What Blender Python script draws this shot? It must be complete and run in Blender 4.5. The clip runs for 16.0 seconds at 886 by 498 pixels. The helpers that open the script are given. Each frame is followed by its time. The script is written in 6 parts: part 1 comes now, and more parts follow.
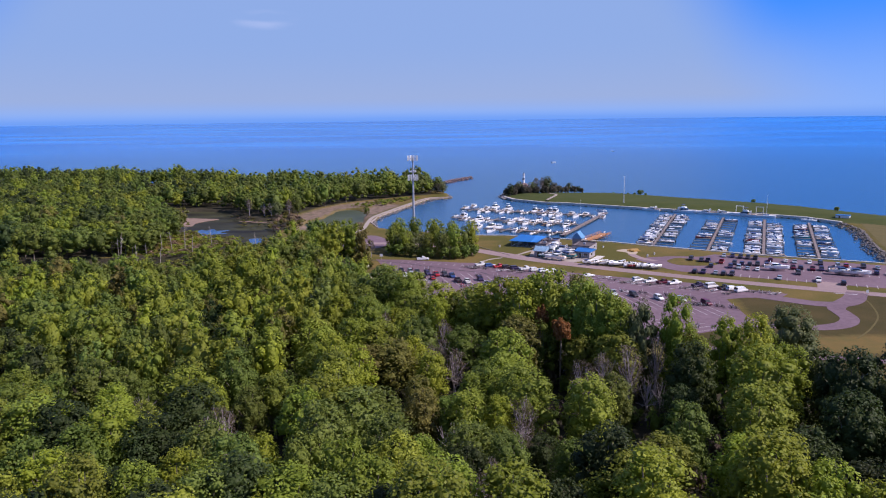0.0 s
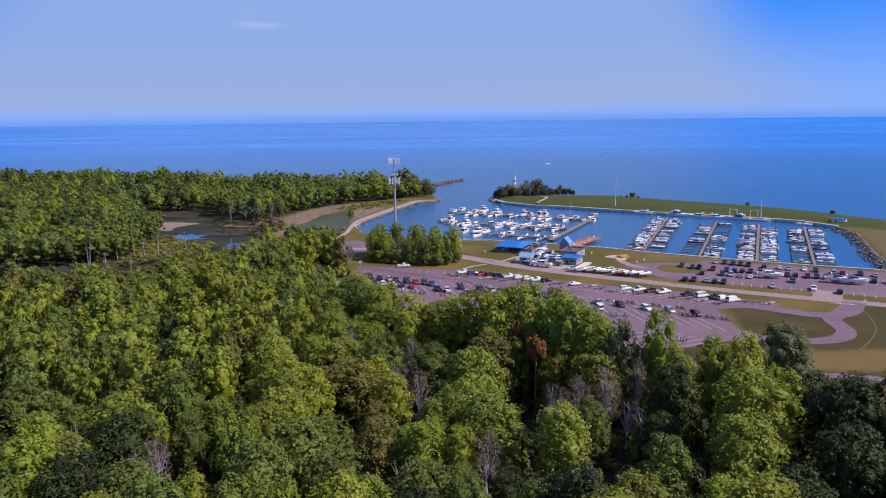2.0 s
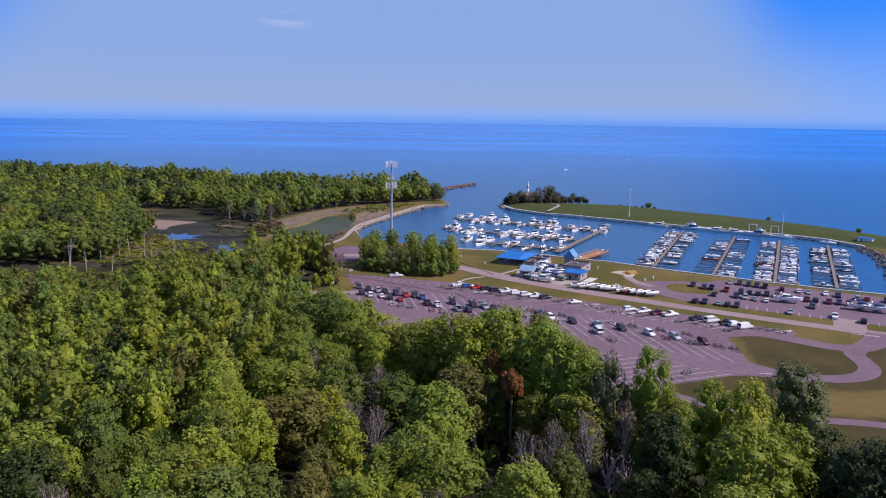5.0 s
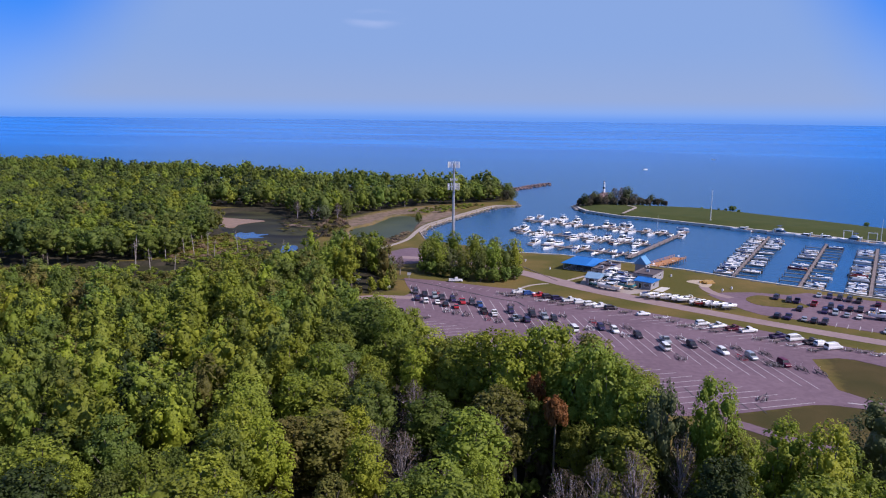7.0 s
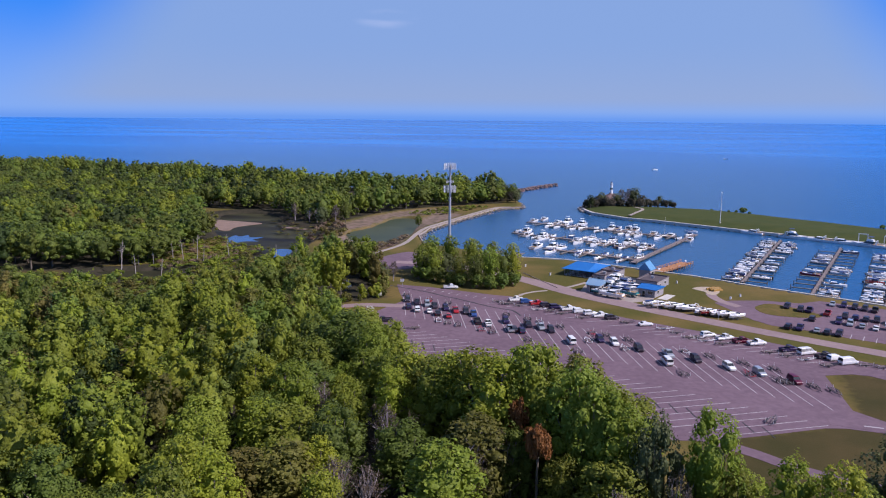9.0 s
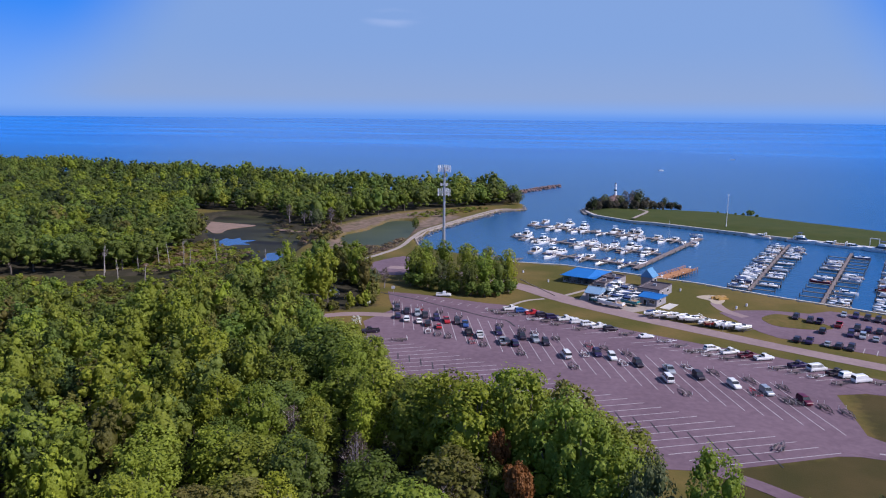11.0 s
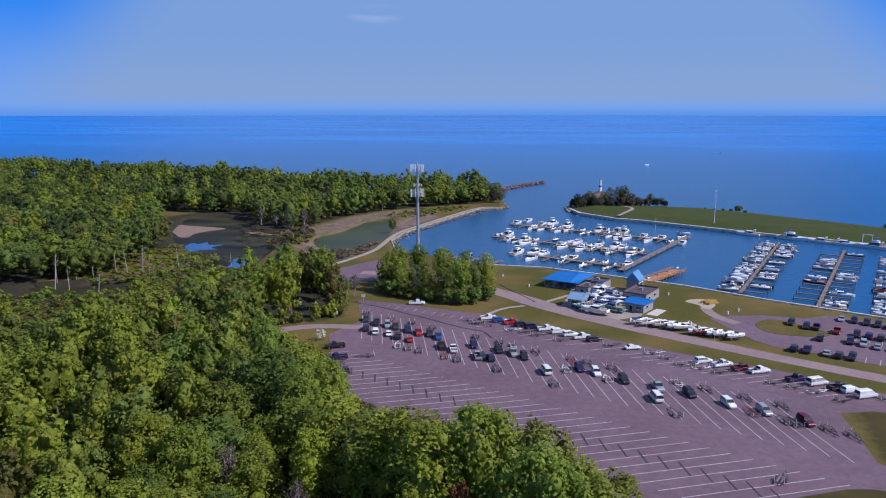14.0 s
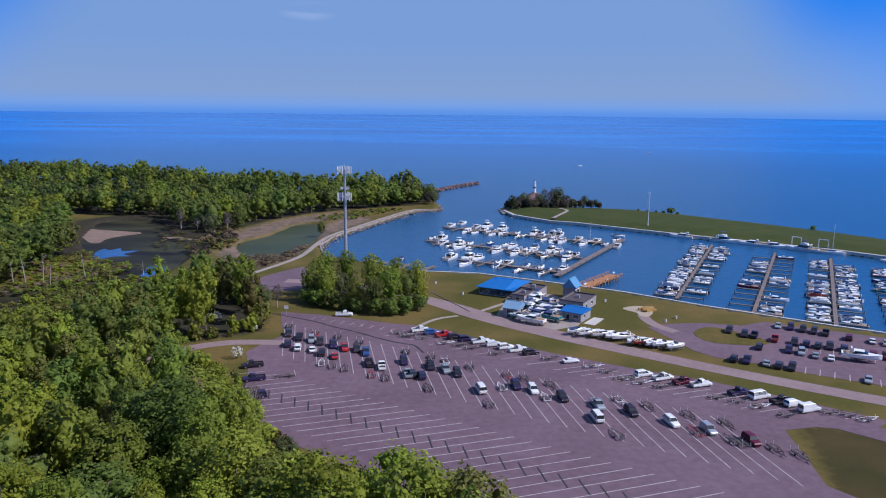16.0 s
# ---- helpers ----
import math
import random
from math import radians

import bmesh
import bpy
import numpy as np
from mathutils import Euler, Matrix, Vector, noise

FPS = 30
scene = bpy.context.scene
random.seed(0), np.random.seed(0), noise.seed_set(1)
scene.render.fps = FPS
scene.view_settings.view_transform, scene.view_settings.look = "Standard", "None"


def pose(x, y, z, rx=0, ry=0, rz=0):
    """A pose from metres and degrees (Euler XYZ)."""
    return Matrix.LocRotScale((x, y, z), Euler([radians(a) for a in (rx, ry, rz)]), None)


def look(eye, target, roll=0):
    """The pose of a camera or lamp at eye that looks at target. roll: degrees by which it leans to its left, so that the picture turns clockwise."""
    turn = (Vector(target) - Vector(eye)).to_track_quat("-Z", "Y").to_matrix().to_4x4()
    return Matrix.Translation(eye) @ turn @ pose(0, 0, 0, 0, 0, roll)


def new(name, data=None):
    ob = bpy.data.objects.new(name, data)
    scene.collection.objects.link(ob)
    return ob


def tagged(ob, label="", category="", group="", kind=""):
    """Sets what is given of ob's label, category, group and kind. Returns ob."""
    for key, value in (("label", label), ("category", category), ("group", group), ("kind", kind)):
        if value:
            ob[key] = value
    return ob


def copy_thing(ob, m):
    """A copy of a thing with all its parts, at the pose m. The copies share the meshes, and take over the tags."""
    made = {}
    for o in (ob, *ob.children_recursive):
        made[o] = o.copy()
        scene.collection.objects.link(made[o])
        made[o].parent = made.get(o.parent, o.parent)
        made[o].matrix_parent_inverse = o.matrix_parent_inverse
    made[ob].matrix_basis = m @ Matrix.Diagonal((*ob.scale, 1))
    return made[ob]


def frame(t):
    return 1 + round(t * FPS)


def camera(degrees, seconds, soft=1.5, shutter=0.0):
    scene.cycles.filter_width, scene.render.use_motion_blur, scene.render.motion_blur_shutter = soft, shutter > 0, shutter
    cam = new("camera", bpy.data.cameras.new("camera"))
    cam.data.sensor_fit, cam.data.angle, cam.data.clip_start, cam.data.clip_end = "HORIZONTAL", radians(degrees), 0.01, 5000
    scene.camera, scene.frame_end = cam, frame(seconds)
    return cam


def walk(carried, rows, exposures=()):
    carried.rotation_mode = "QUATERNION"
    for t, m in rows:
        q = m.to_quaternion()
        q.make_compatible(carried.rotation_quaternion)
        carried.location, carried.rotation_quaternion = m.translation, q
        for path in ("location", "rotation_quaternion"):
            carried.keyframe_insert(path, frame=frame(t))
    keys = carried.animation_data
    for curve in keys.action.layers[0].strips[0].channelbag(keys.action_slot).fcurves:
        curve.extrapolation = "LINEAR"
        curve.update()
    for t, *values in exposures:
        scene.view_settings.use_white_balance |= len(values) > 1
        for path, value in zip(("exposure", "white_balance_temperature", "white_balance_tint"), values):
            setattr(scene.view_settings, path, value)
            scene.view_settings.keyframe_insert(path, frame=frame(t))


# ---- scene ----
cam = camera(61.9, 16.0, soft=1.1)
PATH = [
    (0, (0.931, 1.166, 59.851), (0.948, 3.134, 59.497), -0.7),
    (0.5, (2.579, 4.164, 59.875), (2.607, 6.132, 59.521), -0.7),
    (1, (4.195, 7.129, 59.899), (4.234, 9.097, 59.547), -0.7),
    (1.5, (5.802, 10.06, 59.919), (5.839, 12.028, 59.566), -0.7),
    (2, (7.387, 12.99, 59.95), (7.412, 14.958, 59.598), -0.7),
    (2.5, (8.96, 15.906, 59.976), (8.998, 17.874, 59.625), -0.5),
    (3, (10.521, 18.802, 59.999), (10.548, 20.771, 59.65), -0.2),
    (3.5, (12.083, 21.662, 60.017), (12.081, 23.631, 59.664), -0.3),
    (4, (13.656, 24.509, 60.048), (13.651, 26.478, 59.698), 0.3),
    (4.5, (15.247, 27.365, 60.079), (15.253, 29.334, 59.729), 0.5),
    (5, (16.886, 30.204, 60.108), (16.857, 32.174, 59.761), 0.8),
    (5.2, (17.532, 31.365, 60.117), (17.41, 33.33, 59.765), 0.6),
    (7.3, (24.092, 43.853, 60.394), (23.82, 45.803, 60.041), 0.5),
    (7.5, (24.633, 45.059, 60.4), (24.334, 47.005, 60.048), 0.4),
    (8, (25.777, 48.121, 60.415), (25.45, 50.062, 60.061), 0.5),
    (8.5, (26.766, 51.185, 60.421), (26.46, 53.129, 60.064), 0.5),
    (9, (27.661, 54.197, 60.42), (27.388, 56.146, 60.065), 0.5),
    (9.2, (27.991, 55.378, 60.427), (27.732, 57.329, 60.071), 0.4),
    (11.3, (31.1, 67.546, 60.812), (30.792, 69.49, 60.455), 0.7),
    (11.5, (31.35, 68.639, 60.818), (30.997, 70.576, 60.469), 0.4),
    (12, (31.907, 71.168, 60.797), (31.624, 73.117, 60.451), 0.6),
    (12.5, (32.379, 73.653, 60.785), (32.167, 75.61, 60.432), 0.3),
    (13, (32.695, 76.343, 60.809), (32.508, 78.301, 60.45), 0.0),
    (13.5, (32.889, 79.26, 60.839), (32.672, 81.215, 60.475), 0.1),
    (14, (32.997, 82.398, 60.853), (32.741, 84.347, 60.485), -0.0),
    (14.5, (33.104, 85.697, 60.89), (32.872, 87.648, 60.519), 0.6),
    (15, (33.203, 89.044, 60.936), (32.938, 90.99, 60.56), 0.5),
    (15.5, (33.286, 92.326, 60.944), (33.036, 94.275, 60.569), 0.5),
    (16, (33.406, 95.459, 60.917), (33.323, 97.423, 60.548), 0.6),
]
walk(cam, [(t, look(eye, target, roll)) for t, eye, target, roll in PATH], ((0, 0.2, 6400, 28), (5, 0.14, 6300, 26), (9, 0.08, 6200, 25), (12.5, -0.02, 5950, 20), (16, -0.13, 5800, 19)))

# ---- daylight: clear sky with a thin veil of haze, sun from the right ----
SKY_RIM, SKY_LOW, SKY_HIGH = (0.12, 0.31, 0.74), (0.20, 0.40, 0.78), (0.022, 0.24, 0.82)
VEIL_LOW, VEIL_HIGH, WISP = (0.28, 0.40, 0.59), (0.232, 0.385, 0.63), (0.40, 0.52, 0.74)
SUN_EL, SUN_AZ = radians(43), math.atan2(0.975, -0.22)  # azimuth from +y towards +x
world = bpy.data.worlds.new("daylight")
scene.world = world
world.use_nodes = True
wn, wl = world.node_tree.nodes, world.node_tree.links
sky = wn.new("ShaderNodeTexSky")
sky.sky_type = "NISHITA"
sky.sun_disc = False
sky.sun_elevation, sky.sun_rotation = SUN_EL, SUN_AZ
sky.air_density, sky.dust_density, sky.ozone_density = 1.0, 0.6, 2.0
wn["Background"].inputs["Strength"].default_value = 0.13


def wnode(kind, **values):
    k = wn.new("ShaderNode" + kind)
    for key, v in values.items():
        k.inputs[key.replace("_", " ")].default_value = v
    return k


def wmath(op, a, b=0.0, c=0.0):
    k = wn.new("ShaderNodeMath")
    k.operation = op
    for j, v in enumerate((a, b, c)):
        if isinstance(v, (int, float)):
            k.inputs[j].default_value = v
        else:
            wl.new(v, k.inputs[j])
    return k.outputs[0]


def wramp(v, lo, hi):
    k = wn.new("ShaderNodeMapRange")
    k.interpolation_type = "SMOOTHSTEP"
    k.inputs["From Min"].default_value, k.inputs["From Max"].default_value = lo, hi
    wl.new(v, k.inputs["Value"])
    return k.outputs[0]


def wmix(fac, a, b):
    k = wn.new("ShaderNodeMix")
    k.data_type = "RGBA"
    wl.new(fac, k.inputs["Factor"])
    for key, v in (("A", a), ("B", b)):
        if isinstance(v, tuple):
            k.inputs[key].default_value = (*v, 1)
        else:
            wl.new(v, k.inputs[key])
    return k.outputs["Result"]


# low sky: deep blue paling to the horizon, with a broad lilac-grey veil of haze to the north and one wisp of cirrus
way = wn.new("ShaderNodeTexCoord").outputs["Generated"]
sep = wn.new("ShaderNodeSeparateXYZ")
wl.new(way, sep.inputs[0])
east, north, up = sep.outputs
side = wmath("ARCTAN2", east, north)
low = wmix(wramp(up, -0.008, 0.010), SKY_RIM, wmix(wramp(up, 0.0, 0.16), SKY_LOW, SKY_HIGH))
ragged = wnode("TexNoise", Scale=3.0, Detail=3.0)
wl.new(way, ragged.inputs["Vector"])
bend = wmath("MULTIPLY_ADD", ragged.outputs["Fac"], 0.16, -0.08)
off = wmath("ABSOLUTE", wmath("ADD", wmath("ADD", side, 0.085), bend))
arch = wmath("ADD", off, wmath("MULTIPLY", up, 0.9))
veil = wmath("SUBTRACT", 1.0, wramp(arch, 0.45, 0.66))
haze = wmix(wramp(up, 0.0, 0.10), VEIL_LOW, VEIL_HIGH)
low = wmix(wmath("MULTIPLY", wmath("MULTIPLY", veil, 0.94), wramp(up, -0.004, 0.026)), low, haze)
streak = wnode("TexNoise", Scale=9.0, Detail=4.0)
stretch = wn.new("ShaderNodeMapping")
stretch.inputs["Scale"].default_value = (1.0, 1.0, 6.0)
wl.new(way, stretch.inputs["Vector"])
wl.new(stretch.outputs[0], streak.inputs["Vector"])
du, dv = wmath("DIVIDE", wmath("ADD", side, 0.215), 0.05), wmath("DIVIDE", wmath("SUBTRACT", up, 0.122), 0.014)
wisp = wmath("SUBTRACT", 1.0, wramp(wmath("ADD", wmath("MULTIPLY", du, du), wmath("MULTIPLY", dv, dv)), 0.0, 1.0))
wisp = wmath("MULTIPLY", wisp, wramp(streak.outputs["Fac"], 0.35, 0.65))
low = wmix(wmath("MULTIPLY", wisp, 0.5), low, WISP)
scaled = wn.new("ShaderNodeVectorMath")
scaled.operation = "SCALE"
scaled.inputs["Scale"].default_value = 7.67
wl.new(low, scaled.inputs[0])
wl.new(wmix(wramp(up, 0.17, 0.42), scaled.outputs[0], sky.outputs["Color"]), wn["Background"].inputs["Color"])
sun = new("sun", bpy.data.lights.new("sun", "SUN"))
sun.data.energy, sun.data.angle, sun.data.color = 5.0, radians(0.6), (1.0, 0.95, 0.86)
sun.matrix_world = look((0, 0, 200), (-math.sin(SUN_AZ) * math.cos(SUN_EL), -math.cos(SUN_AZ) * math.cos(SUN_EL), 200 - math.sin(SUN_EL)))


# ---- materials ----
def nodes_of(name):
    m = bpy.data.materials.new(name)
    m.use_nodes = True
    return m, m.node_tree.nodes, m.node_tree.links, m.node_tree.nodes["Principled BSDF"]


def mat(name, a, b=None, scale=1.0, rough=0.6, metal=0.0, spec=0.5, bump=0.0, fine=8.0, jitter=0.0, coat=0.0):
    """Two tones mixed by coarse and fine noise; jitter: how far the tone differs from object to object."""
    m, n, l, p = nodes_of(name)
    b = b or tuple(v * 0.8 for v in a)
    tc = n.new("ShaderNodeTexCoord")
    info = n.new("ShaderNodeObjectInfo")
    off = n.new("ShaderNodeVectorMath")
    off.operation = "ADD"
    l.new(tc.outputs["Object"], off.inputs[0])
    l.new(info.outputs["Random"], off.inputs[1])
    n1, n2 = n.new("ShaderNodeTexNoise"), n.new("ShaderNodeTexNoise")
    n1.inputs["Scale"].default_value, n2.inputs["Scale"].default_value = scale, scale * fine
    n1.inputs["Detail"].default_value = n2.inputs["Detail"].default_value = 3
    for k in (n1, n2):
        l.new(off.outputs[0], k.inputs["Vector"])
    add = n.new("ShaderNodeMath")
    add.operation = "ADD"
    l.new(n1.outputs["Fac"], add.inputs[0])
    l.new(n2.outputs["Fac"], add.inputs[1])
    mp = n.new("ShaderNodeMapRange")
    mp.inputs["From Min"].default_value, mp.inputs["From Max"].default_value = 0.7, 1.3
    l.new(add.outputs[0], mp.inputs["Value"])
    mix = n.new("ShaderNodeMix")
    mix.data_type = "RGBA"
    mix.inputs["A"].default_value, mix.inputs["B"].default_value = (*a, 1), (*b, 1)
    l.new(mp.outputs[0], mix.inputs["Factor"])
    out = mix.outputs["Result"]
    if jitter:
        hsv = n.new("ShaderNodeHueSaturation")
        v = n.new("ShaderNodeMapRange")
        v.inputs["To Min"].default_value, v.inputs["To Max"].default_value = 1 - jitter, 1 + jitter
        l.new(info.outputs["Random"], v.inputs["Value"])
        l.new(v.outputs[0], hsv.inputs["Value"])
        l.new(out, hsv.inputs["Color"])
        out = hsv.outputs["Color"]
    l.new(out, p.inputs["Base Color"])
    p.inputs["Roughness"].default_value, p.inputs["Metallic"].default_value = rough, metal
    p.inputs["Specular IOR Level"].default_value = spec
    p.inputs["Coat Weight"].default_value = coat
    if bump:
        bp = n.new("ShaderNodeBump")
        bp.inputs["Strength"].default_value, bp.inputs["Distance"].default_value = 0.6, bump
        l.new(n2.outputs["Fac"], bp.inputs["Height"])
        l.new(bp.outputs[0], p.inputs["Normal"])
    return m


def leaf_mat(name, a, b, c):
    """Foliage: tone varies from clump to clump, from tree to tree and by the woodland's own tint."""
    m, n, l, p = nodes_of(name)
    geo, info, at = n.new("ShaderNodeNewGeometry"), n.new("ShaderNodeObjectInfo"), n.new("ShaderNodeAttribute")
    at.attribute_name = "tint"
    ramp = n.new("ShaderNodeMix")
    ramp.data_type = "RGBA"
    ramp.inputs["A"].default_value, ramp.inputs["B"].default_value = (*a, 1), (*b, 1)
    l.new(geo.outputs["Random Per Island"], ramp.inputs["Factor"])
    tree = n.new("ShaderNodeMath")
    tree.operation = "ADD"
    l.new(info.outputs["Random"], tree.inputs[0])
    l.new(at.outputs["Fac"], tree.inputs[1])
    fr = n.new("ShaderNodeMath")
    fr.operation = "FRACT"
    l.new(tree.outputs[0], fr.inputs[0])
    mix = n.new("ShaderNodeMix")
    mix.data_type = "RGBA"
    mix.inputs["B"].default_value = (*c, 1)
    l.new(fr.outputs[0], mix.inputs["Factor"])
    l.new(ramp.outputs["Result"], mix.inputs["A"])
    def spread(out, lo, hi):
        k = n.new("ShaderNodeMapRange")
        k.inputs["To Min"].default_value, k.inputs["To Max"].default_value = lo, hi
        l.new(out, k.inputs["Value"])
        return k.outputs[0]

    def times(x, y, op="MULTIPLY"):
        k = n.new("ShaderNodeMath")
        k.operation = op
        l.new(x, k.inputs[0])
        if isinstance(y, float):
            k.inputs[1].default_value = y
        else:
            l.new(y, k.inputs[1])
        return k.outputs[0]

    other = times(times(fr.outputs[0], 7.31), 1.0, "MODULO")
    hsv = n.new("ShaderNodeHueSaturation")
    l.new(times(spread(geo.outputs["Random Per Island"], 0.82, 1.16), spread(other, 0.74, 1.24)), hsv.inputs["Value"])
    l.new(spread(times(times(fr.outputs[0], 3.77), 1.0, "MODULO"), 0.482, 0.512), hsv.inputs["Hue"])
    l.new(mix.outputs["Result"], hsv.inputs["Color"])
    l.new(hsv.outputs["Color"], p.inputs["Base Color"])
    p.inputs["Roughness"].default_value = 0.55
    p.inputs["Specular IOR Level"].default_value = 0.25
    tc, fine = n.new("ShaderNodeTexCoord"), n.new("ShaderNodeTexNoise")
    fine.inputs["Scale"].default_value, fine.inputs["Detail"].default_value = 1.9, 2
    l.new(tc.outputs["Object"], fine.inputs["Vector"])
    bp = n.new("ShaderNodeBump")
    bp.inputs["Strength"].default_value, bp.inputs["Distance"].default_value = 0.8, 0.5
    l.new(fine.outputs["Fac"], bp.inputs["Height"])
    l.new(bp.outputs[0], p.inputs["Normal"])
    tr = n.new("ShaderNodeBsdfTranslucent")
    l.new(hsv.outputs["Color"], tr.inputs["Color"])
    sh = n.new("ShaderNodeMixShader")
    sh.inputs[0].default_value = 0.44
    out = n["Material Output"]
    l.new(p.outputs[0], sh.inputs[1])
    l.new(tr.outputs[0], sh.inputs[2])
    l.new(sh.outputs[0], out.inputs["Surface"])
    return m


def water_mat(name, deep, pale, ripple, rough, far_scale, near=None, spec=0.3):
    m, n, l, p = nodes_of(name)
    tc, mp = n.new("ShaderNodeTexCoord"), n.new("ShaderNodeMapping")
    mp.inputs["Scale"].default_value = (0.35, 1.0, 1.0)
    l.new(tc.outputs["Object"], mp.inputs["Vector"])
    big, fine = n.new("ShaderNodeTexNoise"), n.new("ShaderNodeTexNoise")
    big.inputs["Scale"].default_value, big.inputs["Detail"].default_value = far_scale, 5
    fine.inputs["Scale"].default_value, fine.inputs["Detail"].default_value = 0.55, 4
    l.new(mp.outputs[0], big.inputs["Vector"])
    l.new(tc.outputs["Object"], fine.inputs["Vector"])
    mix = n.new("ShaderNodeMix")
    mix.data_type = "RGBA"
    mix.inputs["A"].default_value, mix.inputs["B"].default_value = (*deep, 1), (*pale, 1)
    rg = n.new("ShaderNodeMapRange")
    rg.inputs["From Min"].default_value, rg.inputs["From Max"].default_value = 0.35, 0.68
    l.new(big.outputs["Fac"], rg.inputs["Value"])
    l.new(rg.outputs[0], mix.inputs["Factor"])
    col = mix.outputs["Result"]
    if near:
        # shallower, duller water inside the harbour
        sep_ = n.new("ShaderNodeSeparateXYZ")
        l.new(tc.outputs["Object"], sep_.inputs[0])
        dist = n.new("ShaderNodeMapRange")
        dist.interpolation_type = "SMOOTHSTEP"
        dist.inputs["From Min"].default_value, dist.inputs["From Max"].default_value = 430, 1900
        l.new(sep_.outputs[1], dist.inputs["Value"])
        both = n.new("ShaderNodeMix")
        both.data_type = "RGBA"
        both.inputs["A"].default_value = (*near, 1)
        l.new(dist.outputs[0], both.inputs["Factor"])
        l.new(col, both.inputs["B"])
        col = both.outputs["Result"]
    l.new(col, p.inputs["Base Color"])
    p.inputs["Roughness"].default_value, p.inputs["IOR"].default_value = rough, 1.33
    p.inputs["Specular IOR Level"].default_value = spec
    bp = n.new("ShaderNodeBump")
    bp.inputs["Strength"].default_value, bp.inputs["Distance"].default_value = 0.5, ripple
    l.new(fine.outputs["Fac"], bp.inputs["Height"])
    l.new(bp.outputs[0], p.inputs["Normal"])
    return m


LAKE = water_mat("lake_water", (0.003, 0.118, 0.44), (0.010, 0.185, 0.60), 0.25, 0.25, 0.004, (0.014, 0.080, 0.198))
MURK = water_mat("weedy_pond_water", (0.016, 0.014, 0.012), (0.050, 0.050, 0.026), 0.02, 0.5, 0.07, None, 0.1)
# open pond water, with the sky's reflected blue put into its base colour
SKYPOOL = water_mat("sky_tinted_pond_water", (0.008, 0.052, 0.17), (0.014, 0.085, 0.26), 0.03, 0.15, 0.06)
ALGAE = water_mat("algae_water", (0.040, 0.052, 0.026), (0.062, 0.072, 0.036), 0.05, 0.4, 0.06)
ASPHALT = mat("asphalt", (0.106, 0.064, 0.086), (0.160, 0.103, 0.131), 0.05, 0.9, bump=0.01, fine=14)
TAR = mat("sealed_joint", (0.03, 0.028, 0.032), rough=0.7)
ROAD = mat("worn_road", (0.205, 0.142, 0.146), (0.27, 0.195, 0.192), 0.06, 0.9, bump=0.01, fine=14)
GRAVEL = mat("gravel", (0.25, 0.21, 0.19), (0.33, 0.28, 0.25), 0.2, 0.95, bump=0.03, fine=9)
SAND = mat("sandy_soil", (0.34, 0.27, 0.20), (0.42, 0.35, 0.27), 0.2, 0.95, bump=0.04)
PINKSAND = mat("drying_silt", (0.25, 0.168, 0.132), (0.165, 0.115, 0.092), 0.25, 0.95, bump=0.04)
PAINT = mat("road_paint", (0.46, 0.43, 0.44), (0.28, 0.25, 0.27), 0.9, 0.8)
CONCRETE = mat("concrete", (0.42, 0.40, 0.37), (0.55, 0.52, 0.48), 0.5, 0.85, bump=0.01)
ROCK = mat("limestone_rock", (0.23, 0.205, 0.19), (0.15, 0.135, 0.13), 0.6, 0.9, bump=0.05, jitter=0.3)
REDROCK = mat("iron_stained_rock", (0.15, 0.085, 0.08), (0.10, 0.075, 0.075), 0.6, 0.9, bump=0.05, jitter=0.3)
DOCK = mat("weathered_dock_timber", (0.22, 0.175, 0.165), (0.15, 0.12, 0.115), 0.5, 0.85, bump=0.01)
NEWDOCK = mat("fresh_orange_timber", (0.42, 0.20, 0.09), (0.33, 0.15, 0.065), 0.5, 0.8)
PILE = mat("tarred_pile", (0.10, 0.085, 0.075), (0.16, 0.14, 0.12), 1.0, 0.8)
BARK = mat("bark", (0.13, 0.10, 0.08), (0.20, 0.17, 0.14), 1.2, 0.9, bump=0.03)
SNAGWOOD = mat("grey_snag_wood", (0.36, 0.32, 0.29), (0.26, 0.23, 0.21), 0.8, 0.9, jitter=0.2)
DEADWOOD = mat("bleached_deadwood", (0.40, 0.34, 0.35), (0.28, 0.24, 0.25), 0.8, 0.9, jitter=0.2)
GREEN = leaf_mat("maple_leaves", (0.164, 0.211, 0.029), (0.223, 0.261, 0.035), (0.217, 0.277, 0.029))
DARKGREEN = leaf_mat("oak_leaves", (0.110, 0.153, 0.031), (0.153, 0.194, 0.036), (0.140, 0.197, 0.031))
# a darker copy of the oak leaves, with shade put into the colour
SHADEGREEN = leaf_mat("shade_dark_leaves", (0.037, 0.056, 0.018), (0.054, 0.076, 0.022), (0.048, 0.075, 0.018))
LIME = leaf_mat("poplar_leaves", (0.194, 0.245, 0.024), (0.259, 0.296, 0.029), (0.223, 0.271, 0.024))
OLIVE = leaf_mat("turning_leaves", (0.148, 0.146, 0.034), (0.185, 0.164, 0.040), (0.152, 0.158, 0.032))
GREY = leaf_mat("willow_leaves", (0.097, 0.124, 0.050), (0.136, 0.156, 0.066), (0.116, 0.138, 0.053))
DULL = leaf_mat("thinning_leaves", (0.12, 0.085, 0.07), (0.09, 0.07, 0.055), (0.12, 0.10, 0.06))
REED = leaf_mat("dry_reeds", (0.27, 0.19, 0.13), (0.32, 0.23, 0.16), (0.21, 0.17, 0.08))
SALLOW = leaf_mat("sallow_leaves", (0.075, 0.074, 0.046), (0.105, 0.100, 0.062), (0.092, 0.080, 0.056))
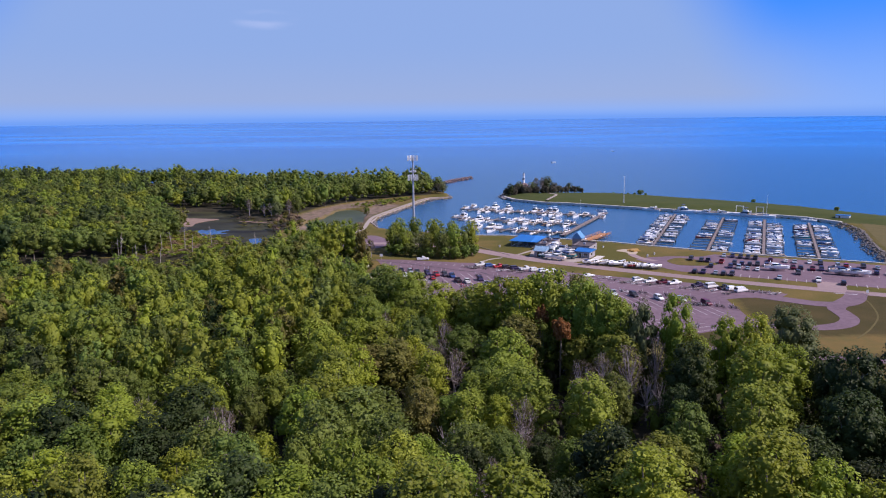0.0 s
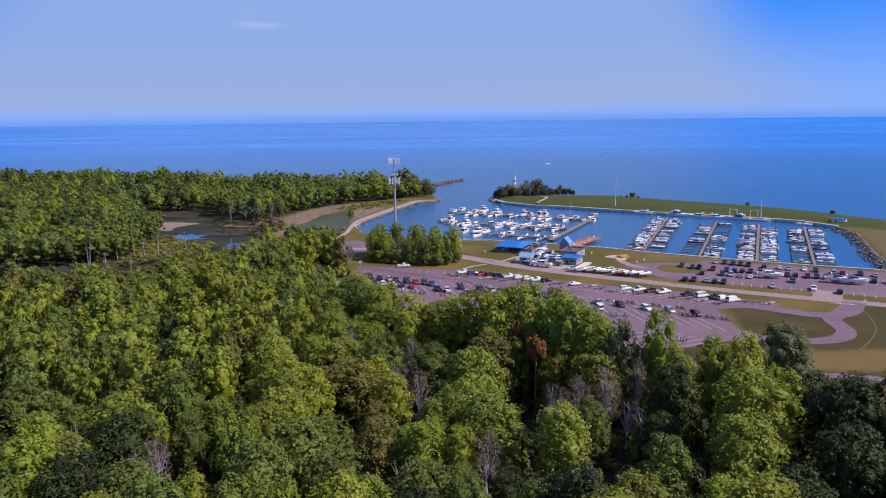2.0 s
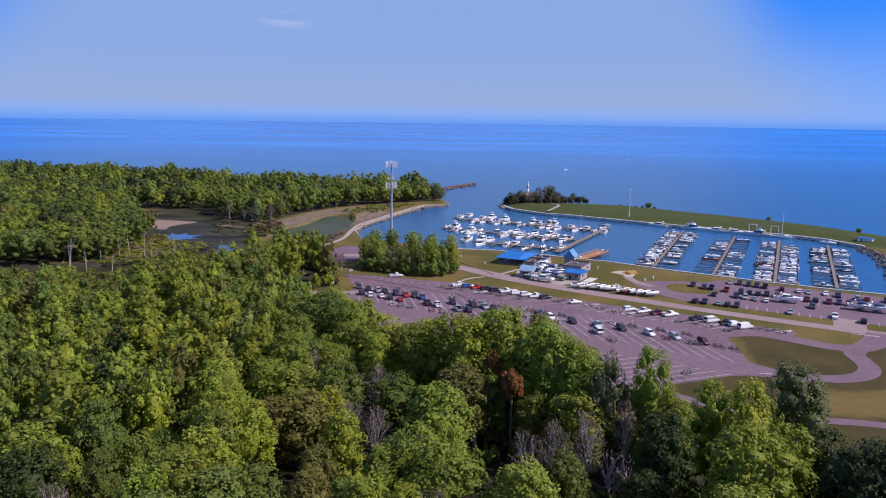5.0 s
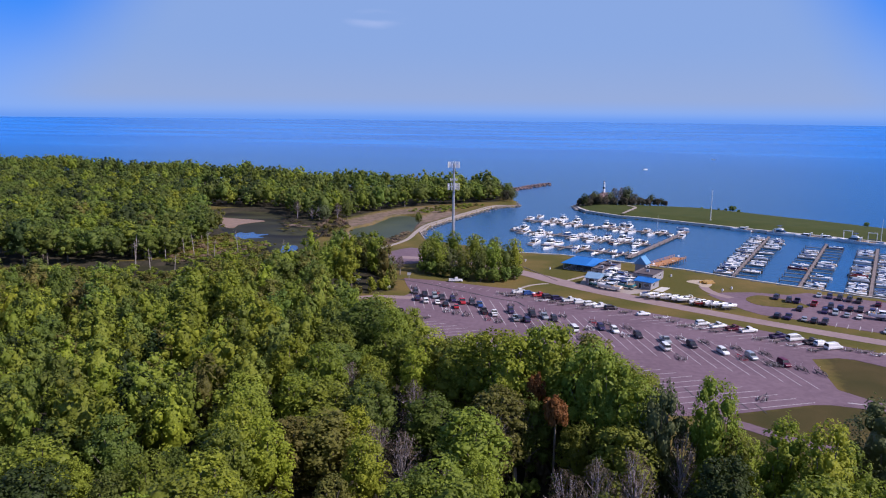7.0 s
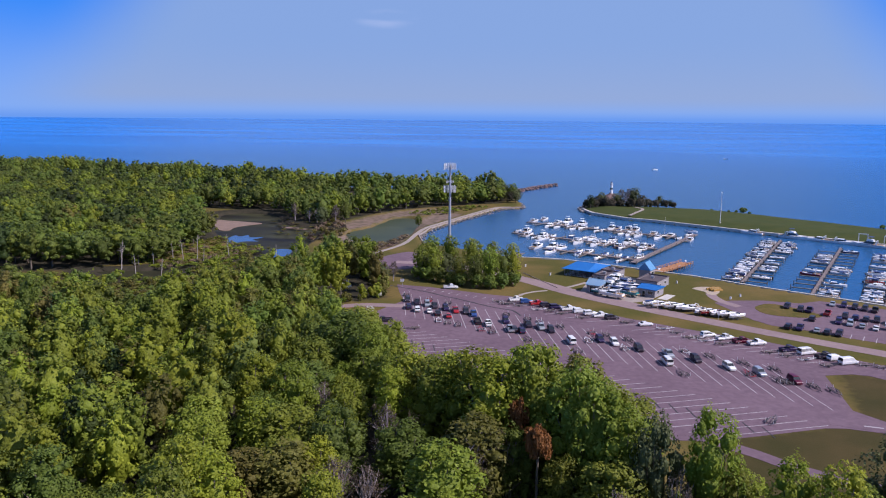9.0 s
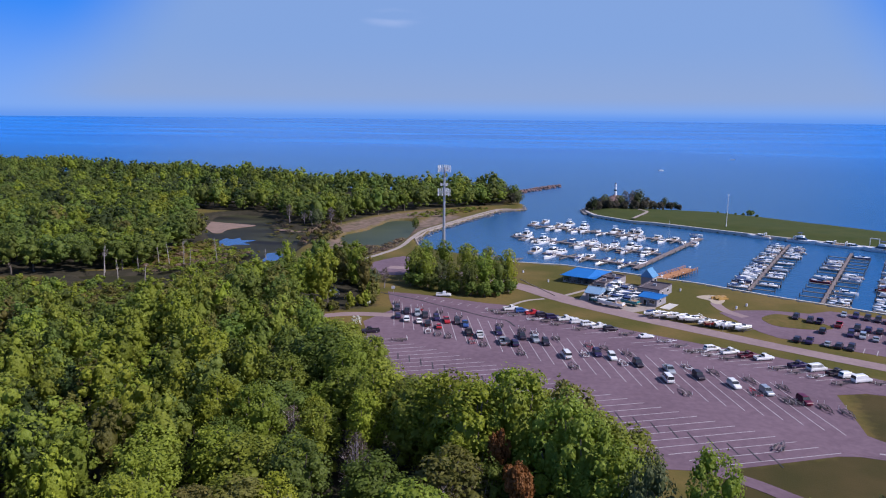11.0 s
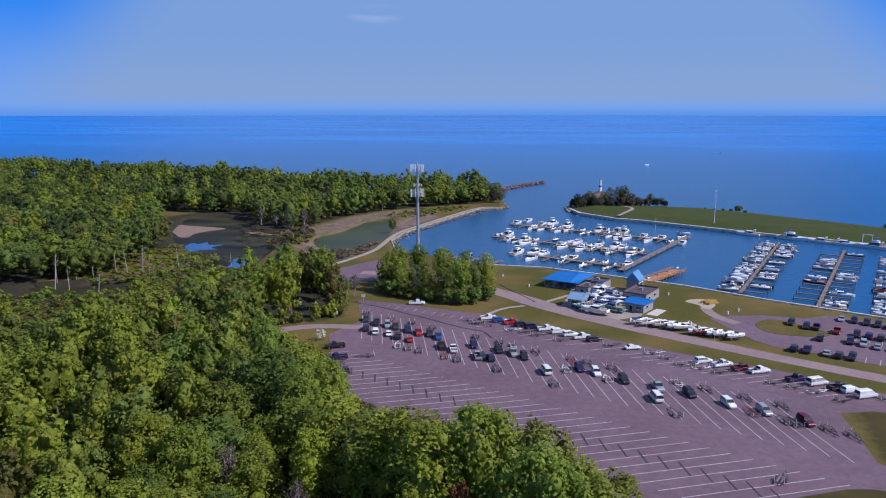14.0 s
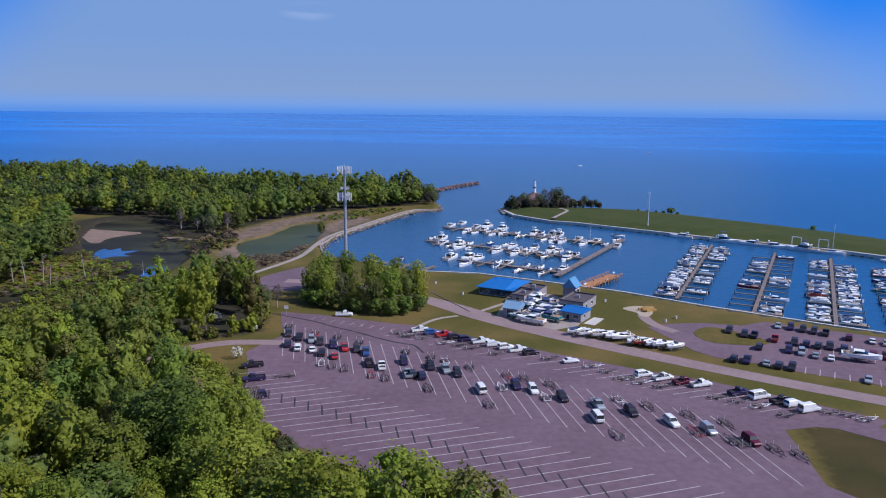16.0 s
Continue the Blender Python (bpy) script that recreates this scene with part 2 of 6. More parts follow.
RUST = leaf_mat("rust_leaves", (0.30, 0.115, 0.035), (0.22, 0.085, 0.035), (0.26, 0.12, 0.035))
BLOSSOM = leaf_mat("white_blossom", (0.7, 0.68, 0.62), (0.6, 0.6, 0.5), (0.65, 0.65, 0.6))
WORN = mat("worn_turf", (0.125, 0.10, 0.045), (0.09, 0.08, 0.03), 0.2, 0.95, spec=0.1)
LAWN = mat("lawn_turf", (0.074, 0.072, 0.016), (0.142, 0.100, 0.034), 0.10, 0.95, spec=0.1, bump=0.05)
TRAILER_STEEL = mat("dull_galvanised_steel", (0.15, 0.13, 0.15), (0.09, 0.075, 0.09), 0.8, 0.6, metal=0.3)
STEEL = mat("galvanised_steel", (0.55, 0.55, 0.57), (0.42, 0.42, 0.45), 0.8, 0.45, metal=0.6)
WHITE = mat("white_gelcoat", (0.84, 0.83, 0.81), (0.78, 0.77, 0.75), 0.4, 0.3, coat=0.3, jitter=0.08)
PLASTIC = mat("white_panel", (0.75, 0.75, 0.76), (0.62, 0.62, 0.65), 1.0, 0.5)
GLASS = mat("dark_glazing", (0.015, 0.02, 0.025), (0.025, 0.03, 0.035), 0.5, 0.08, spec=0.8)
RUBBER = mat("tyre_rubber", (0.02, 0.02, 0.02), (0.035, 0.033, 0.03), 2.0, 0.85)
CHROME = mat("alloy", (0.6, 0.6, 0.62), (0.45, 0.45, 0.47), 1.0, 0.3, metal=0.9)
LAMP = mat("clear_lamp_lens", (0.75, 0.76, 0.78), rough=0.15)
REDLAMP = mat("red_lamp_lens", (0.45, 0.02, 0.02), rough=0.2)
BLUEROOF = mat("blue_metal_roof", (0.010, 0.12, 0.38), (0.014, 0.145, 0.43), 0.3, 0.55, spec=0.25, fine=12)
DARKROOF = mat("flat_tar_roof", (0.065, 0.05, 0.06), (0.09, 0.072, 0.082), 0.5, 0.9)
BLOCK = mat("grey_block", (0.30, 0.28, 0.29), (0.23, 0.21, 0.22), 0.6, 0.85, bump=0.01)
NAVY = mat("navy_canvas", (0.02, 0.04, 0.13), (0.03, 0.06, 0.18), 1.0, 0.7)
TEAK = mat("teak_deck", (0.34, 0.22, 0.13), (0.28, 0.18, 0.10), 2.0, 0.7)
YELLOW = mat("machine_yellow", (0.40, 0.24, 0.07), (0.32, 0.19, 0.05), 1.0, 0.5)
PAINTS = {
    "white": mat("white_car_paint", (0.78, 0.78, 0.77), (0.70, 0.70, 0.70), 0.5, 0.25, coat=0.6),
    "silver": mat("silver_car_paint", (0.42, 0.45, 0.48), (0.36, 0.39, 0.42), 0.5, 0.3, metal=0.4, coat=0.6),
    "black": mat("black_car_paint", (0.018, 0.012, 0.022), (0.028, 0.020, 0.034), 0.5, 0.4, coat=0.15, spec=0.3),
    "navy": mat("navy_car_paint", (0.020, 0.012, 0.052), (0.030, 0.020, 0.072), 0.5, 0.4, coat=0.15, spec=0.3),
    "grey": mat("grey_car_paint", (0.060, 0.050, 0.066), (0.045, 0.038, 0.052), 0.5, 0.4, metal=0.3, coat=0.15, spec=0.3),
    "red": mat("red_car_paint", (0.42, 0.02, 0.025), (0.34, 0.015, 0.02), 0.5, 0.25, coat=0.6),
    "maroon": mat("maroon_car_paint", (0.11, 0.008, 0.03), (0.08, 0.006, 0.022), 0.5, 0.4, coat=0.15, spec=0.3),
    "blue": mat("blue_car_paint", (0.03, 0.08, 0.24), (0.025, 0.06, 0.2), 0.5, 0.25, coat=0.6),
}
HULLS = {"white": WHITE, "navy": mat("navy_gelcoat", (0.02, 0.035, 0.12), rough=0.25, coat=0.15, spec=0.3), "red": mat("red_gelcoat", (0.35, 0.03, 0.03), rough=0.25, coat=0.4), "teal": mat("teal_gelcoat", (0.03, 0.22, 0.24), rough=0.25, coat=0.4)}


def ground_mat():
    """Mown grass, with dry soil, mud and leaf litter, the litter darkened for tree shade, where the ground's own
    attributes say what it is.
    """
    m, n, l, p = nodes_of("grassland")
    tc = n.new("ShaderNodeTexCoord")

    def noise_(scale, detail=4):
        k = n.new("ShaderNodeTexNoise")
        k.inputs["Scale"].default_value, k.inputs["Detail"].default_value = scale, detail
        l.new(tc.outputs["Object"], k.inputs["Vector"])
        return k

    def blend(fac, a, b):
        k = n.new("ShaderNodeMix")
        k.data_type = "RGBA"
        if isinstance(fac, float):
            k.inputs["Factor"].default_value = fac
        else:
            l.new(fac, k.inputs["Factor"])
        for key, v in (("A", a), ("B", b)):
            if isinstance(v, tuple):
                k.inputs[key].default_value = (*v, 1)
            else:
                l.new(v, k.inputs[key])
        return k.outputs["Result"]

    def sharpen(out, lo, hi):
        k = n.new("ShaderNodeMapRange")
        k.inputs["From Min"].default_value, k.inputs["From Max"].default_value = lo, hi
        l.new(out, k.inputs["Value"])
        return k.outputs[0]

    def attr(name, lo=0.3, hi=0.7):
        k = n.new("ShaderNodeAttribute")
        k.attribute_name = name
        add = n.new("ShaderNodeMath")
        add.operation = "ADD"
        off = n.new("ShaderNodeMath")
        off.operation = "MULTIPLY_ADD"
        l.new(noise_(0.5).outputs["Fac"], off.inputs[0])
        off.inputs[1].default_value, off.inputs[2].default_value = 0.6, -0.3
        l.new(k.outputs["Fac"], add.inputs[0])
        l.new(off.outputs[0], add.inputs[1])
        return sharpen(add.outputs[0], lo, hi)

    lawn = blend(sharpen(noise_(0.045, 5).outputs["Fac"], 0.40, 0.62), (0.074, 0.072, 0.016), (0.152, 0.106, 0.036))
    lawn = blend(sharpen(noise_(0.9, 6).outputs["Fac"], 0.38, 0.85), lawn, (0.105, 0.088, 0.026))
    dry = blend(sharpen(noise_(0.25).outputs["Fac"], 0.3, 0.7), (0.15, 0.10, 0.035), (0.11, 0.09, 0.03))
    mud = blend(sharpen(noise_(0.3).outputs["Fac"], 0.35, 0.65), (0.21, 0.15, 0.12), (0.11, 0.088, 0.062))
    # leaf litter, with the shade under the trees put into its colour
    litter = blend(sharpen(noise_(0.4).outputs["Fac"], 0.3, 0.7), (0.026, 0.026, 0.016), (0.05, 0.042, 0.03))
    lush = blend(sharpen(noise_(0.12).outputs["Fac"], 0.3, 0.7), (0.045, 0.062, 0.018), (0.062, 0.072, 0.022))
    col = blend(attr("lush"), lawn, lush)
    coarse = blend(sharpen(noise_(0.09).outputs["Fac"], 0.35, 0.65), (0.046, 0.042, 0.014), (0.068, 0.052, 0.020))
    col = blend(attr("coarse"), col, coarse)
    col = blend(attr("dry"), col, dry)
    col = blend(attr("mud"), col, mud)
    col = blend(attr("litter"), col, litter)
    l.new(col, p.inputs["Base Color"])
    p.inputs["Roughness"].default_value = 0.95
    p.inputs["Specular IOR Level"].default_value = 0.1
    bp = n.new("ShaderNodeBump")
    bp.inputs["Strength"].default_value, bp.inputs["Distance"].default_value = 0.7, 0.08
    l.new(noise_(3.0).outputs["Fac"], bp.inputs["Height"])
    l.new(bp.outputs[0], p.inputs["Normal"])
    return m


GROUND = ground_mat()


# ---- builders ----
def mesh_of(name, bm, material, smooth=False):
    me = bpy.data.meshes.new(name)
    bm.to_mesh(me)
    bm.free()
    me.materials.append(material)
    if smooth:
        me.polygons.foreach_set("use_smooth", [True] * len(me.polygons))
    return me


def part(name, bm, material, parent, label="", smooth=False):
    """One bmesh as one mesh object under a thing or a part."""
    ob = new(name, mesh_of(name, bm, material, smooth))
    ob.parent = parent
    return tagged(ob, label)


def thing(name, m=None, label="", category="", group="", kind=""):
    ob = new(name)
    ob.empty_display_size = 0.5
    ob.matrix_basis = m or Matrix()
    return tagged(ob, label, category, group, kind)


def box(bm, x0, x1, y0, y1, z0, z1, m=None):
    vs = [bm.verts.new((x, y, z)) for z in (z0, z1) for x, y in ((x0, y0), (x1, y0), (x1, y1), (x0, y1))]
    if m is not None:
        for v in vs:
            v.co = m @ v.co
    for f in ((3, 2, 1, 0), (4, 5, 6, 7), (0, 1, 5, 4), (1, 2, 6, 5), (2, 3, 7, 6), (3, 0, 4, 7)):
        bm.faces.new([vs[k] for k in f])
    return vs


def boxed(*a, **k):
    bm = bmesh.new()
    box(bm, *a, **k)
    return bm


def tube(bm, p, q, r0, r1, n=7, cap=True):
    p, q = Vector(p), Vector(q)
    way = (q - p).normalized()
    side = way.cross((0, 0, 1)) if abs(way.z) < 0.95 else way.cross((1, 0, 0))
    side.normalize()
    up = side.cross(way)
    rings = []
    for c, r in ((p, r0), (q, r1)):
        rings.append([bm.verts.new(c + (side * math.cos(a) + up * math.sin(a)) * r) for a in [2 * math.pi * k / n for k in range(n)]])
    for k in range(n):
        bm.faces.new((rings[0][k], rings[0][(k + 1) % n], rings[1][(k + 1) % n], rings[1][k]))
    if cap:
        bm.faces.new(rings[0][::-1])
        bm.faces.new(rings[1])


def tubed(*a, **k):
    bm = bmesh.new()
    tube(bm, *a, **k)
    return bm


def loft(bm, rings, caps=True):
    """Rings of equal length joined to a closed skin."""
    rows = [[bm.verts.new(p) for p in ring] for ring in rings]
    n = len(rows[0])
    for a, b in zip(rows, rows[1:]):
        for k in range(n):
            bm.faces.new((a[k], a[(k + 1) % n], b[(k + 1) % n], b[k]))
    if caps:
        bm.faces.new(rows[0][::-1])
        bm.faces.new(rows[-1])
    bmesh.ops.recalc_face_normals(bm, faces=bm.faces[:])
    return bm


def sheet(name, pts, z, material, parent=None, thick=0.12, label="", kind="structure"):
    """A flat slab of that outline, its top at z."""
    bm = bmesh.new()
    top = [bm.verts.new((x, y, z)) for x, y in pts]
    f = bm.faces.new(top)
    if f.normal.z < 0 or sum(a[0] * b[1] - b[0] * a[1] for a, b in zip(pts, pts[1:] + pts[:1])) < 0:
        f.normal_flip()
    made = bmesh.ops.extrude_face_region(bm, geom=[f])
    low = [v for v in made["geom"] if isinstance(v, bmesh.types.BMVert)]
    for v in low:
        v.co.z = z - thick
    bmesh.ops.triangulate(bm, faces=[f for f in bm.faces if len(f.verts) > 4])
    bmesh.ops.recalc_face_normals(bm, faces=bm.faces[:])
    ob = new(name, mesh_of(name, bm, material))
    ob.parent = parent
    return tagged(ob, label, "", "", "" if parent else kind)


def rounded(pts, steps=4, closed=True):
    """Catmull-Rom through the points."""
    out, n = [], len(pts)
    for k in range(n if closed else n - 1):
        get = (lambda j: Vector(pts[j % n])) if closed else (lambda j: Vector(pts[min(max(j, 0), n - 1)]))
        a, b, c, d = get(k - 1), get(k), get(k + 1), get(k + 2)
        for s in range(steps):
            u = s / steps
            v = 0.5 * ((2 * b) + (c - a) * u + (2 * a - 5 * b + 4 * c - d) * u * u + (3 * b - a - 3 * c + d) * u ** 3)
            out.append((v.x, v.y))
    if not closed:
        out.append(tuple(pts[-1]))
    return out


def ribbon(pts, width):
    """The outline of a band of that width along a line."""
    left, right = [], []
    for k, p in enumerate(pts):
        a, b = Vector(pts[max(k - 1, 0)]), Vector(pts[min(k + 1, len(pts) - 1)])
        d = (b - a).normalized()
        w = width[k] if isinstance(width, list) else width
        s = Vector((-d.y, d.x)) * (w / 2)
        left.append((p[0] + s.x, p[1] + s.y))
        right.append((p[0] - s.x, p[1] - s.y))
    return left + right[::-1]


def inside(px, py, poly):
    """Which of the points lie in the polygon (arrays)."""
    px, py = np.asarray(px, float), np.asarray(py, float)
    hit = np.zeros(px.shape, bool)
    for (x0, y0), (x1, y1) in zip(poly, poly[1:] + poly[:1]):
        if y0 != y1:
            hit ^= ((y0 > py) != (y1 > py)) & (px < (x1 - x0) * (py - y0) / (y1 - y0) + x0)
    return hit


def gap_to(px, py, poly, closed=True):
    """Distance of the points from an outline (arrays)."""
    px, py = np.asarray(px, float), np.asarray(py, float)
    best = np.full(px.shape, 1e9)
    for (x0, y0), (x1, y1) in zip(poly, poly[1:] + poly[:1]) if closed else zip(poly, poly[1:]):
        dx, dy = x1 - x0, y1 - y0
        u = np.clip(((px - x0) * dx + (py - y0) * dy) / (dx * dx + dy * dy + 1e-9), 0, 1)
        best = np.minimum(best, np.hypot(px - x0 - u * dx, py - y0 - u * dy))
    return best


# ---- plan of land and water ----
WATER = -1.4
BASIN_WEST = [(11, 556), (-4, 548), (-17, 510), (-28, 474), (-35, 450), (-37, 425), (-31, 403)]
BASIN_SOUTH = [(14, 373), (35, 371), (60, 359), (85, 346), (108, 329), (120, 321.5), (138, 310), (157, 299.5), (175, 291), (184, 285)]
BASIN_EAST = [(198, 326), (218, 372), (223, 400)]
BREAKWATER_INNER = [(214, 420), (201, 432), (180, 446), (147, 466), (120, 484.5), (90, 506), (77, 511), (57, 533), (52, 552)]
LAKE_SIDE = [(54, 570), (66, 580), (90, 577), (112, 573), (134, 568), (158, 551), (184, 527), (212, 501), (236, 474), (250, 446), (274, 400), (380, 250), (900, -500), (4300, -4200)]
NORTH_SHORE = [(-4300, 1500), (-900, 905), (-500, 795), (-300, 725), (-150, 675), (-60, 652), (-14, 640), (2, 612), (10, 580)]
LAND = BASIN_WEST + BASIN_SOUTH + BASIN_EAST + BREAKWATER_INNER + LAKE_SIDE + [(-4300, -4200)] + NORTH_SHORE
POND = rounded([(-148, 318), (-136, 308), (-120, 307), (-113, 318), (-115, 338), (-104, 352), (-84, 356), (-84, 385), (-88, 420), (-94, 444), (-114, 450), (-126, 470), (-138, 488), (-160, 496), (-170, 484), (-166, 468), (-153, 432), (-143, 414), (-132, 398), (-118, 376), (-120, 350), (-124, 326)])
LAGOON = rounded([(-77, 428), (-69, 453), (-64, 488), (-52, 492), (-44, 468), (-42, 425), (-49, 401), (-62, 397)])
SANDBANK = [(-162, 458), (-150, 436), (-140, 424), (-133, 437), (-140, 462), (-150, 469)]
MUDBANK = [(-92, 438), (-80, 428), (-70, 455), (-65, 492), (-50, 498), (-36, 512), (-28, 545), (-50, 535), (-66, 518), (-80, 486)]
LOW_SHORE = [(-78, 404), (-66, 384), (-57, 371), (-49, 374), (-42, 397), (-41, 425), (-40, 452), (-34, 474), (-24, 508), (-30, 520), (-42, 506), (-48, 470), (-46, 425), (-52, 404), (-62, 400), (-74, 424)]
FIELD = [(93, 206), (99, 238), (112, 233), (126, 224), (140, 240), (260, 178), (260, 140), (104, 140), (60, 166), (60, 192)]
DRY_SHORE = [(-66, 522), (-40, 549), (-18, 566), (-2, 566), (-8, 548), (-24, 508), (-36, 470), (-44, 470), (-50, 498)]
TAWNY = [(-146, 340), (-112, 338), (-98, 354), (-98, 374), (-116, 378), (-132, 396), (-140, 380)]
DRY_FIELD = [(96, 192), (118, 193), (135, 190), (130, 180), (112, 177), (96, 178), (86, 184)]

# woods: the near wood, the wood past the slough, the far wood along the lake
NEAR_WOOD = [(104, 40), (102, 126), (92, 150), (78, 148), (64, 153), (54, 161), (46, 168), (41, 181), (34, 191), (23, 195), (12, 195), (6, 197), (-1, 206), (-11, 219), (-23, 237), (-30, 250), (-34, 261), (-41, 267), (-44, 279), (-32, 285), (-25, 291), (-28, 306), (-38, 322), (-49, 334), (-60, 331), (-62, 302), (-58, 288), (-66, 272), (-78, 254), (-93, 247), (-115, 249), (-160, 248), (-240, 246), (-240, 40)]
SLOUGH_WOOD = [(-126, 331), (-127, 350), (-128, 372), (-134, 398), (-150, 410), (-178, 468), (-200, 500), (-420, 560), (-420, 285), (-200, 296), (-152, 314)]
FAR_WOOD = [(-4, 572), (-18, 566), (-40, 549), (-64, 526), (-78, 500), (-86, 474), (-92, 461), (-112, 458), (-122, 474), (-134, 495), (-150, 503), (-190, 506), (-240, 525), (-420, 560), (-640, 640), (-640, 810), (-500, 782), (-300, 712), (-150, 662), (-60, 640), (-16, 628), (-2, 606)]

MARSH = [(-240, 224), (-160, 231), (-115, 237), (-95, 242), (-78, 256), (-66, 274), (-60, 288), (-63, 304), (-62, 331), (-70, 345), (-84, 352), (-100, 346), (-110, 330), (-111, 312), (-122, 303), (-150, 304), (-240, 300)]


def land_and_water():
    def axis(a, b, step, reach):
        core = list(np.arange(a, b + 0.1, step))
        lo, hi, d = core[0], core[-1], step
        while lo > -reach or hi < reach:
            d *= 1.45
            lo, hi = max(lo - d, -reach), min(hi + d, reach)
            core = ([lo] if lo < core[0] else []) + core + ([hi] if hi > core[-1] else [])
        return np.array(core)

    xs, ys = axis(-230, 300, 2.6, 4200), axis(60, 650, 2.6, 4200)
    gx, gy = np.meshgrid(xs, ys)
    px, py = gx.ravel(), gy.ravel()
    sd = gap_to(px, py, LAND) * np.where(inside(px, py, LAND), 1, -1)
    for hole in (POND, LAGOON):
        d = gap_to(px, py, hole) * np.where(inside(px, py, hole), -1, 1)
        sd = np.minimum(sd, d)
    z = np.clip(sd / 2.2, -1, 0) * 3.2
    rng = np.random.default_rng(3)
    rough = np.array([noise.noise((x * 0.03, y * 0.03, 0)) + 0.4 * noise.noise((x * 0.11, y * 0.11, 5)) for x, y in zip(px, py)])
    # the breakwater is a low green dyke
    dyke = [(223, 400)] + BREAKWATER_INNER + LAKE_SIDE[:11] + [(240, 380)]
    ridge = np.where(inside(px, py, dyke), np.clip((gap_to(px, py, dyke) - 3) / 12, 0, 1), 0)
    open_ground = inside(px, py, NEAR_WOOD) | inside(px, py, SLOUGH_WOOD) | inside(px, py, FAR_WOOD)
    z = z + ridge * (1.6 + 0.3 * rough) + np.where(open_ground & (sd > 4), 0.35 * rough, 0)
    for poly, h in ((SANDBANK, -0.9), (MUDBANK, -0.7), (LOW_SHORE, -0.8)):
        z = np.where(inside(px, py, poly) & (sd > 0), h + 0.15 * rough, z)
    w, h = len(xs), len(ys)
    idx = np.arange(w * h).reshape(h, w)
    quads = np.stack([idx[:-1, :-1], idx[:-1, 1:], idx[1:, 1:], idx[1:, :-1]], -1).reshape(-1, 4)
    keep = (z[quads] > -3.1).any(1)
    me = bpy.data.meshes.new("ground")
    me.from_pydata(np.stack([px, py, z], 1).tolist(), [], quads[keep].tolist())
    me.materials.append(GROUND)
    soft = lambda poly, r: np.clip(0.5 + gap_to(px, py, poly) * np.where(inside(px, py, poly), 1, -1) / r, 0, 1)  # noqa: E731
    shore = 0.5 * np.clip(1.1 - np.abs(sd) / 2.6, 0, 1) * (((px < -20) & (px > -96)) | (sd < 0))
    # litter also rings the pond, painting the trees' shade onto its bank
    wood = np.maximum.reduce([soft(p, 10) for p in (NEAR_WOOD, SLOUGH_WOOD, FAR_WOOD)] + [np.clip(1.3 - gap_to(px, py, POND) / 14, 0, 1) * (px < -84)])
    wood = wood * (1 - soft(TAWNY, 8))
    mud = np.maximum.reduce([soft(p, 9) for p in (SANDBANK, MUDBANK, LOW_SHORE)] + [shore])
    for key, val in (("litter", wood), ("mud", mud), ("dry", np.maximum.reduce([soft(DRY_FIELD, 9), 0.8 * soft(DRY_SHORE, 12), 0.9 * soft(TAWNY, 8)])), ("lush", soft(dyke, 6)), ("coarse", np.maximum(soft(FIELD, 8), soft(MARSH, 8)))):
        me.attributes.new(key, "FLOAT", "POINT").data.foreach_set("value", val.astype(np.float32))
    me.polygons.foreach_set("use_smooth", [True] * len(me.polygons))
    tagged(new("ground", me), "mown grass and shade-darkened leaf litter on flat lakeshore land", "ground", kind="structure")
    # the lake: one sheet whose far rim stands where the horizon shows
    bm = bmesh.new()
    rings = []
    for r, zz in ((10, WATER), (600, WATER), (1500, WATER), (3000, WATER + 8), (4700, WATER + 34)):
        rings.append([bm.verts.new((r * math.cos(a) + 20, r * math.sin(a) + 80, zz)) for a in [2 * math.pi * k / 96 for k in range(96)]])
    for a, b in zip(rings, rings[1:]):
        for k in range(96):
            bm.faces.new((a[k], a[(k + 1) % 96], b[(k + 1) % 96], b[k]))
    bm.faces.new(rings[0])
    tagged(new("water", mesh_of("water", bm, LAKE)), "calm saturated blue lake reaching the horizon", "water", kind="structure")
    grow = lambda poly, r: [(x + r * (x - cx) / math.hypot(x - cx, y - cy), y + r * (y - cy) / math.hypot(x - cx, y - cy)) for cx, cy in [np.mean(poly, 0)] for x, y in poly]  # noqa: E731
    sheet("water_pond", POND, WATER + 0.12, MURK, thick=0.06, label="dark weedy pond water between the woods")
    # two patches of open water that carry the sky's reflection as colour
    sheet("water_open_pond", rounded([(-130.5, 403), (-131, 412), (-127, 409), (-124.5, 414), (-121, 408), (-114, 409), (-117, 401), (-112, 397), (-119, 395), (-121, 390), (-126, 393), (-128, 398)], 3), WATER + 0.15, SKYPOOL, thick=0.02, label="patch of open pond water coloured as reflected sky")
    sheet("water_open_slough", rounded([(-95.5, 377), (-91, 379), (-87, 374), (-85.5, 364), (-88, 358), (-91.5, 361), (-93, 369)], 3), WATER + 0.15, SKYPOOL, thick=0.02, label="small open water patch by the reeds, coloured as reflected sky")
    sheet("pavement_sandbank", rounded([(-166, 462), (-158, 443), (-150, 432), (-144, 424.5), (-140.5, 427), (-142, 436), (-139, 445), (-133, 454), (-142, 457.5), (-154, 460)], 3), WATER + 0.36, PINKSAND, thick=0.5, label="pale pinkish sandbank at the pond's edge")
    sheet("pavement_mudbar", rounded([(-118, 443), (-110, 438.5), (-100, 437), (-95, 439), (-104, 441), (-111, 445)], 3), WATER + 0.26, PINKSAND, thick=0.4, label="low bar of drying mud in the pond")
